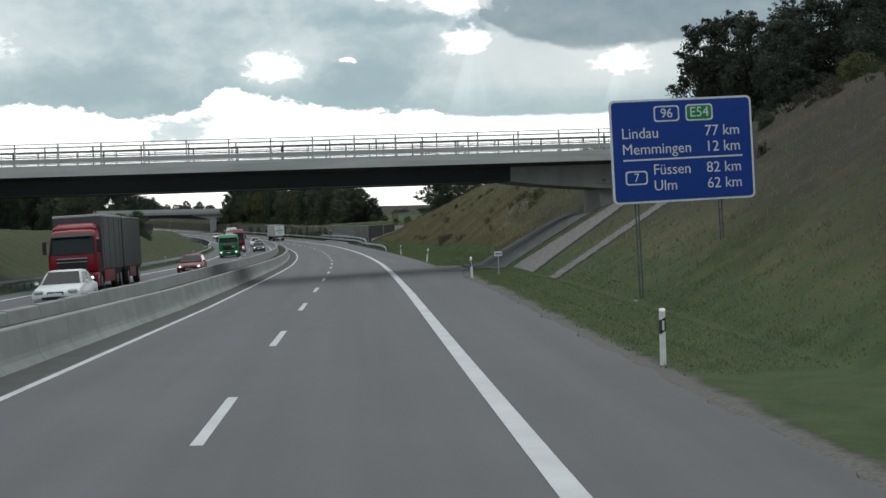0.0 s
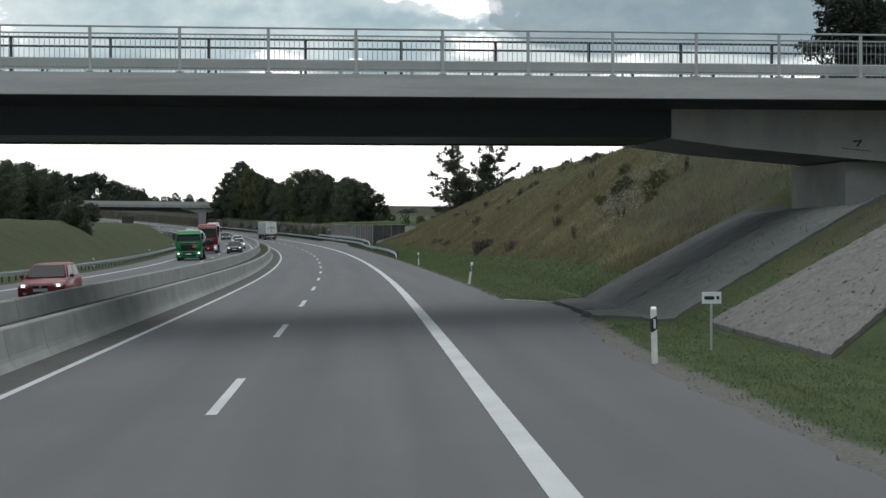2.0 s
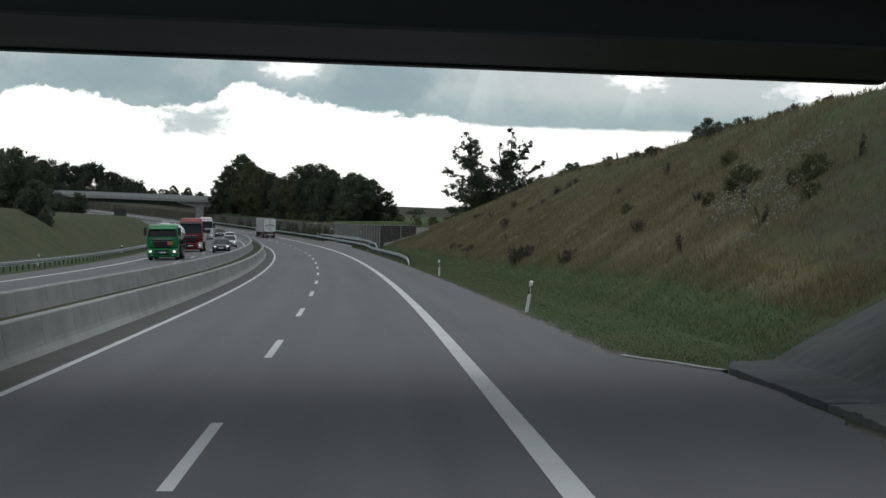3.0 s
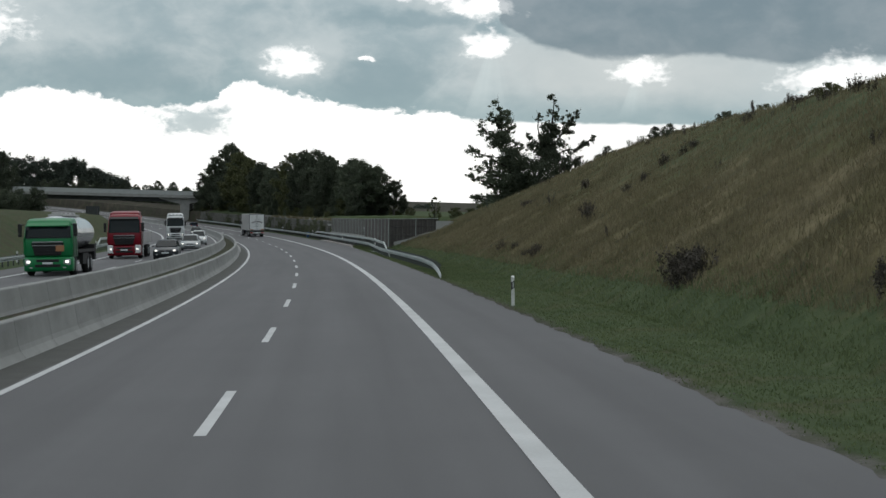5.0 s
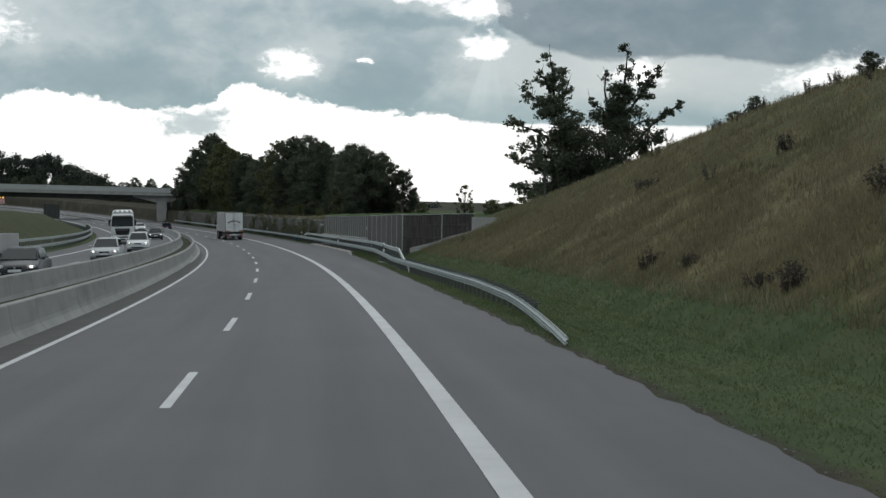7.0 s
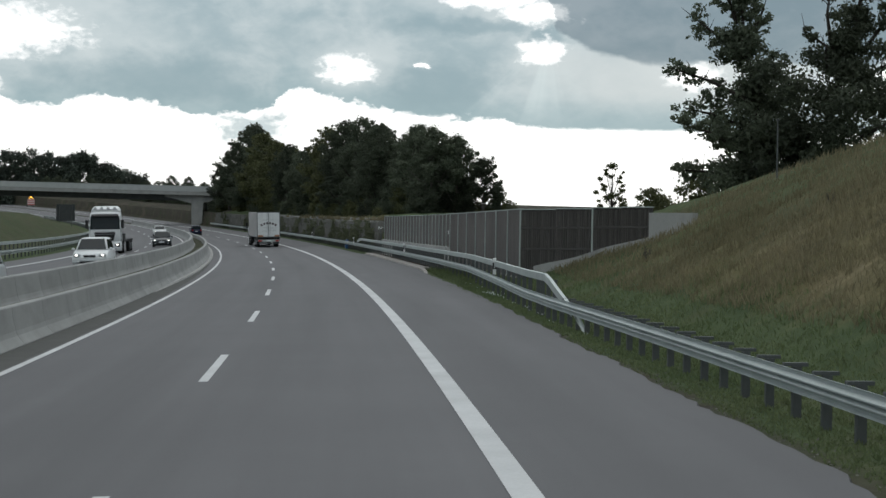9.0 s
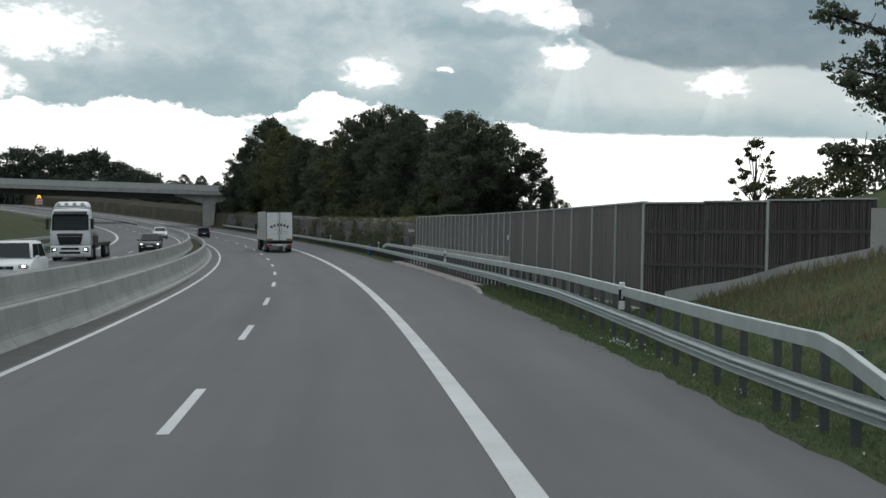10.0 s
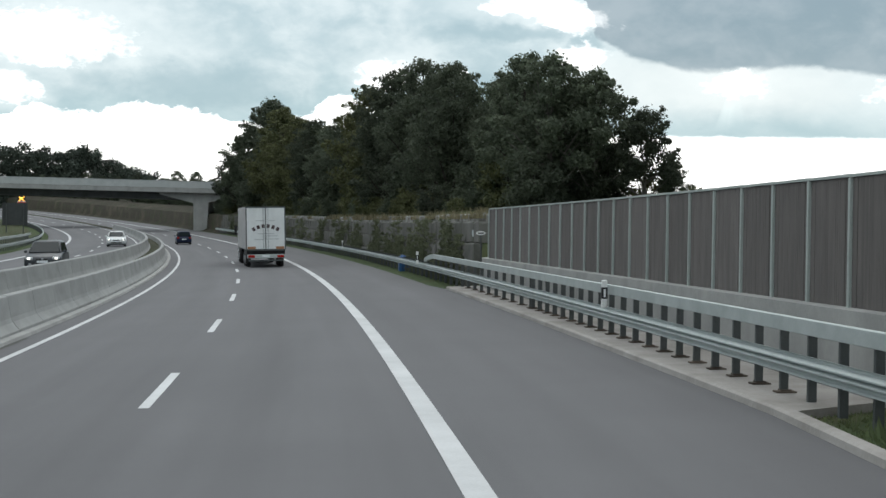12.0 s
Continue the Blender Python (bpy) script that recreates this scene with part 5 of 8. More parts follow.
def direction_sign():
    p0, p1 = Vector(at(51.75, 10.15, 0)), Vector(at(52.4, 14.8, 0))
    d = p1 - p0
    w, h = math.hypot(d.x, d.y), 3.25
    z0 = (p0.z + p1.z) / 2 + 3.12
    yaw = math.degrees(math.atan2(d.y, d.x))
    top = thing("direction_sign", "large blue motorway distance sign with white border on two posts", "road sign", pose((p0.x + p1.x) / 2, (p0.y + p1.y) / 2, z0, 0, -1.3, yaw))
    part("border", rounded_plate(bmesh.new(), w, h, 0.16, -0.004, 0.05, 0, h / 2), SIGN_WHITE, top, "white sign border")
    face = part("sign_face", rounded_plate(bmesh.new(), w - 0.13, h - 0.13, 0.12, -0.012, 0.0, 0, h / 2), SIGN_BLUE, top, "blue reflective sign face")
    part("sign_rear", rounded_plate(bmesh.new(), w - 0.05, h - 0.05, 0.14, 0.052, 0.06, 0, h / 2), SIGN_BACK, top)
    L_, R_ = -w / 2 + 0.35, w / 2 - 0.42
    y = -0.018
    for words, z, right in (("Lindau", 2.18, "77 km"), ("Memmingen", 1.68, "12 km")):
        text_mesh(face, "letter", words, L_, z, 0.475, SIGN_WHITE, "LEFT", y)
        text_mesh(face, "letter", right, R_, z, 0.475, SIGN_WHITE, "RIGHT", y)
    for words, z, right in (("F\u00fcssen", 1.02, "82 km"), ("Ulm", 0.52, "62 km")):
        text_mesh(face, "letter", words, -w / 2 + 1.33, z, 0.475, SIGN_WHITE, "LEFT", y)
        text_mesh(face, "letter", right, R_, z, 0.475, SIGN_WHITE, "RIGHT", y)
    part("divider", boxes(((0.0, y, 1.36), (w - 0.75, 0.006, 0.05))), SIGN_WHITE, face)

    def shield(words, cx, cz, sw, sh, inner):
        part("number_border", rounded_plate(bmesh.new(), sw, sh, 0.1, y - 0.002, y + 0.006, cx, cz), SIGN_WHITE, face)
        part("number_field", rounded_plate(bmesh.new(), sw - 0.09, sh - 0.09, 0.08, y - 0.006, y, cx, cz), inner, face)
        text_mesh(face, "letter", words, cx, cz, sh * 0.85, SIGN_WHITE, "CENTER", y - 0.009)
    shield("96", -0.48, 2.78, 0.84, 0.5, SIGN_BLUE)
    shield("E54", 0.6, 2.78, 0.9, 0.52, SIGN_GREEN)
    shield("7", -w / 2 + 0.78, 0.8, 0.72, 0.44, SIGN_BLUE)
    for x, ln in ((-w / 2 + 0.78, 3.2), (w / 2 - 1.15, 1.9)):
        bm = bmesh.new()
        for dx in (-0.05, 0.05):
            rod(bm, (x + dx, 0.12, -ln), (x + dx, 0.12, h - 0.2), 0.024)
        for z in np.arange(-ln + 0.4, 0, 0.55):
            rod(bm, (x - 0.07, 0.12, z), (x + 0.07, 0.12, z + 0.12), 0.016, 6)
        part("lattice_post", bm, GALV_DULL, top, "galvanised lattice post")
        part("footing", boxes(((x, 0.12, -ln + 0.02), (0.42, 0.42, 0.3)), bevel=0.03), CONCRETE_PALE, top, "concrete footing")
    return top


direction_sign()


# ---- delineator posts ----
def delineator():
    top = thing("delineator_post", "white plastic delineator post with black band and reflector", "delineator post", group="delineator posts along the verge")
    bm = bmesh.new()
    prof = [(-0.062, 0.05), (0.062, 0.05), (0.045, -0.05), (-0.045, -0.05)]
    ztop = [1.05, 1.05, 0.99, 0.99]
    a = [bm.verts.new((x, y, -0.2)) for x, y in prof]
    b = [bm.verts.new((x, y, z)) for (x, y), z in zip(prof, ztop)]
    bm.faces.new(a)
    bm.faces.new(b[::-1])
    for i in range(4):
        bm.faces.new((a[i], b[i], b[(i + 1) % 4], a[(i + 1) % 4]))
    bmesh.ops.recalc_face_normals(bm, faces=bm.faces)
    bmesh.ops.bevel(bm, geom=bm.edges[:], offset=0.012, segments=2, affect="EDGES")
    part("post", bm, WHITE_PLASTIC, top)
    band = bmesh.new()
    o = 0.004
    for z_, zt in ((0.56, 0.82),):
        a = [band.verts.new((x * 1.07, y * 1.09, z_ + (0.06 if x > 0 else 0.0))) for x, y in prof]
        b = [band.verts.new((x * 1.07, y * 1.09, zt + (0.06 if x > 0 else 0.0))) for x, y in prof]
        band.faces.new(a)
        band.faces.new(b[::-1])
        for i in range(4):
            band.faces.new((a[i], b[i], b[(i + 1) % 4], a[(i + 1) % 4]))
    bmesh.ops.recalc_face_normals(band, faces=band.faces)
    part("black_band", band, BLACK_PLASTIC, top, "slanted black band")
    part("reflector", boxes(((0, -0.058, 0.72), (0.042, 0.012, 0.18)), bevel=0.004), REFLECTOR, top, "upright white reflector")
    return top


POSTS = [(32.05, 7.82, 0.0, 0), (82.8, 7.8, 0.0, 0), (133.45, 7.88, 0.03, 9), (182.8, 7.97, -0.02, 0)]
first_post = delineator()
first_post.matrix_world = frame_at(*POSTS[0][:3])
for s, u, h, lean in POSTS[1:]:
    copy_thing(first_post, frame_at(s, u, h) @ pose(0, 0, 0, 0, lean, 0))
for s in (138, 188, 238, 288, 338, 388):
    copy_thing(first_post, frame_at(s, -18.9, -0.15 + OPP(s), 180, tilt=False))


def rail_delineator():
    top = thing("rail_delineator", "short white delineator with black band fixed to the guard rail", "delineator post", group="delineators on the guard rail")
    part("post", boxes(((0, 0, 0.32), (0.13, 0.09, 0.64)), bevel=0.02), WHITE_PLASTIC, top)
    part("black_band", boxes(((0, 0, 0.34), (0.138, 0.098, 0.26))), BLACK_PLASTIC, top, "black band")
    part("reflector", boxes(((0, -0.052, 0.34), (0.045, 0.012, 0.18))), REFLECTOR, top, "white reflector")
    return top


rd = rail_delineator()
rd.matrix_world = frame_at(289.9, 8.83, 0.76, tilt=False)
for s, u, h in ((339.6, 9.15, 0.8), (385.5, 9.1, 0.72), (433, 9.1, 0.7)):
    copy_thing(rd, frame_at(s, u, h, tilt=False))


def small_plate_sign(s, u, h_top, w, h, label, bars=True):
    top = thing("marker_sign", label, "road sign", frame_at(s, u, 0, tilt=False))
    bm = bmesh.new()
    rod(bm, (0, 0.03, -0.3), (0, 0.03, h_top), 0.025)
    part("post", bm, GALV, top)
    part("plate", boxes(((0, 0, h_top - h / 2), (w, 0.012, h)), bevel=0.004), SIGN_WHITE, top, "white plate")
    if bars:
        part("bars", boxes(((-0.05, -0.012, h_top - h * 0.5), (w * 0.5, 0.008, h * 0.28)), ((w * 0.32, -0.012, h_top - h * 0.5), (w * 0.14, 0.008, h * 0.28))), BLACK_PLASTIC, top, "dark unreadable bars")
    return top


small_plate_sign(84.9, 9.35, 1.2, 0.4, 0.24, "small white marker plate on a thin post in the verge")
small_plate_sign(374.0, 10.6, 2.5, 0.55, 0.3, "white marker plate on a post beside the noise barrier", False)

box_blue = thing("roadside_cabinet", "small blue cabinet behind the guard rail", "cabinet", frame_at(397, 9.75, 0, tilt=False))
part("body", boxes(((0, 0, 0.42), (0.85, 0.7, 1.05)), bevel=0.14), paint("cabinet_blue", (0.03, 0.09, 0.22)), box_blue)


# the rear of a large sign for the other direction
def sign_rear(s, u, w, h, lift):
    top = thing("direction_sign", "large road sign seen from its dark rear", "road sign", frame_at(s, u, 0, tilt=False))
    part("panel", rounded_plate(bmesh.new(), w, h, 0.12, -0.03, 0.03, 0, lift + h / 2), SIGN_BACK, top)
    for x in (-w / 3, w / 3):
        bm = bmesh.new()
        rod(bm, (x, -0.1, -1.0), (x, -0.1, lift + h - 0.2), 0.07)
        part("post", bm, GALV_DULL, top)


sign_rear(527, -21.8, 3.3, 3.0, 2.1)


# roadworks trailer far ahead on the shoulder, its amber cross lit
def warning_trailer(s, u):
    top = thing("warning_trailer", "red and white roadworks warning trailer with lit amber cross", "warning trailer", frame_at(s, u, 0))
    part("board", boxes(((0, 0, 1.45), (2.3, 0.08, 2.0)), bevel=0.02), SIGN_WHITE, top, "white reflective board")
    for k in range(3):
        part("stripe", boxes(((0, -0.05, 0.75 + 0.68 * k), (2.28, 0.02, 0.34))), WARN_RED, top, "red reflective stripe")
    part("lamp_panel", boxes(((0, 0.02, 3.15), (2.1, 0.08, 1.3)), bevel=0.02), BLACK_PLASTIC, top, "dark lamp panel")
    for a in (38, -38):
        bm = bmesh.new()
        for k in range(7):
            f = (k - 3) * 0.26
            bmesh.ops.create_icosphere(bm, subdivisions=2, radius=0.12, matrix=Matrix.Translation((f * math.cos(radians(a)), -0.06, 3.15 + f * math.sin(radians(a)))))
        part("lamp_row", bm, LAMP_CROSS, top, "row of lit amber lamps")
    part("drawbar", boxes(((0, 0.9, 0.45), (1.6, 1.8, 0.12)), bevel=0.02), BLACK_PLASTIC, top)
    for sx in (-1, 1):
        bm = bmesh.new()
        rod(bm, (sx * 0.85, 0.9, 0.32), (sx * 1.05, 0.9, 0.32), 0.32, 16)
        part("wheel", bm, BLACK_PLASTIC, top)


warning_trailer(757, 7.4)


# ---- trees ----
def crown_quads(rng, lumps, count, size, flat=0.75):
    """Leaf sprays on the shells of uneven lumps: (x, y, z, radius)."""
    out = []
    w = np.array([l[3] ** 2 for l in lumps])
    pick = rng.choice(len(lumps), count, p=w / w.sum())
    L_ = np.array(lumps)[pick]
    d = rng.normal(size=(count, 3))
    d /= np.linalg.norm(d, axis=1, keepdims=True)
    r = L_[:, 3] * (1.0 - 0.7 * rng.random(count) ** 1.5) * (1 + 0.2 * rng.normal(size=count))
    c = L_[:, :3] + d * r[:, None] * [1, 1, flat]
    n = d + 0.9 * rng.normal(size=(count, 3))
    n /= np.linalg.norm(n, axis=1, keepdims=True)
    a = np.cross(n, rng.normal(size=(count, 3)))
    a /= np.linalg.norm(a, axis=1, keepdims=True)
    b = np.cross(n, a)
    sz = size * (0.5 + rng.random((count, 1)))
    la, lb = a * sz, b * sz * 0.62
    return np.stack([c - la - lb * 0.2, c - lb * 0.9 + la * 0.1, c + la + lb * 0.1, c + lb], 1)


def tree(name, label, seed, height, spread, material, leaves=2600, leaf=0.32, bare=0.0, low=0.25, lumps_n=16, narrow=1.0, lump=(0.24, 0.42), core=2, twigs=0):
    """Tapered trunk with limbs, and a crown of small leaf sprays gathered in uneven lumps."""
    rng = np.random.default_rng(seed)
    top = thing(name, label, "tree", group="trees along the motorway")
    bm = bmesh.new()
    pts = [Vector((0, 0, -0.8))]
    n = 6
    for i in range(1, n + 1):
        t = i / n
        pts.append(Vector((rng.normal() * 0.12 * height / 10, rng.normal() * 0.12 * height / 10, t * height * 0.8)))
    r0 = 0.028 * height
    for i in range(n):
        rod(bm, pts[i], pts[i + 1], r0 * (1 - i / n * 0.8), 8, r0 * (1 - (i + 1) / n * 0.8))
    lumps = []
    for k in range(lumps_n):
        t = low + (1 - low) * (k + 0.5) / lumps_n
        prof = math.sqrt(max(0.03, 1 - ((t - 0.42) / 0.6) ** 2)) if t > 0.42 else 0.72 + 0.28 * t / 0.42
        a = k * 2.4 + rng.uniform(-0.5, 0.5)
        rad = spread * max(prof, 0.15) * rng.uniform(0.35, 0.75) * narrow
        c = Vector((rad * math.cos(a), rad * math.sin(a), t * height * 0.93))
        lumps.append((c.x, c.y, c.z, spread * rng.uniform(*lump) * (1.0 if t < 0.7 else 0.8)))
        base = pts[min(n, max(1, int(t * n * 0.8)))]
        rod(bm, base, c, r0 * 0.35 * (1.2 - t), 5, r0 * 0.08)
        if bare and rng.random() < bare:
            e = c + Vector((c.x, c.y, 1.5)).normalized() * spread * 0.3
            rod(bm, c, e, r0 * 0.12, 5, 0.02)
            lumps[-1] = (c.x, c.y, c.z, spread * 0.15)
    lumps.append((0, 0, height * 0.92, spread * 0.22))
    # small twigs of leaves that stand out of the crown
    for k in range(twigs):
        x, y, z, r = lumps[rng.integers(lumps_n)]
        d = Vector((x * 0.6 + rng.normal() * r, y * 0.6 + rng.normal() * r, r * rng.uniform(0.2, 1.4))).normalized()
        f = rng.uniform(0.9, 1.45)
        lumps.append((x + d.x * r * f, y + d.y * r * f, z + d.z * r * f * 0.85, spread * rng.uniform(0.035, 0.085)))
    for k in range(core):
        lumps.append((rng.normal() * 0.25, rng.normal() * 0.25, height * (low + 0.12 + 0.5 * k / core), spread * rng.uniform(0.3, 0.42)))
    part("trunk", bm, BARK, top, "dark bark")
    quads("crown", crown_quads(rng, lumps, leaves, leaf), material, top)
    return top


WOODS = [tree("oak_tree", "tall dark green broadleaf tree in a dense wood", 11, 15, 4.9, LEAF, 30000, 0.125, low=0.1, lumps_n=40, lump=(0.16, 0.32), core=6, twigs=130),
         tree("oak_tree", "tall dark green broadleaf tree in a dense wood", 12, 13, 4.4, LEAF, 28000, 0.12, low=0.08, lumps_n=38, lump=(0.16, 0.32), core=6, twigs=120),
         tree("oak_tree", "broad dark tree in a dense wood", 13, 16.5, 5.6, LEAF, 33000, 0.13, low=0.12, lumps_n=46, lump=(0.15, 0.3), core=7, twigs=150),
         tree("lime_tree", "olive green tree at the wood's edge", 14, 12, 4.4, LEAF_B, 27000, 0.118, low=0.06, lumps_n=36, lump=(0.16, 0.32), core=6, twigs=120),
         tree("oak_tree", "dark tree with an open crown and bare lower trunk", 15, 11, 4.6, LEAF, 17000, 0.12, low=0.3, lumps_n=34, lump=(0.12, 0.26), core=3, twigs=130)]
for piece in WOODS[4].children_recursive:
    if piece.type == "MESH" and piece.data.materials[0] == BARK:
        piece.data.materials[0] = BARK_PALE
HEIGHTS = (15, 13, 16.5, 12, 11)
# trees above the cutting, in the darkened copy of the leaf colour
DARKENED = [tree("oak_tree", "tall tree with darkened leaf colour above the cutting", 17, 15.5, 5.2, LEAF_DARKENED, 31000, 0.13, low=0.1, lumps_n=42, lump=(0.15, 0.31), core=6, twigs=140),
        tree("oak_tree", "broad tree with darkened leaf colour above the cutting", 18, 14.5, 5.6, LEAF_DARKENED, 31000, 0.13, low=0.1, lumps_n=44, lump=(0.15, 0.3), core=6, twigs=140)]
SHRUB = [tree("hazel_bush", "low dark green bush", 21, 4.2, 2.6, LEAF, 7000, 0.1, low=0.0, lumps_n=16, twigs=24),
         tree("hazel_bush", "low olive green bush", 22, 3.4, 2.2, LEAF_B, 6000, 0.09, low=0.0, lumps_n=16, twigs=24)]


def plant(proto, s, u, sink=0.3, scale=1.0, turn=0.0):
    p = ground_place(s, u)
    m = pose(p[0], p[1], p[2] - sink, 0, 0, turn)
    if proto.get("planted") is None:
        proto["planted"] = 1
        proto.scale = (scale,) * 3
        proto.matrix_basis = m @ Matrix.Diagonal((scale,) * 3 + (1,))
        return proto
    keep = tuple(proto.scale)
    proto.scale = (scale,) * 3
    o = copy_thing(proto, m)
    proto.scale = keep
    return o


def plant_to(k, s, u, top, turn):
    """Plant a tree of kind k so that its crown reaches this height over the road."""
    plant(WOODS[k], s, u, 0.4, max(0.2, (top + 0.4 - float(hump(s, u))) / (HEIGHTS[k] * 0.96)), turn)


def woods():
    rng = random.Random(31)
    # wood on the right, beyond the noise barrier: the height of its crowns along the road
    crest = lambda s: float(lerp(s, [405, 417, 430, 445, 458, 470, 485, 500, 517, 530, 540, 550, 562, 575], [13.8, 14.6, 15.6, 16.4, 16.0, 14.4, 13.8, 14.8, 16.4, 17.8, 20.2, 21.2, 20.6, 17.0]))
    edge = lambda s: float(lerp(s, [405, 417, 430, 478, 514, 540, 548, 556, 562, 575], [17.5, 15.8, 15.0, 14.6, 14.4, 15.0, 15.5, 17.0, 18.0, 17.0]))
    for s, u, top in ((560, 13.2, 15.5), (567, 12.6, 12.5)):
        plant_to(0, s, u, top, rng.uniform(0, 360))
    for s, u, top in ((398, 26.0, 6.4), (398, 24.3, 9.4), (400, 21.6, 12.0), (400.5, 19, 13.0), (404, 20, 11), (405, 22.5, 9.5)):
        plant_to(4, s, u, top, rng.uniform(0, 360))
    for i, s in enumerate(np.arange(405, 574, 7.0)):
        k = 3 if s > 508 and s < 530 else rng.choice((0, 1, 2, 0, 2, 3) if s > 440 else (0, 4, 2))
        plant_to(k, s, edge(s) + (0.0 if i % 2 == 0 else 1.6) + rng.uniform(-0.2, 0.5), crest(s) * (1.0 if i % 2 == 0 else 0.91) * rng.uniform(0.97, 1.02), rng.uniform(0, 360))
        if s > 412:
            plant_to(rng.choice((0, 1, 2)), s + rng.uniform(-2, 2), edge(s) + 5.5, min(crest(s) - 0.8, 12.8), rng.uniform(0, 360))
        if s > 428:
            plant_to(rng.choice((0, 1, 2)), s + rng.uniform(-2, 2), edge(s) + 11, min(crest(s) - 1.0, 12.3), rng.uniform(0, 360))
    # undergrowth in front of the wood, on top of the stone wall
    for s in np.arange(400, 560, 5.0):
        plant(SHRUB[rng.randrange(2)], s, 13.2 + rng.uniform(-0.3, 1.0), 0.5, rng.uniform(0.4, 0.8), rng.uniform(0, 360))
    for s in np.arange(588, 790, 5.0):
        plant(WOODS[rng.choice((0, 1, 2))], s, 17.5 + rng.uniform(-1.0, 2.0), 0.5, rng.uniform(0.34, 0.5), rng.uniform(0, 360))
    for s, u, sc in ((566, 11.8, 0.7), (569, 12.6, 0.9), (563, 12.2, 0.8), (572, 11.9, 0.6)):
        plant(SHRUB[rng.randrange(2)], s, u, 0.3, sc, rng.uniform(0, 360))
    for s, u, sc in ((398, 17.5, 0.9), (401, 20, 1.0), (400, 22.5, 0.9), (399, 25, 0.7), (404, 17, 1.1), (408, 19, 1.1), (406, 23, 1.0), (397, 27, 0.5), (414, 17, 1.0)):
        plant(SHRUB[rng.randrange(2)], s, u, 0.4, sc, rng.uniform(0, 360))
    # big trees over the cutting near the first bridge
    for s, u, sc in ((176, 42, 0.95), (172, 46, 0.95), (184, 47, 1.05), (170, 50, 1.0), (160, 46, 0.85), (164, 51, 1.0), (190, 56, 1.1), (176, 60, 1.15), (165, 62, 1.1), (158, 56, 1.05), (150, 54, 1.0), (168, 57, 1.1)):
        plant(DARKENED[rng.choice((0, 2)) // 2], s, u, 0.5, sc, rng.uniform(0, 360))
    # far side: trees beyond the oncoming lanes
    for s, u, sc in ((500, -44, 1.0), (512, -50, 1.2), (520, -46, 1.1), (530, -54, 1.3), (506, -56, 1.2), (540, -50, 1.2), (524, -62, 1.3), (545, -60, 1.3), (495, -64, 1.2), (555, -55, 1.1), (512, -72, 1.35), (535, -75, 1.35), (490, -76, 1.2), (475, -82, 1.2), (500, -88, 1.3)):
        plant(WOODS[rng.choice((0, 1, 2))], s, u, 0.5, sc, rng.uniform(0, 360))
    for s, u, top in ((386, -53, 17), (392, -58, 19), (400, -64, 19.5), (380, -62, 18), (372, -70, 19), (386, -76, 20), (366, -82, 19), (408, -72, 20), (360, -94, 20), (376, -90, 20), (350, -104, 20)):
        plant_to(rng.choice((0, 1, 2)), s, u, top, rng.uniform(0, 360))
    for s, u, sc in ((229, -26.0, 0.8), (232, -27.2, 0.62), (226, -24.5, 0.4)):
        plant(SHRUB[0], s, u, 0.3, sc, rng.uniform(0, 360))
    for s, u, sc in ((440, -37, 1.3), (444, -40, 1.2), (436, -42, 1.1), (452, -44, 1.4), (460, -40, 1.0)):
        plant(SHRUB[0], s, u, 0.3, sc, rng.uniform(0, 360))


woods()


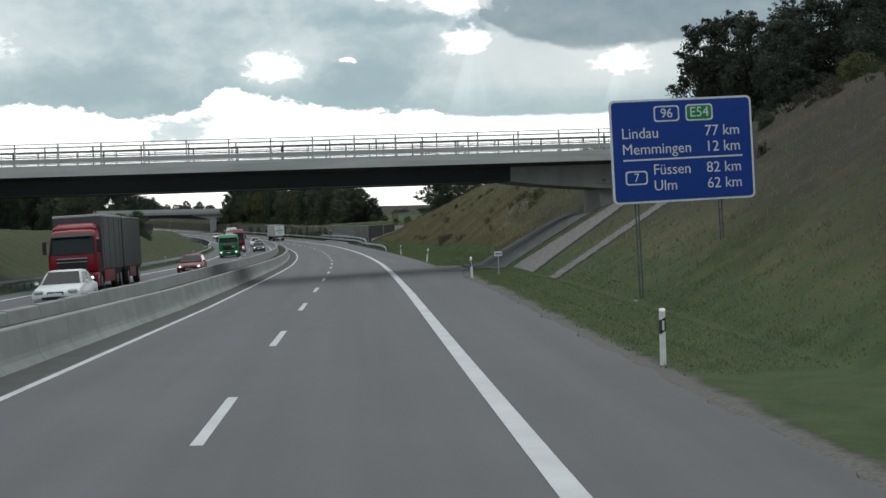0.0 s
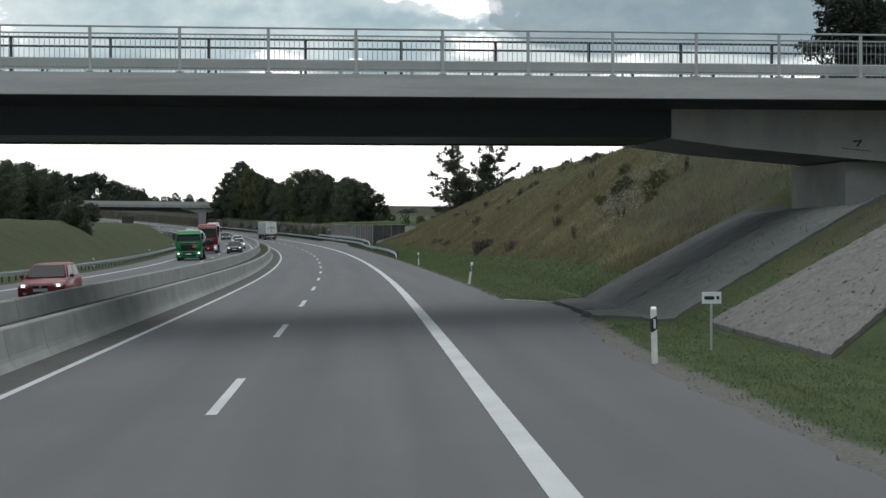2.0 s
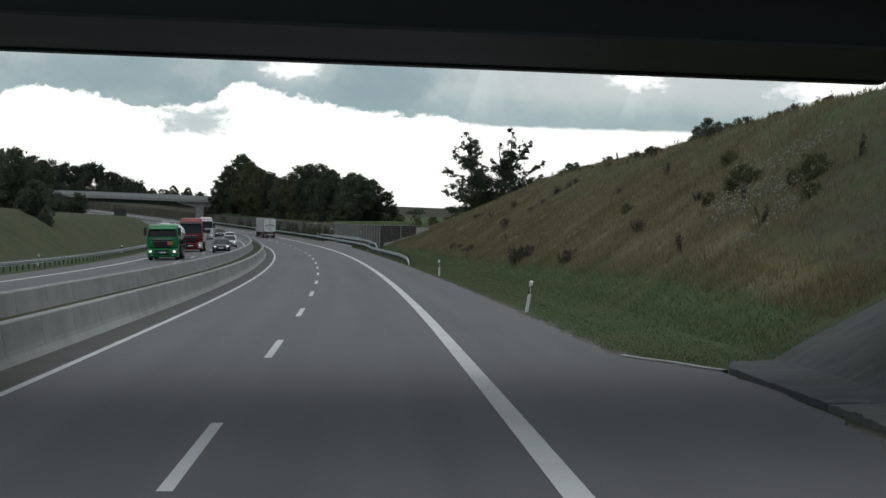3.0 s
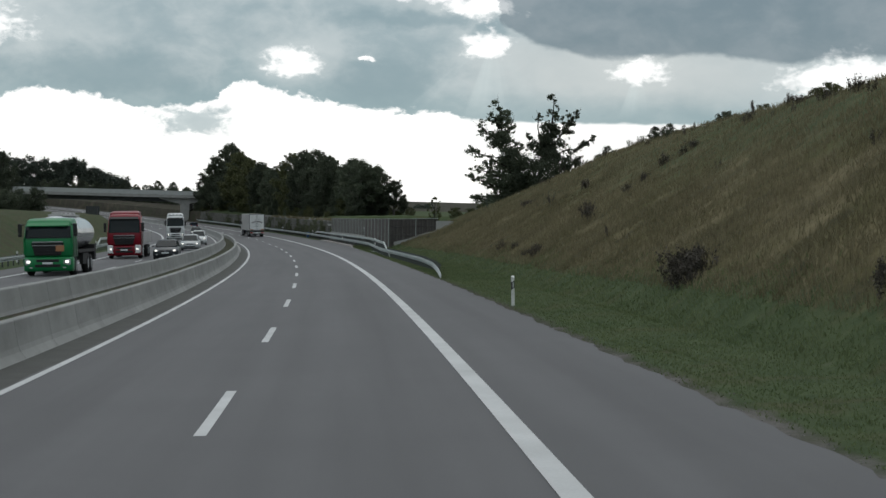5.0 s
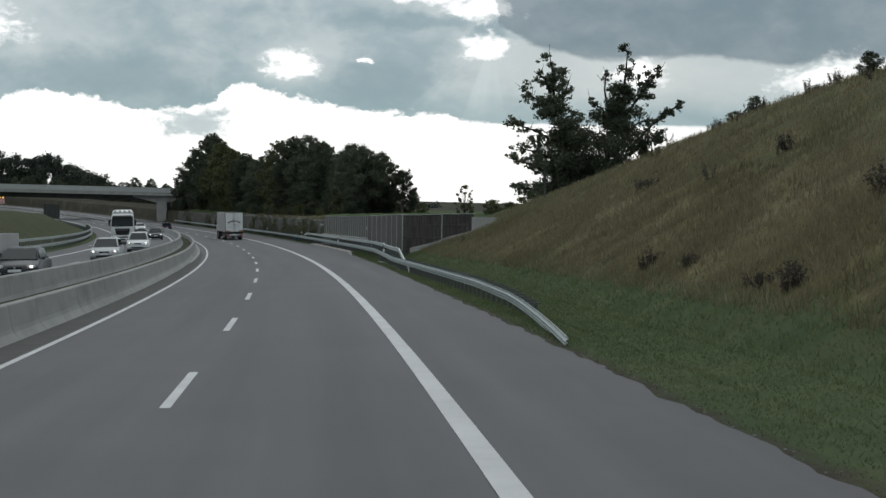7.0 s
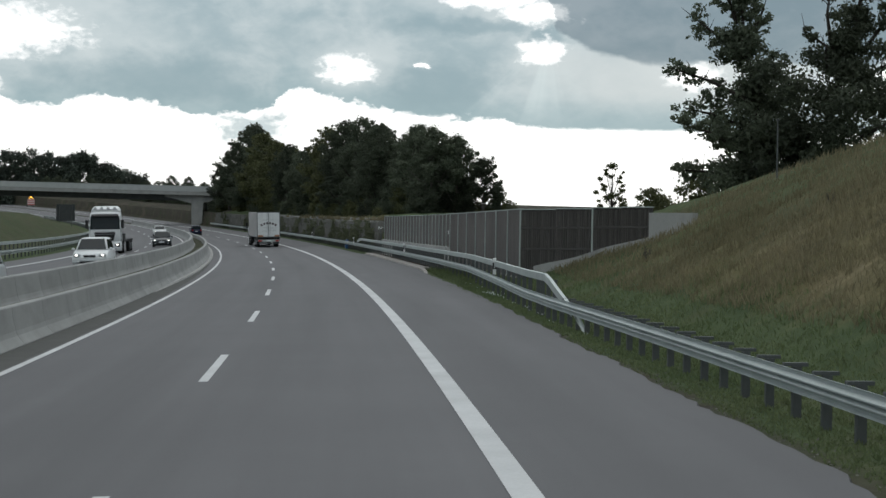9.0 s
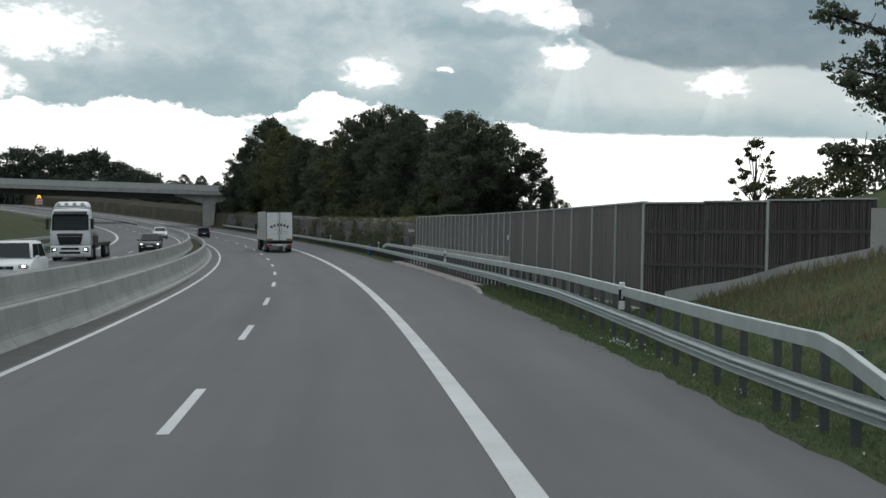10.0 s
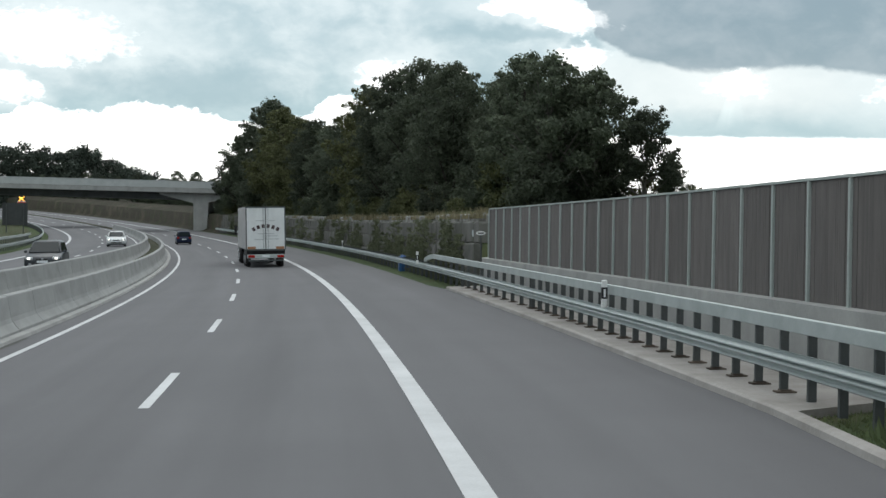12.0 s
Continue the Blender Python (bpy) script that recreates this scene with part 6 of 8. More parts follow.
def old_oak(label, seed, s, u, cores, limbs):
    """An old tree: an ivied trunk and long ragged limbs. Heights are over the carriageway: cores (x, height, radius),
    limbs (root x, root height, tip x, tip height, radius of the sprays at root and tip, leafy part)."""
    rng = np.random.default_rng(seed)
    g = float(hump(s, u)) - 0.4
    top = thing("oak_tree", label, "tree", group="trees along the motorway")
    bm = bmesh.new()
    x0 = cores[0][0]
    pts = [Vector((x0, 0, -0.8))] + [Vector((x, rng.normal() * 0.3, h - g)) for x, h, r in cores]
    for i in range(len(pts) - 1):
        rod(bm, pts[i], pts[i + 1], 0.34 - 0.06 * i, 8, 0.34 - 0.06 * (i + 1))
    lumps = []
    for x, h, r in cores:
        for k in range(12):
            d = rng.normal(size=3) * [0.6, 0.55, 0.5] * r
            lumps.append((x + d[0], d[1], h - g + d[2], r * rng.uniform(0.45, 0.7)))
    for xr, hr, xt, ht, ra, rb, leafy in limbs:
        back = rng.normal() * 1.3
        root, tip = Vector((xr, 0, hr - g)), Vector((xt, back, ht - g))
        bend = root.lerp(tip, 0.5) + Vector((rng.normal() * 0.25, rng.normal() * 0.25, 0.25))
        path = [root, root.lerp(bend, 0.6), bend, bend.lerp(tip, 0.55), tip]
        n = 4
        for i in range(n):
            rod(bm, path[i], path[i + 1], 0.13 - 0.025 * i, 6, 0.13 - 0.025 * (i + 1))
        length = (tip - root).length
        for k in range(int(length * 3.2) + 2):
            f = rng.uniform(1 - leafy, 1.0)
            j = min(int(f * n), n - 1)
            c = path[j].lerp(path[j + 1], f * n - j)
            r = (ra + (rb - ra) * f) * rng.uniform(0.55, 1.1)
            c = c + Vector(rng.normal(size=3)) * r * 0.75
            lumps.append((c.x, c.y, c.z, r * 0.8))
            if rng.random() < 0.7:
                e = c + Vector(rng.normal(size=3)).normalized() * r * 1.3
                lumps.append((e.x, e.y, e.z, r * 0.35))
        # bare twigs
        for k in range(3):
            c = path[2].lerp(path[4], rng.random())
            rod(bm, c, c + Vector((rng.normal() * 0.4, rng.normal() * 0.4, rng.uniform(0.3, 1.0))), 0.03, 4, 0.012)
    part("trunk", bm, BARK, top, "dark bark and bare broken limbs")
    quads("crown", crown_quads(rng, lumps, 32000, 0.11), LEAF, top)
    return plant(top, s, u, 0.4, 1.0, -3)


old_oak("old oak with a ragged open crown on the bank", 41, 316.8, 25.6,
        ((1.3, 5.5, 1.9), (1.7, 8.0, 2.0), (1.5, 10.4, 1.6), (0.7, 12.8, 1.1)),
        ((0.7, 12.5, 0.05, 17.0, 0.8, 0.5, 1.0), (0.8, 12.0, -2.1, 14.4, 0.6, 0.55, 0.9), (0.8, 13.0, 2.1, 15.3, 0.6, 0.5, 0.9), (0.3, 14.0, -1.2, 15.8, 0.5, 0.45, 1.0), (0.3, 14.0, 1.2, 16.3, 0.5, 0.4, 1.0),
         (1.2, 9.5, -3.5, 11.5, 0.6, 0.55, 0.85), (1.4, 10.0, 2.7, 12.5, 0.7, 0.5, 0.9), (1.0, 8.0, -2.6, 9.2, 0.8, 0.6, 1.0), (1.0, 6.5, -3.6, 8.1, 0.6, 0.5, 0.8), (0.9, 5.0, -2.5, 5.7, 0.7, 0.5, 0.8)))
old_oak("old oak with bare broken limbs on the bank", 43, 313.4, 31.6,
        ((-1.4, 7.0, 2.1), (-1.1, 9.6, 2.1), (-0.5, 12.0, 1.5), (0.1, 13.8, 0.9)),
        ((0.0, 13.5, 0.15, 17.4, 0.7, 0.5, 1.0), (0.3, 12.0, 3.3, 16.2, 0.6, 0.42, 0.75), (1.9, 14.4, 3.0, 14.9, 0.45, 0.3, 0.9), (-1.2, 12.0, -1.5, 15.8, 0.4, 0.2, 0.3), (-1.5, 11.0, -3.0, 13.2, 0.5, 0.25, 0.4),
         (0.6, 9.0, 5.0, 13.1, 0.5, 0.4, 0.7), (0.6, 8.5, 3.6, 10.2, 0.6, 0.45, 0.8), (0.4, 10.5, 2.2, 11.6, 0.4, 0.25, 0.5), (0.4, 7.5, 2.4, 8.4, 0.7, 0.5, 1.0)))
plant(WOODS[1], 320, 35.5, 0.5, 0.5, 130)
plant(SHRUB[0], 322, 29, 0.4, 1.1, 30)
for s, u, sc in ((315, 28, 1.0), (318, 27, 0.8), (312, 30, 0.9)):
    plant(SHRUB[0], s, u, 0.4, sc, 50 * s)
plant(SHRUB[1], 326, 26.5, 0.4, 1.0, 90)
BIRCH = tree("birch_tree", "slender loose-leaved young tree behind the noise barrier", 51, 4.6, 1.15, LEAF_B, 1500, 0.08, low=0.25, lumps_n=34, lump=(0.08, 0.2), core=0, twigs=26, narrow=1.25)
plant(BIRCH, 309.1, 17.3, 0.6, 0.92, 0)
for s, u, sc in ((313, 20.2, 0.5), (338, 27, 0.6), (330, 25, 0.7), (344, 32, 0.6)):
    plant(SHRUB[1], s, u, 0.3, sc, 40 * u)


# distant woods on the skyline: two long stands, not to be counted
def far_woods():
    rng = np.random.default_rng(77)
    tall = lambda x: float(np.interp(x, [-236, -181, -145, -135, -127, -121, -115, -108, -102, -96, -90, -85], [27, 27.5, 28.3, 26.7, 30, 27, 29.2, 26, 25, 21.5, 18.5, 13]))
    for label, zb, spots in (("distant dark wood beyond the far bridge", 6.0, [(x, 765 + 8 * j + rng.uniform(0, 6), (tall(x) - 5.8 - 2 * j) * rng.uniform(0.93, 1.04)) for j in range(2) for x in np.arange(-240, -84, 4.0)]),
                             ("distant low trees behind the far bridge", 3.0, [(x, 640 + rng.uniform(0, 40), 6.0 if not -68 < x < -52 else 11.5) for x in np.arange(-230, 30, 5.0)])):
        spots = [q for q in spots if zb > 5 or np.hypot(RX - q[0], RY - q[1]).min() > 27]
        top = thing("distant_wood", label, "woodland", kind="stuff")
        lumps, bm = [], bmesh.new()
        for x, y, hgt in spots:
            for k in range(14):
                a = rng.uniform(0, 6.28)
                rr = rng.uniform(0, 3.6)
                z = rng.uniform(0.05, 0.9) * hgt
                lumps.append((x + rr * math.cos(a), y + rr * math.sin(a), zb + z, (3.0 if hgt > 12.5 else 2.2) * (1.15 - 0.5 * z / hgt)))
            rod(bm, (x, y, zb - 4), (x, y, zb + hgt * 0.7), 0.25, 5, 0.08)
        part("trunks", bm, BARK, top)
        quads("crowns", crown_quads(rng, lumps, (4200 if zb > 5 else 2200) * len(spots), 0.36 if zb > 5 else 0.34), LEAF_FAR, top)


far_woods()


# ---- grass and weeds ----
def blades(name, label, n, material, area, length, rng, cond=None, spread=0.35, wide=1.0):
    s = rng.uniform(area[0], area[1], n)
    u = rng.uniform(area[2], area[3], n)
    if cond is not None:
        k = cond(s, u, rng)
        s, u = s[k], u[k]
    n = len(s)
    p = ground_place(s, u)
    ln = length[0] + (length[1] - length[0]) * rng.random(n) ** 1.5
    a = rng.uniform(0, 2 * np.pi, n)
    wide = np.stack([np.cos(a), np.sin(a), 0 * a], 1) * (0.012 + 0.02 * rng.random((n, 1))) * wide
    lean = np.stack([rng.normal(0, spread, n), rng.normal(0, spread, n), np.ones(n)], 1) * ln[:, None]
    p[:, 2] -= 0.04
    mid = p + lean * 0.55 + wide * 1.2
    q = np.stack([p - wide, p + wide, mid + lean * 0.1, p + lean], 1)
    return tagged(quads(name, q, material), label, "grass", kind="stuff")


def grass():
    rng = np.random.default_rng(5)
    clump = lambda f: (lambda s, u, r: (np.sin(s * 0.7 + 2 * np.sin(u * 0.5)) * np.sin(u * 0.9 + s * 0.21) + f > r.uniform(-0.6, 1.0, len(s))))
    blades("dry_grass", "tall dry straw-coloured grass on the cutting slope", 330000, GRASS_DRY, (111, 296, 12.0, 30), (0.14, 0.42), rng, lambda s, u, r: clump(0.7)(s, u, r) & (r.random(len(s)) < lerp(u, [16, 24], [1, 0.35]) * np.maximum(lerp(s, [120, 155], [0.4, 1]), lerp(u, [13, 15], [1, 0]))), spread=0.28, wide=0.6)
    blades("green_grass", "green grass patches on the cutting slope", 80000, GRASS_GREEN, (112, 300, 10.6, 14.5), (0.05, 0.2), rng, lambda s, u, r: u < 12.6 + np.sin(s * 0.31) * 0.5 + r.normal(0, 0.5, len(s)), wide=0.7)
    blades("verge_grass", "short green verge grass beside the hard shoulder", 190000, GRASS_GREEN, (30, 300, 7.7, 11.3), (0.045, 0.1), rng, lambda s, u, r: (u > lerp(s, [0, 75, 83, 90, 97, 98, 104, 110, 112, 114, 200, 240], [7.5, 7.75, 7.95, 8.3, 8.7, 9.2, 9.2, 8.7, 7.75, 7.6, 7.6, 7.45]) + 0.25 * np.abs(r.normal(0, 1, len(s))) + 0.15 * np.sin(s * 1.3 + 2 * np.sin(s * 0.41))) & ~((s > 95) & (s < 109.8) & (u > 8.8)), wide=0.6)
    blades("bank_grass", "green and dry grass on the bank before the bridge", 80000, GRASS_GREEN, (30, 112, 10.4, 15), (0.03, 0.11), rng, lambda s, u, r: clump(0.45)(s * 0.5, u * 0.8, r) & (r.random(len(s)) < lerp(u, [11, 14.5], [0.9, 0.2])) & ~((s > 81) & (s < 92) & (u > 10.6) & (u < 17.7)) & ~((s > 96) & (s < 111.2)), wide=0.6)
    blades("bank_straw", "dry stalks on the bank before the bridge", 9000, GRASS_DRY, (30, 100, 11.5, 26), (0.08, 0.3), rng, lambda s, u, r: ~((s > 81) & (s < 92) & (u > 10.6) & (u < 17.7)), wide=0.6)
    blades("rail_grass", "green grass and weeds under the guard rail", 90000, GRASS_GREEN, (195, 326, 7.7, 11.0), (0.04, 0.12), rng, lambda s, u, r: (u > lerp(s, [190, 265, 284, 296, 310, 326], [7.6, 7.85, 8.15, 8.35, 8.65, 9.1])) & (r.random(len(s)) < lerp(s, [195, 250], [0.0, 1.0])), wide=0.8)
    blades("rail_weeds", "taller dark green weeds behind the guard rail", 26000, GRASS_GREEN, (262, 324, 9.25, 10.7), (0.1, 0.34), rng, clump(0.5), wide=1.0)
    blades("median_grass", "green grass between the concrete walls", 26000, GRASS_GREEN, (60, 480, -6.4, -5.45), (0.05, 0.25), rng, clump(0.3), wide=0.9)


grass()


def weed(seed, height, width, label, n=22, heads_n=420):
    """A dark dried weed: upright stalks with thin seed heads."""
    rng = np.random.default_rng(seed)
    top = thing("dry_weed_bush", label, "weed", group="dried weeds on the cutting slope")
    bm = bmesh.new()
    heads = []
    for k in range(n):
        a, r = rng.uniform(0, 6.28), abs(rng.normal(0, 0.5)) * width
        b = Vector((r * math.cos(a), r * math.sin(a), -0.1))
        t = b + Vector((rng.normal(0, 0.16), rng.normal(0, 0.16), height * rng.uniform(0.35, 1.0)))
        rod(bm, b, t, 0.012, 4, 0.006)
        for f in (0.3, 0.45, 0.6, 0.75, 0.88, 1.0):
            p = b.lerp(t, f)
            heads.append((p.x, p.y, p.z, 0.05 + 0.06 * rng.random()))
    tagged(part("stem", bm, WEED, top), "thin dry stalks", kind="stuff")
    quads("foliage", crown_quads(rng, heads, heads_n * 3, 0.032, 1.5), WEED, top)
    return top


WEEDS = [weed(61, 0.8, 0.5, "dark brown dried weed bush on the slope"), weed(62, 0.55, 0.9, "low spreading dark brown weed patch", 30, 520),
         weed(63, 1.2, 0.06, "single tall dark dried weed stalk", 3, 90)]


def weeds():
    rng = random.Random(6)
    for s, u in ((213.2, 12.9), (214.1, 13.2), (215.4, 13.0), (157, 12.6), (159, 13.0), (216.9, 18.7), (217.8, 19.9), (218.3, 21.1), (217.8, 22.1), (218.2, 22.9), (215, 16.2), (217, 16.5), (236, 19.8), (251, 18.3), (228.5, 13.0), (224.4, 13.3), (147.6, 14.4), (143.9, 16.2)):
        plant(WEEDS[rng.randrange(2)], s, u, 0.05, rng.uniform(0.6, 1.1), rng.uniform(0, 360))
    for s, u, sc in ((174.7, 12.3, 1.05), (175.4, 12.7, 1.4), (176.2, 12.5, 1.3), (176.9, 12.9, 1.5), (177.4, 13.3, 1.2)):
        plant(WEEDS[1], s, u, 0.05, sc, rng.uniform(0, 360))
    for i in range(22):
        plant(WEEDS[2], rng.uniform(125, 285), rng.uniform(13, 27), 0.05, rng.uniform(0.5, 1.1), rng.uniform(0, 360))
    for s, u, sc in ((139, 16.6, 0.3), (140.5, 17.2, 0.26), (137.5, 16.9, 0.22), (141, 16, 0.2), (129.7, 16.9, 0.3), (130.8, 16.6, 0.24), (143, 17.6, 0.2), (127, 16.0, 0.2), (160, 16.1, 0.2), (149, 18.7, 0.24)):
        plant(SHRUB[1], s, u, 0.3, sc, rng.uniform(0, 360))
    # dried stalks along the crest
    for i in range(60):
        plant(WEEDS[rng.randrange(3)], rng.uniform(135, 290), rng.uniform(24.5, 28.5), 0.05, rng.uniform(0.5, 1.2), rng.uniform(0, 360))
    # scrub along the crest
    for i in range(26):
        s = rng.uniform(125, 285)
        plant(SHRUB[rng.randrange(2)], s, rng.uniform(26.5, 31), 0.4, rng.uniform(0.15, 0.34), rng.uniform(0, 360))
    for s, u, sc in ((196, 28.2, 0.42), (192, 28.0, 0.5), (188, 28.4, 0.4), (183, 28.2, 0.46), (178, 28.4, 0.36), (174, 28.0, 0.42), (170, 28.6, 0.3), (164, 27.6, 0.34), (161, 27.8, 0.28)):
        plant(SHRUB[rng.randrange(2)], s, u, 0.5, sc, rng.uniform(0, 360))
    # scrub under the trees at the top of the bank before the bridge
    for s, u, sc in ((74, 25.2, 0.42), (76.5, 25.6, 0.36), (71, 25.0, 0.2), (68.6, 24.6, 0.16), (79, 25.4, 0.22), (73, 22.6, 0.14)):
        plant(SHRUB[1], s, u, 0.3, sc, rng.uniform(0, 360))
    for i in range(16):
        plant(WEEDS[rng.randrange(2)], rng.uniform(64, 80), rng.uniform(22.5, 25.5), 0.05, rng.uniform(0.5, 1.0), rng.uniform(0, 360))
    # low scrub on the bank beside the end of the bridge
    for s, u, sc in ((86.5, 19.8, 0.24), (84.6, 20.6, 0.3), (82.2, 20.9, 0.26), (88.0, 20.9, 0.3), (79.6, 20.6, 0.2), (90.0, 22.0, 0.32), (85.2, 18.9, 0.16), (81.0, 19.4, 0.18), (77.0, 21.6, 0.24)):
        plant(SHRUB[rng.randrange(2)], s, u, 0.3, sc, rng.uniform(0, 360))
    for s, u in ((56, 21.5), (60, 22.3), (53, 20.6), (66, 18.6), (72, 16.2), (63, 23.0)):
        plant(WEEDS[rng.randrange(2)], s, u, 0.05, rng.uniform(0.6, 1.0), rng.uniform(0, 360))


weeds()

# pale seed heads among the bushes on the slope
def seed_heads():
    rng = np.random.default_rng(15)
    n = 900
    c = np.r_[np.stack([rng.normal(139, 3.2, 9), rng.normal(16.9, 0.8, 9)], 1), np.stack([rng.normal(132, 3.5, 8), rng.normal(15.5, 0.7, 8)], 1)][rng.integers(0, 17, n)]
    s, u = c[:, 0] + rng.normal(0, 0.75, n), c[:, 1] + rng.normal(0, 0.28, n)
    p = ground_place(s, u)
    lumps = [(x, y, z + h, 0.03) for (x, y, z), h in zip(p, rng.uniform(0.15, 0.6, n))]
    tagged(quads("seed_heads", crown_quads(rng, lumps, n * 3, 0.036), mat("pale_fluff", (0.36, 0.35, 0.31), (0.24, 0.235, 0.2), rough=0.9, bump=0, trans=0.3), None), "pale fluffy seed heads among the slope's weeds", "seed heads", kind="stuff")


seed_heads()


# ---- climbers on the stone wall, and stones along the pavement's edge ----
def climbers():
    rng = np.random.default_rng(23)
    patches = []
    for k in range(230):
        s0, w, h = rng.choice((378, 382, 391, 396, 399, 407, 415, 418, 429, 440, 446, 460, 476, 490, 505, 520, 545)) + rng.normal(0, 2.4), rng.uniform(0.2, 0.8), rng.uniform(0.5, 2.5)
        hang = rng.random() < 0.15
        for j in range(8 + int(22 * w)):
            f = rng.random()
            z = 3.0 - f * h if hang else 0.1 + f * h
            patches.append((s0 + rng.normal(0, w * (1 - 0.45 * f)), 9.8 + 0.2 * z / 3 + rng.normal(0, 0.06), z))
    p = np.array(patches)
    q = at(p[:, 0], p[:, 1], p[:, 2])
    lumps = [(x, y, z, 0.15) for x, y, z in q]
    tagged(quads("climbing_plants", crown_quads(rng, lumps, 120000, 0.045), CLIMBER), "green climbing plants hanging on the stone wall", "climbing plant", kind="stuff")
    # tufts of dry grass along the top of the wall
    n = 5000
    s, u = rng.choice(rng.uniform(373, 490, 34), n) + rng.normal(0, 0.7, n), rng.uniform(10.5, 11.5, n)
    b = at(s, u, np.full(n, 3.0))
    ln = rng.uniform(0.1, 0.6, (n, 1)) * (0.6 + 0.5 * np.sin(s * 0.9)[:, None] ** 2)
    a = rng.uniform(0, 6.28, n)
    wd = np.stack([np.cos(a), np.sin(a), 0 * a], 1) * 0.02
    tip = b + np.stack([rng.normal(0, 0.3, n), rng.normal(0, 0.3, n), np.ones(n)], 1) * ln
    tagged(quads("wall_grass", np.stack([b - wd, b + wd, (b + tip) / 2 + wd, tip], 1), GRASS_DRY), "dry yellow-green grass along the wall's top", "grass", kind="stuff")


climbers()


def edge_stones():
    rng = np.random.default_rng(29)
    n = 1500
    s = rng.uniform(46, 300, n)
    u = np.array([EDGE_U(float(v)) for v in s]) + 0.12 + np.abs(rng.normal(0, 0.22, n))
    p = ground_place(s, u)
    r = rng.uniform(0.01, 0.03, n)
    oct_ = np.array([(1, 0, 0), (0, 1, 0), (-1, 0, 0), (0, -1, 0), (0, 0, 0.7), (0, 0, -0.5)])
    tri = np.array([(0, 1, 4), (1, 2, 4), (2, 3, 4), (3, 0, 4), (1, 0, 5), (2, 1, 5), (3, 2, 5), (0, 3, 5)])
    v = (oct_[None] + rng.normal(0, 0.18, (n, 6, 3))) * r[:, None, None] + p[:, None, :]
    f = (tri[None] + 6 * np.arange(n)[:, None, None]).reshape(-1, 3)
    tagged(from_data("edge_gravel", v.reshape(-1, 3), [tuple(int(i) for i in row) for row in f], GRIT), "loose pale gravel along the pavement's edge", "gravel", kind="stuff")
    # small white flowers among the weeds under the rail
    n = 90
    s = np.r_[rng.normal(289, 0.9, n // 2), rng.uniform(270, 300, n - n // 2)]
    u = np.array([EDGE_U(float(v)) for v in s]) + 0.25 + np.abs(rng.normal(0, 0.25, n))
    p = ground_place(s, u)
    lumps = [(x, y, z + h, 0.01) for (x, y, z), h in zip(p, rng.uniform(0.08, 0.2, n))]
    tagged(quads("white_flowers", crown_quads(rng, lumps, n * 2, 0.022), SIGN_WHITE), "tiny white flowers in the grass under the guard rail", "flowers", kind="stuff")


edge_stones()


# thin mast on the bank behind the noise barrier
def mast():
    top = thing("mast", "thin grey metal mast on the grassy bank", "mast", Matrix.Translation(Vector(ground_place(np.array([291.9]), np.array([20.6]))[0])))
    part("pole", rod(bmesh.new(), (0, 0, -0.3), (0, 0, 2.4), 0.04, 10, 0.025), GALV_DULL, top)
    part("cap", boxes(((0, 0, 2.43), (0.12, 0.12, 0.08)), bevel=0.01), GALV_DULL, top)


mast()


# ---- vehicles ----
def loft(bm, rings):
    """Skin between closed rings of equal length, capped."""
    vs = [[bm.verts.new(p) for p in r] for r in rings]
    n = len(rings[0])
    bm.faces.new(vs[0][::-1])
    bm.faces.new(vs[-1])
    for a, b in zip(vs, vs[1:]):
        for i in range(n):
            bm.faces.new((a[i], a[(i + 1) % n], b[(i + 1) % n], b[i]))
    bmesh.ops.recalc_face_normals(bm, faces=bm.faces)
    return bm


def soften(bm, r):
    """Round off the sharp edges of a pressed-metal shell."""
    bmesh.ops.bevel(bm, geom=[e for e in bm.edges if len(e.link_faces) == 2 and e.calc_face_angle(0) > 0.3], offset=r, segments=2, affect="EDGES", clamp_overlap=True)


def wheel(parent, x, y, r, w, side):
    bm = bmesh.new()
    res = bmesh.ops.create_cone(bm, cap_ends=True, segments=22, radius1=r, radius2=r, depth=w)
    bmesh.ops.transform(bm, matrix=pose(x, y, r, 0, 90, 0), verts=res["verts"])
    bmesh.ops.bevel(bm, geom=[e for e in bm.edges if len(e.link_faces) == 2 and e.calc_face_angle(0) > 1.0], offset=r * 0.1, segments=2, affect="EDGES")
    t = part("wheel", bm, RUBBER, parent, "black tyre", smooth=True)
    rm = bmesh.new()
    res = bmesh.ops.create_cone(rm, cap_ends=True, segments=18, radius1=r * 0.62, radius2=r * 0.5, depth=0.03)
    bmesh.ops.transform(rm, matrix=pose(x + side * (w / 2 + 0.008), y, r, 0, 90 * side, 0), verts=res["verts"])
    part("rim", rm, RIM, t)
    return t


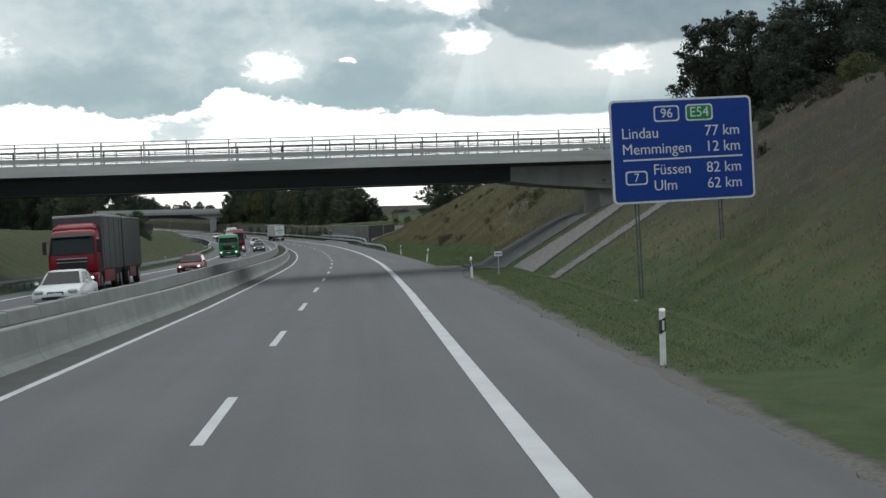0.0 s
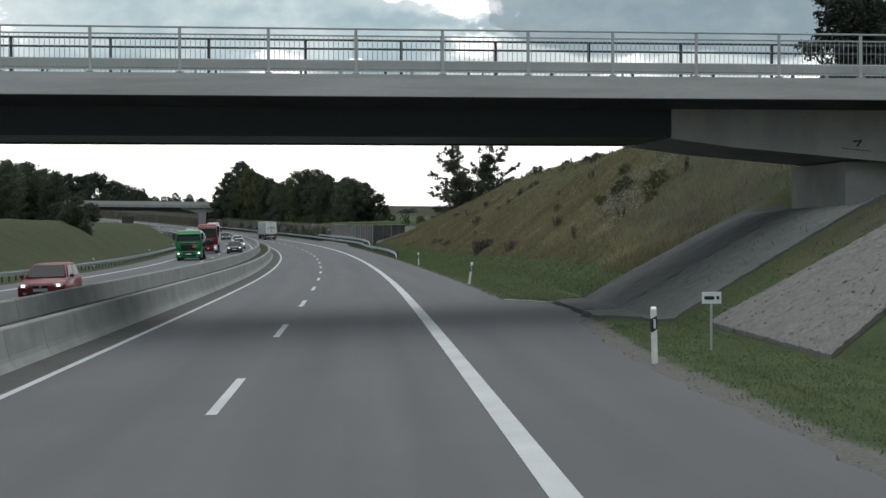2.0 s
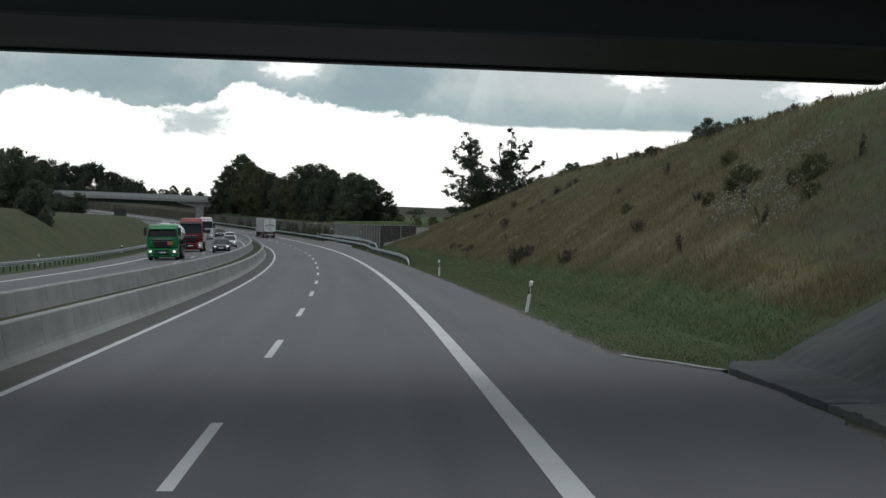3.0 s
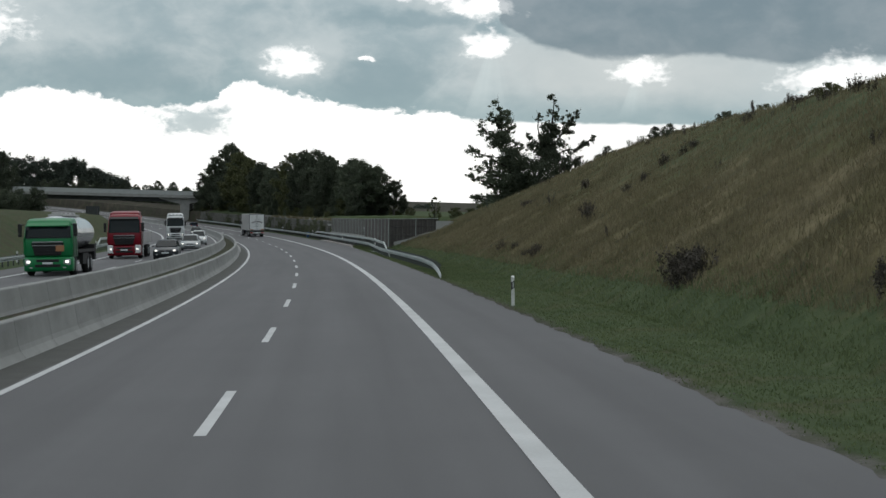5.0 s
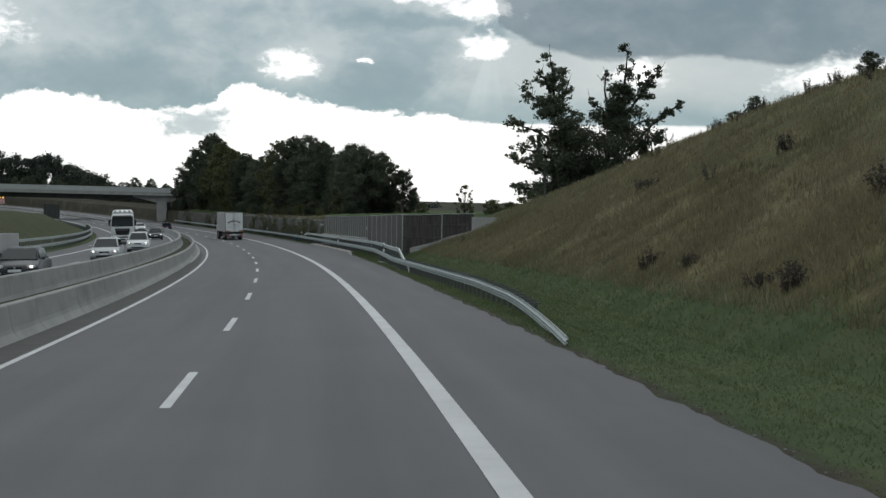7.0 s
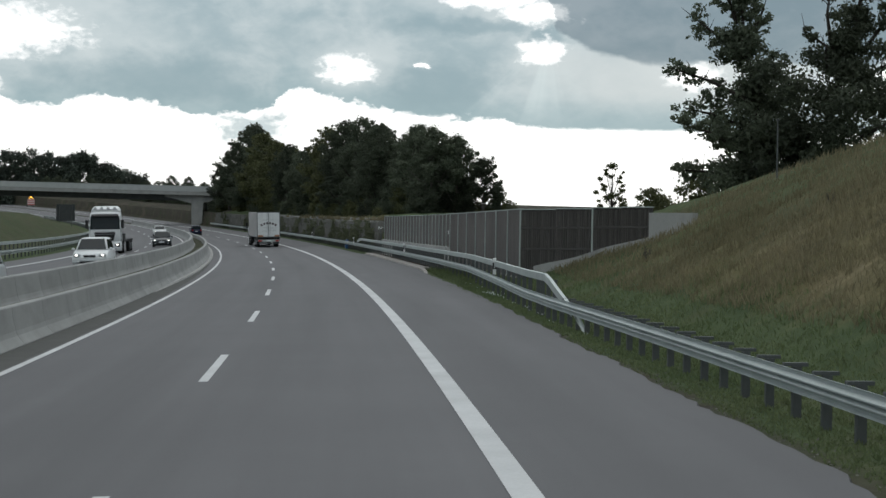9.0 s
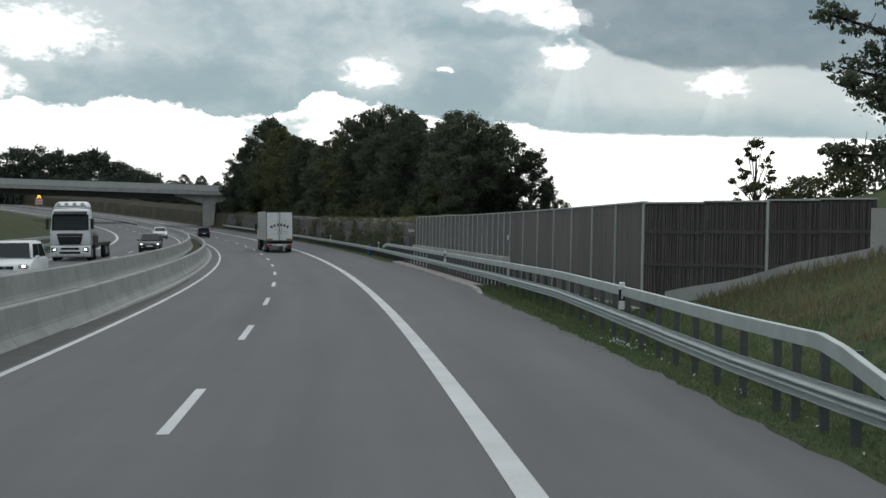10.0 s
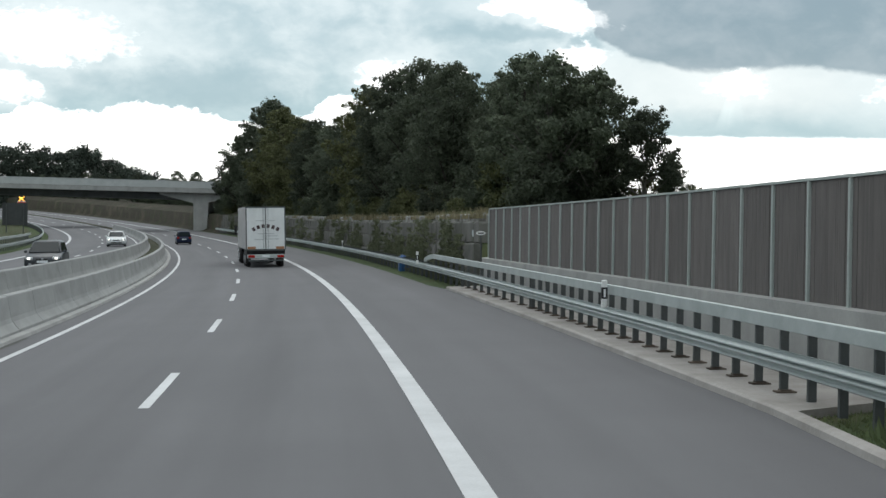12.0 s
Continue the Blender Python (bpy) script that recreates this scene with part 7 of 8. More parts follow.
def car(name, label, colour, m, L=4.4, W=1.78, H=1.45, hood=1.05, boot=0.6, lit=True, belt=0.92, kind="saloon"):
    """A car: its nose towards +y, wheels on z = 0."""
    top = thing(name, label, "car", m, group="cars on the motorway")
    y0, y1 = -L / 2, L / 2
    hw = W / 2
    body = bmesh.new()
    side = [(y0, 0.42), (y0 + 0.02, 0.75), (y0 + 0.08, belt), (y0 + boot, belt + 0.04), (y1 - hood - 0.15, belt + 0.02), (y1 - 0.35, belt - 0.15), (y1 - 0.06, belt - 0.27), (y1, 0.5), (y1 - 0.04, 0.26), (y1 - 0.3, 0.2), (y0 + 0.3, 0.2), (y0 + 0.05, 0.28)]
    rings = []
    for x, inset in ((-hw, 0.07), (-hw * 0.94, 0.0), (0, 0.0), (hw * 0.94, 0.0), (hw, 0.07)):
        end = 0.16 * (abs(x) / hw) ** 3
        rings.append([(x, y * (1 - end / (L / 2)) , z - (inset if z > 0.7 else -inset * 0.4)) for y, z in side])
    loft(body, rings)
    soften(body, 0.07)
    part("body", body, colour, top, smooth=True)
    # cabin
    zb, zt = belt - 0.03, H
    ya0, ya1 = y0 + boot * 0.45, y1 - hood
    ra0, ra1 = y0 + boot + (0.35 if kind == "saloon" else -0.1), y1 - hood - 0.78
    cab = bmesh.new()
    loft(cab, [[(-hw * 0.93, ya0, zb), (hw * 0.93, ya0, zb), (hw * 0.93, ya1, zb), (-hw * 0.93, ya1, zb)],
               [(-hw * 0.74, ra0, zt - 0.06), (hw * 0.74, ra0, zt - 0.06), (hw * 0.74, ra1, zt - 0.06), (-hw * 0.74, ra1, zt - 0.06)],
               [(-hw * 0.6, ra0 + 0.15, zt), (hw * 0.6, ra0 + 0.15, zt), (hw * 0.6, ra1 - 0.2, zt), (-hw * 0.6, ra1 - 0.2, zt)]])
    soften(cab, 0.05)
    part("roof", cab, colour, top, smooth=True)

    def pane(nm, p, off):
        bm = bmesh.new()
        a = [bm.verts.new(Vector(q) + Vector(off)) for q in p]
        b = [bm.verts.new(Vector(q) + Vector(off) * 0.2) for q in p]
        bm.faces.new(a)
        bm.faces.new(b[::-1])
        for i in range(len(p)):
            bm.faces.new((a[i], b[i], b[(i + 1) % len(p)], a[(i + 1) % len(p)]))
        bmesh.ops.recalc_face_normals(bm, faces=bm.faces)
        return part(nm, bm, GLASS, top, "dark window glass")

    def mixp(a, b, t):
        return tuple(x + (y - x) * t for x, y in zip(a, b))
    fl, fr, rfl, rfr = (-hw * 0.93, ya1, zb), (hw * 0.93, ya1, zb), (-hw * 0.74, ra1, zt - 0.06), (hw * 0.74, ra1, zt - 0.06)
    pane("windscreen", [mixp(mixp(fl, fr, a), mixp(rfl, rfr, a), b) for a, b in ((0.06, 0.1), (0.94, 0.1), (0.94, 0.95), (0.06, 0.95))], (0, 0.012, 0.012))
    bl, br, rbl, rbr = (-hw * 0.93, ya0, zb), (hw * 0.93, ya0, zb), (-hw * 0.74, ra0, zt - 0.06), (hw * 0.74, ra0, zt - 0.06)
    pane("rear_window", [mixp(mixp(bl, br, a), mixp(rbl, rbr, a), b) for a, b in ((0.08, 0.15), (0.92, 0.15), (0.92, 0.93), (0.08, 0.93))], (0, -0.012, 0.012))
    for sx, (p0, p1, q0, q1) in ((-1, (bl, fl, rbl, rfl)), (1, (br, fr, rbr, rfr))):
        for t0, t1 in ((0.1, 0.5), (0.54, 0.94)):
            pane("side_window", [mixp(mixp(p0, p1, t0), mixp(q0, q1, t0), 0.14), mixp(mixp(p0, p1, t1), mixp(q0, q1, t1), 0.14), mixp(mixp(p0, p1, t1), mixp(q0, q1, t1), 0.9), mixp(mixp(p0, p1, t0), mixp(q0, q1, t0), 0.9)], (sx * 0.012, 0, 0.004))
        part("mirror", boxes(((sx * (hw + 0.07), ya1 - 0.25, belt + 0.06), (0.16, 0.1, 0.12)), bevel=0.03), colour, top)
        part("lamp_cover", boxes(((sx * hw * 0.72, y1 - 0.14, belt - 0.26), (0.36, 0.16, 0.14)), bevel=0.045), HEADLIGHT, top, "clear lamp cover")
        part("headlight", boxes(((sx * hw * 0.74, y1 - 0.085, belt - 0.265), (0.15, 0.1, 0.1)), bevel=0.03), HEADLIGHT_ON if lit else HEADLIGHT, top, "lit headlight" if lit else "headlight")
        part("fog_lamp", boxes(((sx * hw * 0.68, y1 - 0.05, 0.38), (0.14, 0.08, 0.07)), bevel=0.02), HEADLIGHT, top)
        part("sill", boxes(((sx * (hw - 0.02), 0, 0.27), (0.05, L * 0.5, 0.1)), bevel=0.02), CHASSIS, top)
        part("tail_light", boxes(((sx * hw * 0.8, y0 + 0.07, belt - 0.13), (0.26, 0.12, 0.2)), bevel=0.03), TAIL, top, "red tail light")
        for y in (y0 + 0.82, y1 - 0.85):
            wheel(top, sx * (hw - 0.1), y, 0.315, 0.2, sx)
    part("grille", boxes(((0, y1 - 0.05, belt - 0.31), (W * 0.34, 0.09, 0.1)), bevel=0.02), BLACK_PLASTIC, top)
    part("badge", boxes(((0, y1 + 0.0, belt - 0.31), (0.1, 0.02, 0.09)), bevel=0.008), RIM, top)
    part("air_intake", boxes(((0, y1 - 0.025, 0.37), (W * 0.56, 0.07, 0.1)), bevel=0.02), BLACK_PLASTIC, top)
    part("number_plate", boxes(((0, y1 + 0.022, 0.5), (0.52, 0.02, 0.11))), SIGN_WHITE, top, "blank pale number plate")
    part("number_plate", boxes(((0, y0 - 0.012, 0.62), (0.52, 0.02, 0.11))), SIGN_WHITE, top, "blank pale number plate")
    part("underbody", boxes(((0, 0, 0.24), (W * 0.86, L * 0.9, 0.2))), CHASSIS, top)
    return top


def cab_unit(top, colour, y1, W=2.5, H=3.2, deep=2.0, lit=True, visor=True, spoiler=0.0, grille_m=BLACK_PLASTIC, bumper_m=None, base=0.95):
    """The cab of a lorry, its front at y = y1."""
    hw = W / 2
    bm = bmesh.new()
    prof = [(y1 - deep, base), (y1 - 0.1, base), (y1, base + 0.2), (y1 + 0.02, base + 0.6), (y1 - 0.04, base + 0.98), (y1 - 0.17, base + 1.45), (y1 - 0.3, H - 0.34), (y1 - 0.42, H - 0.14), (y1 - 0.66, H - 0.02), (y1 - 1.1, H + 0.03), (y1 - deep, H + 0.05)]
    rings = []
    for f, k in ((-1.0, 0.24), (-0.95, 0.1), (-0.82, 0.02), (0.0, -0.03), (0.82, 0.02), (0.95, 0.1), (1.0, 0.24)):
        rings.append([(hw * f * (1 if z < base + 1.0 else 1 - 0.05 * (z - base - 1.0)), y - (k if y > y1 - 1.0 else 0), z if z < H - 0.3 else z - k * 0.45) for y, z in prof])
    loft(bm, rings)
    soften(bm, 0.05)
    part("cab", bm, colour, top, smooth=True)
    # the windscreen is curved round the corners
    ws = bmesh.new()
    rows = []
    for f, k in ((-0.93, 0.09), (-0.8, 0.02), (0.0, -0.03), (0.8, 0.02), (0.93, 0.09)):
        col = [(hw * f, y1 - 0.035 - k, base + 1.0), (hw * f * 0.985, y1 - 0.155 - k, base + 1.45), (hw * f * 0.97, y1 - 0.285 - k, H - 0.38)]
        rows.append([ws.verts.new((x, y + 0.018, z)) for x, y, z in col] + [ws.verts.new((x, y - 0.02, z)) for x, y, z in col[::-1]])
    for a, b in zip(rows, rows[1:]):
        for i in range(6):
            ws.faces.new((a[i], a[(i + 1) % 6], b[(i + 1) % 6], b[i]))
    ws.faces.new(rows[0][::-1])
    ws.faces.new(rows[-1])
    bmesh.ops.recalc_face_normals(ws, faces=ws.faces)
    part("windscreen", ws, GLASS, top, "dark windscreen", smooth=False)
    for sx in (-0.45, 0.3):
        part("wiper", rod(bmesh.new(), (sx * hw, y1 + 0.02, base + 1.03), ((sx + 0.42) * hw, y1 - 0.02, base + 1.12), 0.014, 5), BLACK_PLASTIC, top)
    # grille: a dark field with slats, narrower towards its foot
    field = bmesh.new()
    prism(field, [(y1 + 0.01, base + 0.1), (y1 + 0.045, base + 0.12), (y1 + 0.055, base + 0.72), (y1 + 0.01, base + 0.76)], -W * 0.33, W * 0.33)
    for v in field.verts:
        if v.co.z < base + 0.3:
            v.co.x *= 0.8
    part("grille", field, BLACK_PLASTIC, top, "dark grille")
    for i in range(4):
        part("grille_slat", boxes(((0, y1 + 0.062, base + 0.2 + 0.14 * i), (W * (0.54 + 0.03 * i), 0.03, 0.035)), bevel=0.006), grille_m if i < 3 else RIM, top)
    part("chrome_bar", boxes(((0, y1 + 0.06, base + 0.8), (W * 0.62, 0.05, 0.06)), bevel=0.015), RIM, top, "pale badge bar")
    bump_ = bmesh.new()
    rings = []
    for f, k in ((-1.0, 0.26), (-0.93, 0.1), (-0.75, 0.0), (0.75, 0.0), (0.93, 0.1), (1.0, 0.26)):
        rings.append([(hw * f, y1 - 0.75, 0.24), (hw * f, y1 + 0.02 - k, 0.24), (hw * f, y1 + 0.1 - k, 0.36), (hw * f, y1 + 0.1 - k, base - 0.1), (hw * f, y1 + 0.02 - k, base + 0.03), (hw * f, y1 - 0.75, base + 0.03)])
    loft(bump_, rings)
    soften(bump_, 0.03)
    part("bumper", bump_, bumper_m or colour, top, smooth=True)
    part("lower_grille", boxes(((0, y1 + 0.09, base - 0.16), (W * 0.46, 0.06, 0.14)), ((0, y1 + 0.09, base - 0.42), (W * 0.52, 0.06, 0.15)), bevel=0.015), BLACK_PLASTIC, top)
    part("number_plate", boxes(((0, y1 + 0.13, base - 0.29), (0.52, 0.02, 0.11))), SIGN_WHITE, top, "blank pale number plate")
    for sx in (-1, 1):
        house = bmesh.new()
        box(house, (sx * hw * 0.76, y1 + 0.04, base - 0.24), (0.42, 0.12, 0.32), bevel=0.05)
        part("lamp_housing", house, CHASSIS if bumper_m is None else HEADLIGHT, top)
        part("headlight", boxes(((sx * hw * 0.78, y1 + 0.095, base - 0.22), (0.19, 0.06, 0.13)), bevel=0.03), HEADLIGHT_ON if lit else HEADLIGHT, top, "lit headlight" if lit else "headlight")
        part("fog_lamp", boxes(((sx * hw * 0.68, y1 + 0.09, base - 0.52), (0.16, 0.05, 0.08)), bevel=0.02), HEADLIGHT, top)
        part("air_deflector", boxes(((sx * (hw - 0.02), y1 - 0.24, base + 0.62), (0.06, 0.16, 0.9)), bevel=0.025), colour, top)
        part("mirror", boxes(((sx * (hw + 0.15), y1 - 0.02, base + 1.5), (0.2, 0.12, 0.5)), ((sx * (hw + 0.15), y1 - 0.02, base + 1.16), (0.2, 0.12, 0.16)), ((sx * (hw + 0.03), y1 - 0.08, base + 1.7), (0.24, 0.05, 0.05)), bevel=0.025), BLACK_PLASTIC, top)
        part("side_window", boxes(((sx * (hw - 0.035), y1 - 0.95, base + 1.38), (0.04, 0.8, 0.58)), bevel=0.01), GLASS, top)
        part("door_seam", boxes(((sx * (hw + 0.001), y1 - 0.46, base + 0.5), (0.012, 0.02, 1.1)), ((sx * (hw + 0.001), y1 - 1.45, base + 0.5), (0.012, 0.02, 1.1))), CHASSIS, top)
        part("step", boxes(((sx * (hw - 0.06), y1 - 1.15, base - 0.4), (0.14, 1.0, 0.5)), bevel=0.03), CHASSIS, top)
    if visor:
        sv = bmesh.new()
        prism(sv, [(y1 - 0.36, H - 0.27), (y1 - 0.1, H - 0.4), (y1 - 0.09, H - 0.35), (y1 - 0.32, H - 0.19)], -hw * 0.84, hw * 0.84)
        part("sun_visor", sv, BLACK_PLASTIC if visor == 1 else colour, top)
    if spoiler:
        sp = bmesh.new()
        loft(sp, [[(x * hw, y1 - deep + 0.02, H - 0.05), (x * hw, y1 - 0.75, H - 0.05), (x * hw, y1 - 0.95, H + spoiler * 0.55 * c), (x * hw, y1 - deep + 0.5, H + spoiler * c), (x * hw, y1 - deep + 0.02, H + spoiler * c)] for x, c in ((-0.9, 0.5), (-0.72, 1.0), (0.72, 1.0), (0.9, 0.5))])
        soften(sp, 0.04)
        part("roof_spoiler", sp, colour, top, smooth=True)
    return [y1 - 1.35]


def axles(top, ys, W=2.5, r=0.5, double=()):
    for y in ys:
        for sx in (-1, 1):
            wheel(top, sx * (W / 2 - 0.17), y, r, 0.32 if y not in double else 0.55, sx)


def frame_rails(top, y0, y1, z=0.85):
    part("chassis", boxes(((-0.42, (y0 + y1) / 2, z), (0.12, y1 - y0, 0.28)), ((0.42, (y0 + y1) / 2, z), (0.12, y1 - y0, 0.28)), *[((0, y, z), (0.9, 0.1, 0.2)) for y in np.arange(y0 + 0.4, y1, 1.6)]), CHASSIS, top)


CURTAIN = mat("dark_grey_tarpaulin", (0.05, 0.052, 0.057), (0.075, 0.077, 0.083), rough=0.5, scale=0.5, fine=3, bump=0.06, stretch=(1, 0.4, 1))
BOX_WHITE = mat("white_lorry_panel", (0.72, 0.74, 0.73), (0.62, 0.645, 0.64), rough=0.4, scale=0.9, fine=6, bump=0.02, stain=((0.42, 0.42, 0.4), (1.2, 1.2, 0.4), 0.35))
BOX_GREY = mat("grey_lorry_side", (0.42, 0.41, 0.41), (0.34, 0.335, 0.335), rough=0.5, scale=0.9, fine=6, bump=0.04, stretch=(1, 0.3, 1))
RED = paint("red_cab_paint", (0.2, 0.006, 0.016))
GREEN = paint("green_cab_paint", (0.01, 0.19, 0.062))
WHITE = paint("white_cab_paint", (0.68, 0.7, 0.7))
POLISHED = mat("polished_tank", (0.62, 0.64, 0.65), (0.5, 0.52, 0.53), rough=0.22, scale=0.8, fine=3, metal=0.85, bump=0.01)
EMBLEM = mat("dark_emblem", (0.05, 0.03, 0.032), (0.06, 0.036, 0.036), rough=0.5, bump=0)
FAINT = mat("faint_emblem", (0.45, 0.47, 0.47), (0.42, 0.44, 0.44), rough=0.5, bump=0)
LAMP_AMBER = mat("amber_lamp", (0.4, 0.2, 0.1), (0.34, 0.17, 0.09), rough=0.3, bump=0)


def box_trailer_ahead():
    """White semi-trailer seen from behind; its tail at y = 0."""
    top = thing("articulated_lorry", "white box articulated lorry seen from its rear doors", "lorry", frame_at(409.0, 1.95, 0, 1.2))
    W, zb, zt, L = 2.56, 1.14, 3.96, 13.6
    part("cargo_box", boxes(((0, L / 2 + 0.03, (zb + zt) / 2), (W, L, zt - zb)), bevel=0.03), BOX_GREY, top, "grey-white ribbed box side")
    for sx in (-1, 1):
        d = part("rear_door", boxes(((sx * W / 4, 0.0, (zb + zt) / 2), (W / 2 - 0.05, 0.05, zt - zb - 0.12)), bevel=0.012), BOX_WHITE, top, "white rear door")
        part("lock_rod", rod(bmesh.new(), (sx * 0.16, -0.04, zb + 0.1), (sx * 0.16, -0.04, zt - 0.1), 0.014), RIM, d)
    part("door_frame", boxes(((0, 0.0, zt - 0.03), (W, 0.09, 0.09)), ((-W / 2 + 0.02, 0, (zb + zt) / 2), (0.07, 0.09, zt - zb)), ((W / 2 - 0.02, 0, (zb + zt) / 2), (0.07, 0.09, zt - zb)), ((0, -0.01, (zb + zt) / 2), (0.03, 0.07, zt - zb)), ((0, 0.0, zb), (W, 0.1, 0.1))), GALV_DULL, top, "dark door frame")
    # emblem: an arc of plain dark blocks, with faint lines above and below
    em = bmesh.new()
    for i, a in enumerate(np.linspace(-30, 30, 6)):
        x, z = 1.55 * math.sin(radians(a)), 1.15 + 1.55 * math.cos(radians(a))
        box(em, (0, 0, 0), (0.19, 0.012, 0.24), m=pose(x, -0.035, z, 0, a, 0))
    part("emblem", em, EMBLEM, top, "dark arched emblem of plain blocks")
    for x, z, w in ((-0.35, 3.05, 0.55), (0.4, 3.05, 0.4), (0, 2.2, 1.1), (0.3, 2.05, 0.9), (0.35, 1.85, 1.0), (-0.45, 1.82, 0.6)):
        part("faint_line", boxes(((x, -0.032, z), (w, 0.01, 0.05))), FAINT, top, "faint grey unreadable line")
    for sx in (-1, 1):
        part("side_marker", boxes(((sx * 0.92, -0.05, zb + 0.14), (0.52, 0.04, 0.16))), LAMP_AMBER, top, "orange marker panel")
        part("tail_light", boxes(((sx * 0.95, -0.16, 0.72), (0.44, 0.08, 0.17)), bevel=0.02), TAIL, top, "red tail light")
    part("bumper_bar", boxes(((0, -0.1, 0.72), (2.44, 0.1, 0.26)), bevel=0.02), GALV, top, "pale underrun bar")
    part("lower_bar", boxes(((0, -0.06, 0.45), (2.3, 0.09, 0.12)), bevel=0.02), GALV_DULL, top)
    part("number_plate", boxes(((0, -0.16, 0.74), (0.52, 0.02, 0.11))), SIGN_WHITE, top, "blank pale number plate")
    part("skirt", boxes(((0, 2.2, 0.95), (2.5, 4.0, 0.3))), CHASSIS, top)
    axles(top, (1.9, 3.2, 4.5), r=0.48)
    frame_rails(top, 0.3, L - 0.5, 0.95)
    for w_ in cab_unit(top, WHITE, L + 1.9, H=3.4, lit=False, spoiler=0.4):
        axles(top, (w_, L - 1.2))
    return top


def red_box_lorry():
    top = thing("box_lorry", "red cab lorry with dark grey curtain body and trailer", "lorry", frame_at(86.0, -12.7, OPP(86), 180))
    ys = cab_unit(top, RED, 0.0, H=3.25, spoiler=0.35, visor=1)
    roof = boxes(((0, -5.6, 3.98), (2.56, 7.2, 0.14)), bevel=0.03)
    part("body_roof", roof, BOX_GREY, top, "pale body roof edge")
    part("curtain_side", boxes(((0, -5.6, 2.5), (2.54, 7.2, 2.84)), bevel=0.02), CURTAIN, top, "dark grey curtain side")
    for i in range(4):
        for sx in (-1, 1):
            part("curtain_strap", boxes(((sx * 1.275, -2.6 - 1.9 * i, 2.5), (0.012, 0.04, 2.8))), CHASSIS, top)
    part("trailer_roof", boxes(((0, -13.4, 3.95), (2.54, 7.4, 0.12)), bevel=0.03), BOX_GREY, top)
    part("trailer_curtain", boxes(((0, -13.4, 2.48), (2.52, 7.4, 2.8)), bevel=0.02), CURTAIN, top, "dark grey trailer curtain")
    part("underrun", boxes(((-1.2, -6.5, 0.72), (0.05, 3.0, 0.5)), ((1.2, -6.5, 0.72), (0.05, 3.0, 0.5)), ((0, -5.6, 1.0), (2.4, 7.0, 0.16)), ((0, -13.4, 1.0), (2.4, 7.2, 0.16))), CHASSIS, top)
    for sx in (-1, 1):
        part("side_skirt", boxes(((sx * 1.22, -4.2, 0.72), (0.05, 3.6, 0.66)), ((sx * 1.22, -13.2, 0.74), (0.05, 2.6, 0.6)), bevel=0.02), RED, top, "dark red side skirt")
    axles(top, (ys[0], -6.9, -8.2, -11.2, -15.6))
    frame_rails(top, -17, -2)
    return top


def green_tanker():
    top = thing("tanker_lorry", "green cab tanker lorry with polished metal tank", "lorry", frame_at(211.0, -12.7, OPP(211), 180))
    ys = cab_unit(top, GREEN, 0.0, H=2.95, visor=2, bumper_m=GREEN)
    tank = bmesh.new()
    rings = []
    for y in (-2.5, -2.62, -8.9, -9.02):
        k = 0.82 if y in (-2.5, -9.02) else 1.0
        rings.append([(1.22 * k * math.cos(a) * (1 if abs(math.cos(a)) < 0.8 else 0.98), y, 2.2 + 0.92 * k * math.sin(a)) for a in np.linspace(0, 2 * math.pi, 25)[:-1]])
    loft(tank, rings)
    part("tank", tank, POLISHED, top, "polished oval metal tank", smooth=False)
    part("tank_walkway", boxes(((0, -5.7, 3.16), (0.8, 6.0, 0.1)), *[((0, -3.2 - 1.6 * i, 3.24), (0.5, 0.5, 0.14)) for i in range(4)], bevel=0.02), BOX_GREY, top)
    part("tank_saddle", boxes(((0, -5.7, 1.22), (2.4, 6.4, 0.16)), ((0, -9.2, 1.1), (2.4, 0.7, 0.9)), ((-1.12, -5.2, 0.8), (0.2, 2.2, 0.6)), ((1.12, -5.2, 0.8), (0.2, 2.2, 0.6))), CHASSIS, top)
    part("hazard_plate", boxes(((-0.62, 0.07, 1.42), (0.42, 0.02, 0.3))), LAMP_AMBER, top, "orange hazard plate")
    axles(top, (ys[0], -5.9, -7.2))
    frame_rails(top, -9.5, -2)
    return top


def red_flatbed():
    top = thing("flatbed_lorry", "red cab lorry with an empty low flatbed", "lorry", frame_at(249.0, -12.8, OPP(249), 180))
    ys = cab_unit(top, RED, 0.0, H=3.35, visor=1, spoiler=0.25, bumper_m=RED)
    for sx in (-1, 1):
        part("bumper_corner", boxes(((sx * 1.02, 0.06, 0.72), (0.42, 0.12, 0.62)), bevel=0.05), WHITE, top, "pale bumper corner")
    part("drop_side", boxes(((0, -6.0, 1.2), (2.5, 7.0, 0.14)), ((1.24, -6.0, 1.6), (0.04, 7.0, 0.75)), ((-1.24, -6.0, 1.6), (0.04, 7.0, 0.75)), ((0, -9.5, 1.6), (2.5, 0.04, 0.75)), bevel=0.01), BOX_GREY, top, "grey drop-side bed")
    axles(top, (ys[0], -6.5, -7.8))
    frame_rails(top, -9.4, -2)
    return top


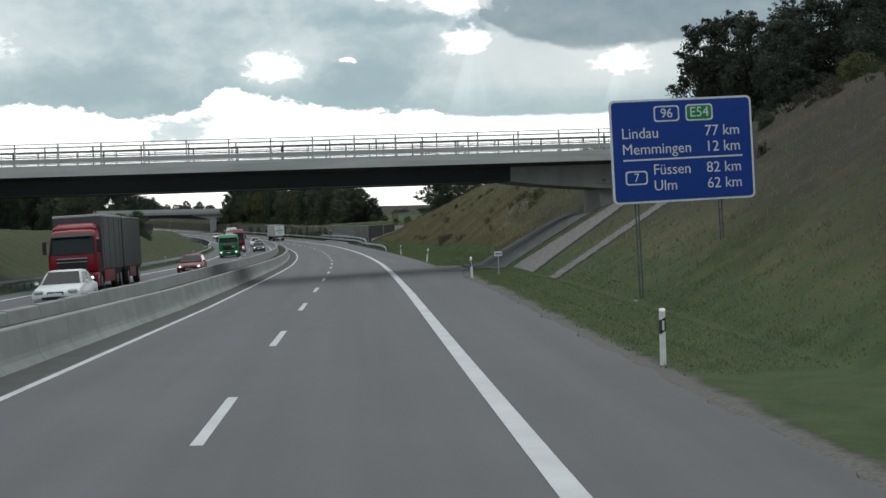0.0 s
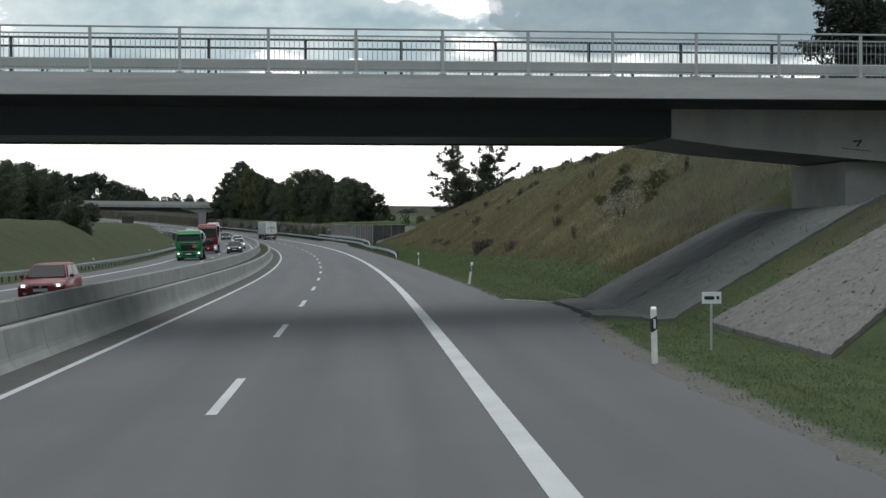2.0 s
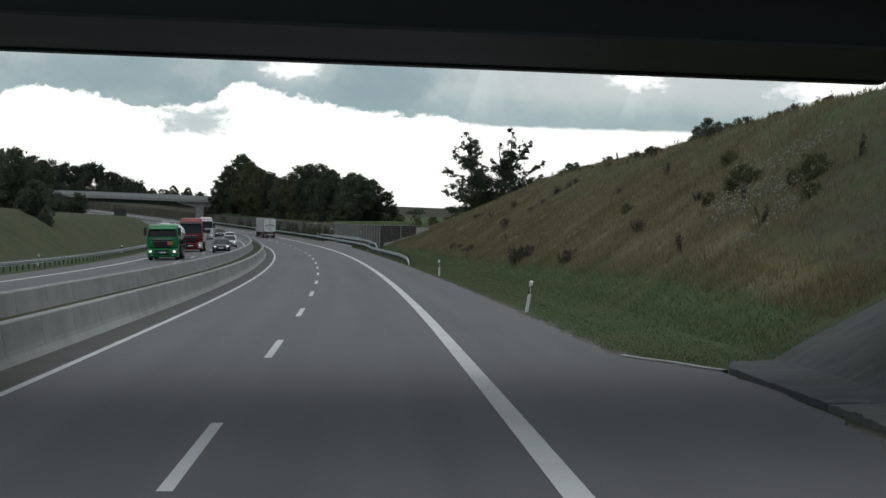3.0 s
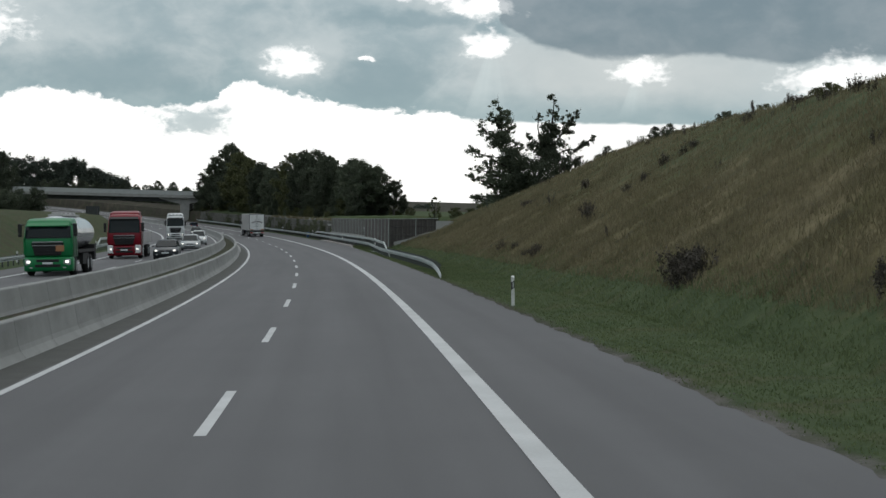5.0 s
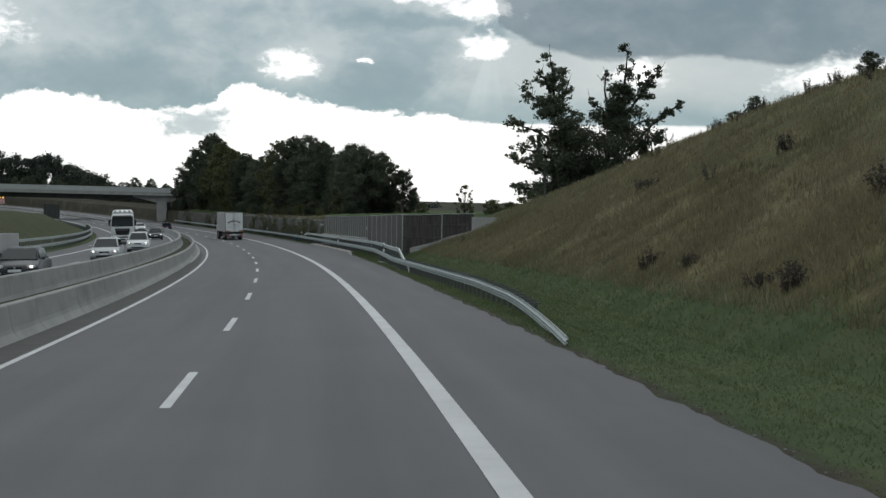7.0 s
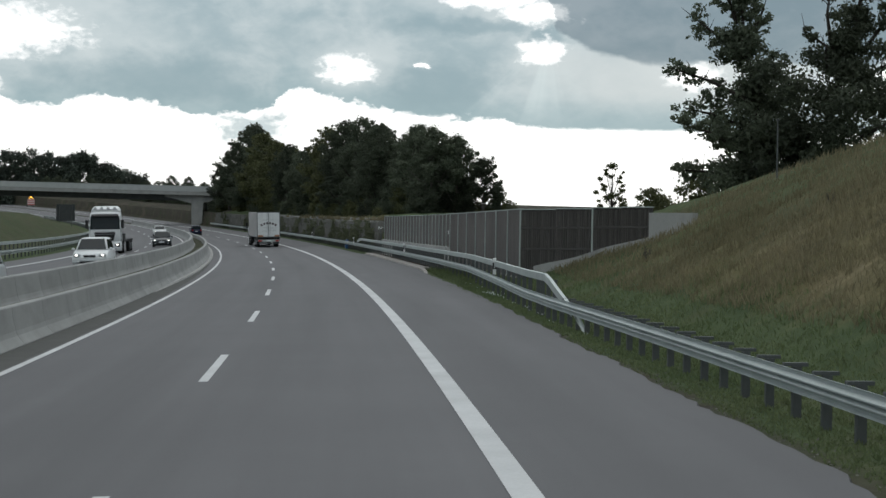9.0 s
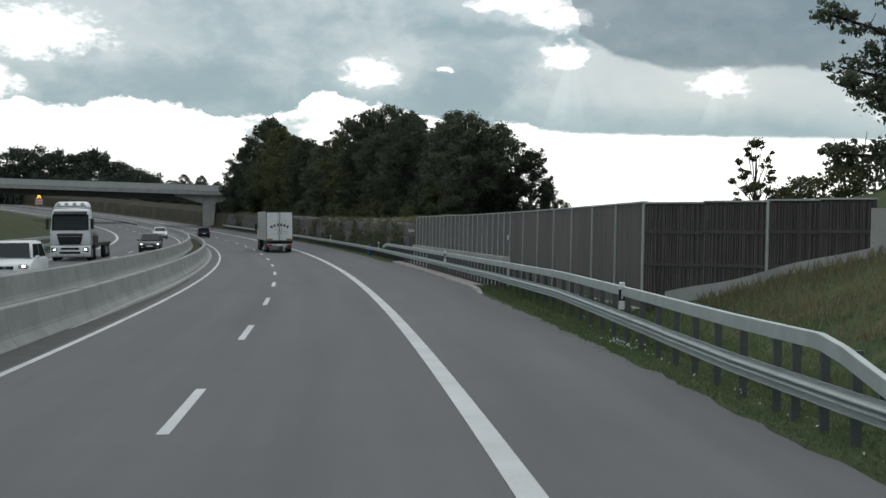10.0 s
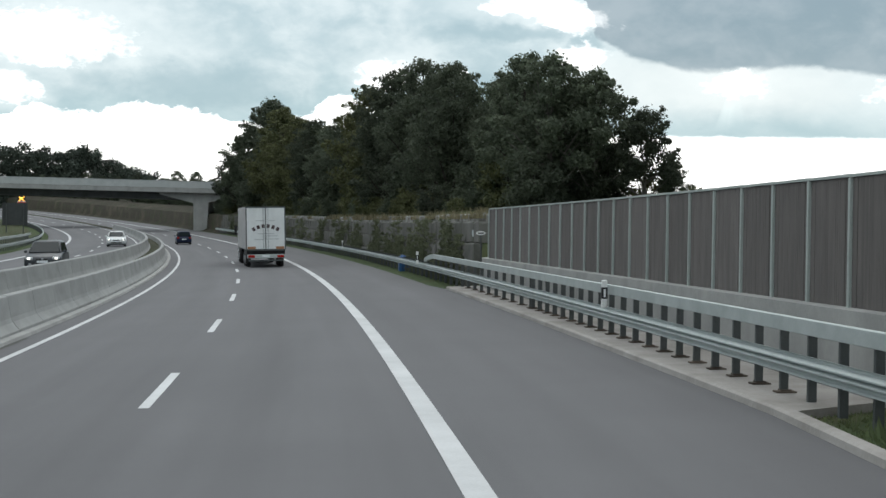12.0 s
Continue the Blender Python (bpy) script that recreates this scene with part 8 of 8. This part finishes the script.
def white_lorry():
    top = thing("low_loader_lorry", "white cab lorry with roof lamp bar and low dark trailer", "lorry", frame_at(357.0, -12.9, OPP(357), 180))
    ys = cab_unit(top, WHITE, 0.0, H=3.35, visor=1, spoiler=0.45)
    part("lamp_bar", rod(bmesh.new(), (-1.0, -0.45, 3.5), (1.0, -0.45, 3.5), 0.04), RIM, top, "chrome lamp bar")
    for x in (-0.75, -0.25, 0.25, 0.75):
        bm = rod(bmesh.new(), (x, -0.5, 3.6), (x, -0.36, 3.6), 0.12, 12)
        part("roof_lamp", bm, HEADLIGHT, top, "round roof lamp")
    part("low_bed", boxes(((0, -8.5, 1.0), (2.5, 11.0, 0.2)), ((0, -4.5, 1.35), (2.4, 2.6, 0.5)), bevel=0.03), CHASSIS, top, "low dark trailer bed")
    axles(top, (ys[0], -3.6, -10.5, -11.8, -13.1))
    frame_rails(top, -13, -2)
    return top


box_trailer_ahead()
red_box_lorry()
green_tanker()
red_flatbed()
white_lorry()
SILVER = paint("silver_paint", (0.42, 0.44, 0.45))
DARKCAR = paint("dark_grey_paint", (0.035, 0.04, 0.045))
BLUECAR = paint("dark_blue_paint", (0.012, 0.02, 0.05))
REDCAR = paint("red_car_paint", (0.2, 0.012, 0.02))
WHITECAR = paint("white_car_paint", (0.66, 0.68, 0.68))
car("saloon_car", "white saloon car in the oncoming lanes", WHITECAR, frame_at(65, -9.3, OPP(65), 180), L=4.6, H=1.42, belt=0.87, hood=1.3, boot=0.75, lit=False)
car("hatchback_car", "dark red hatchback with lit headlights", REDCAR, frame_at(113, -9.3, OPP(113), 180), L=4.0, W=1.7, kind="hatch", boot=0.35)
car("saloon_car", "dark grey car with lit headlights", DARKCAR, frame_at(246, -9.4, OPP(246), 180), L=4.4)
car("estate_car", "silver estate car in the oncoming lanes", SILVER, frame_at(281, -9.4, OPP(281), 180), L=4.5, H=1.5, kind="hatch", boot=0.3)
car("people_carrier", "white people carrier with lit headlights", WHITECAR, frame_at(315, -9.5, OPP(315), 180), L=4.5, W=1.82, H=1.66, belt=1.0, kind="hatch", boot=0.3)
car("hatchback_car", "black hatchback with lit headlights", DARKCAR, frame_at(386, -9.5, OPP(386), 180), L=4.1, H=1.52, kind="hatch", boot=0.35)
car("saloon_car", "white saloon car far along the oncoming lanes", WHITECAR, frame_at(459, -9.5, OPP(459), 180), L=4.5)
car("hatchback_car", "dark blue hatchback seen from behind", BLUECAR, frame_at(496, -1.7, 0), L=4.0, W=1.72, H=1.55, kind="hatch", boot=0.3, lit=False)
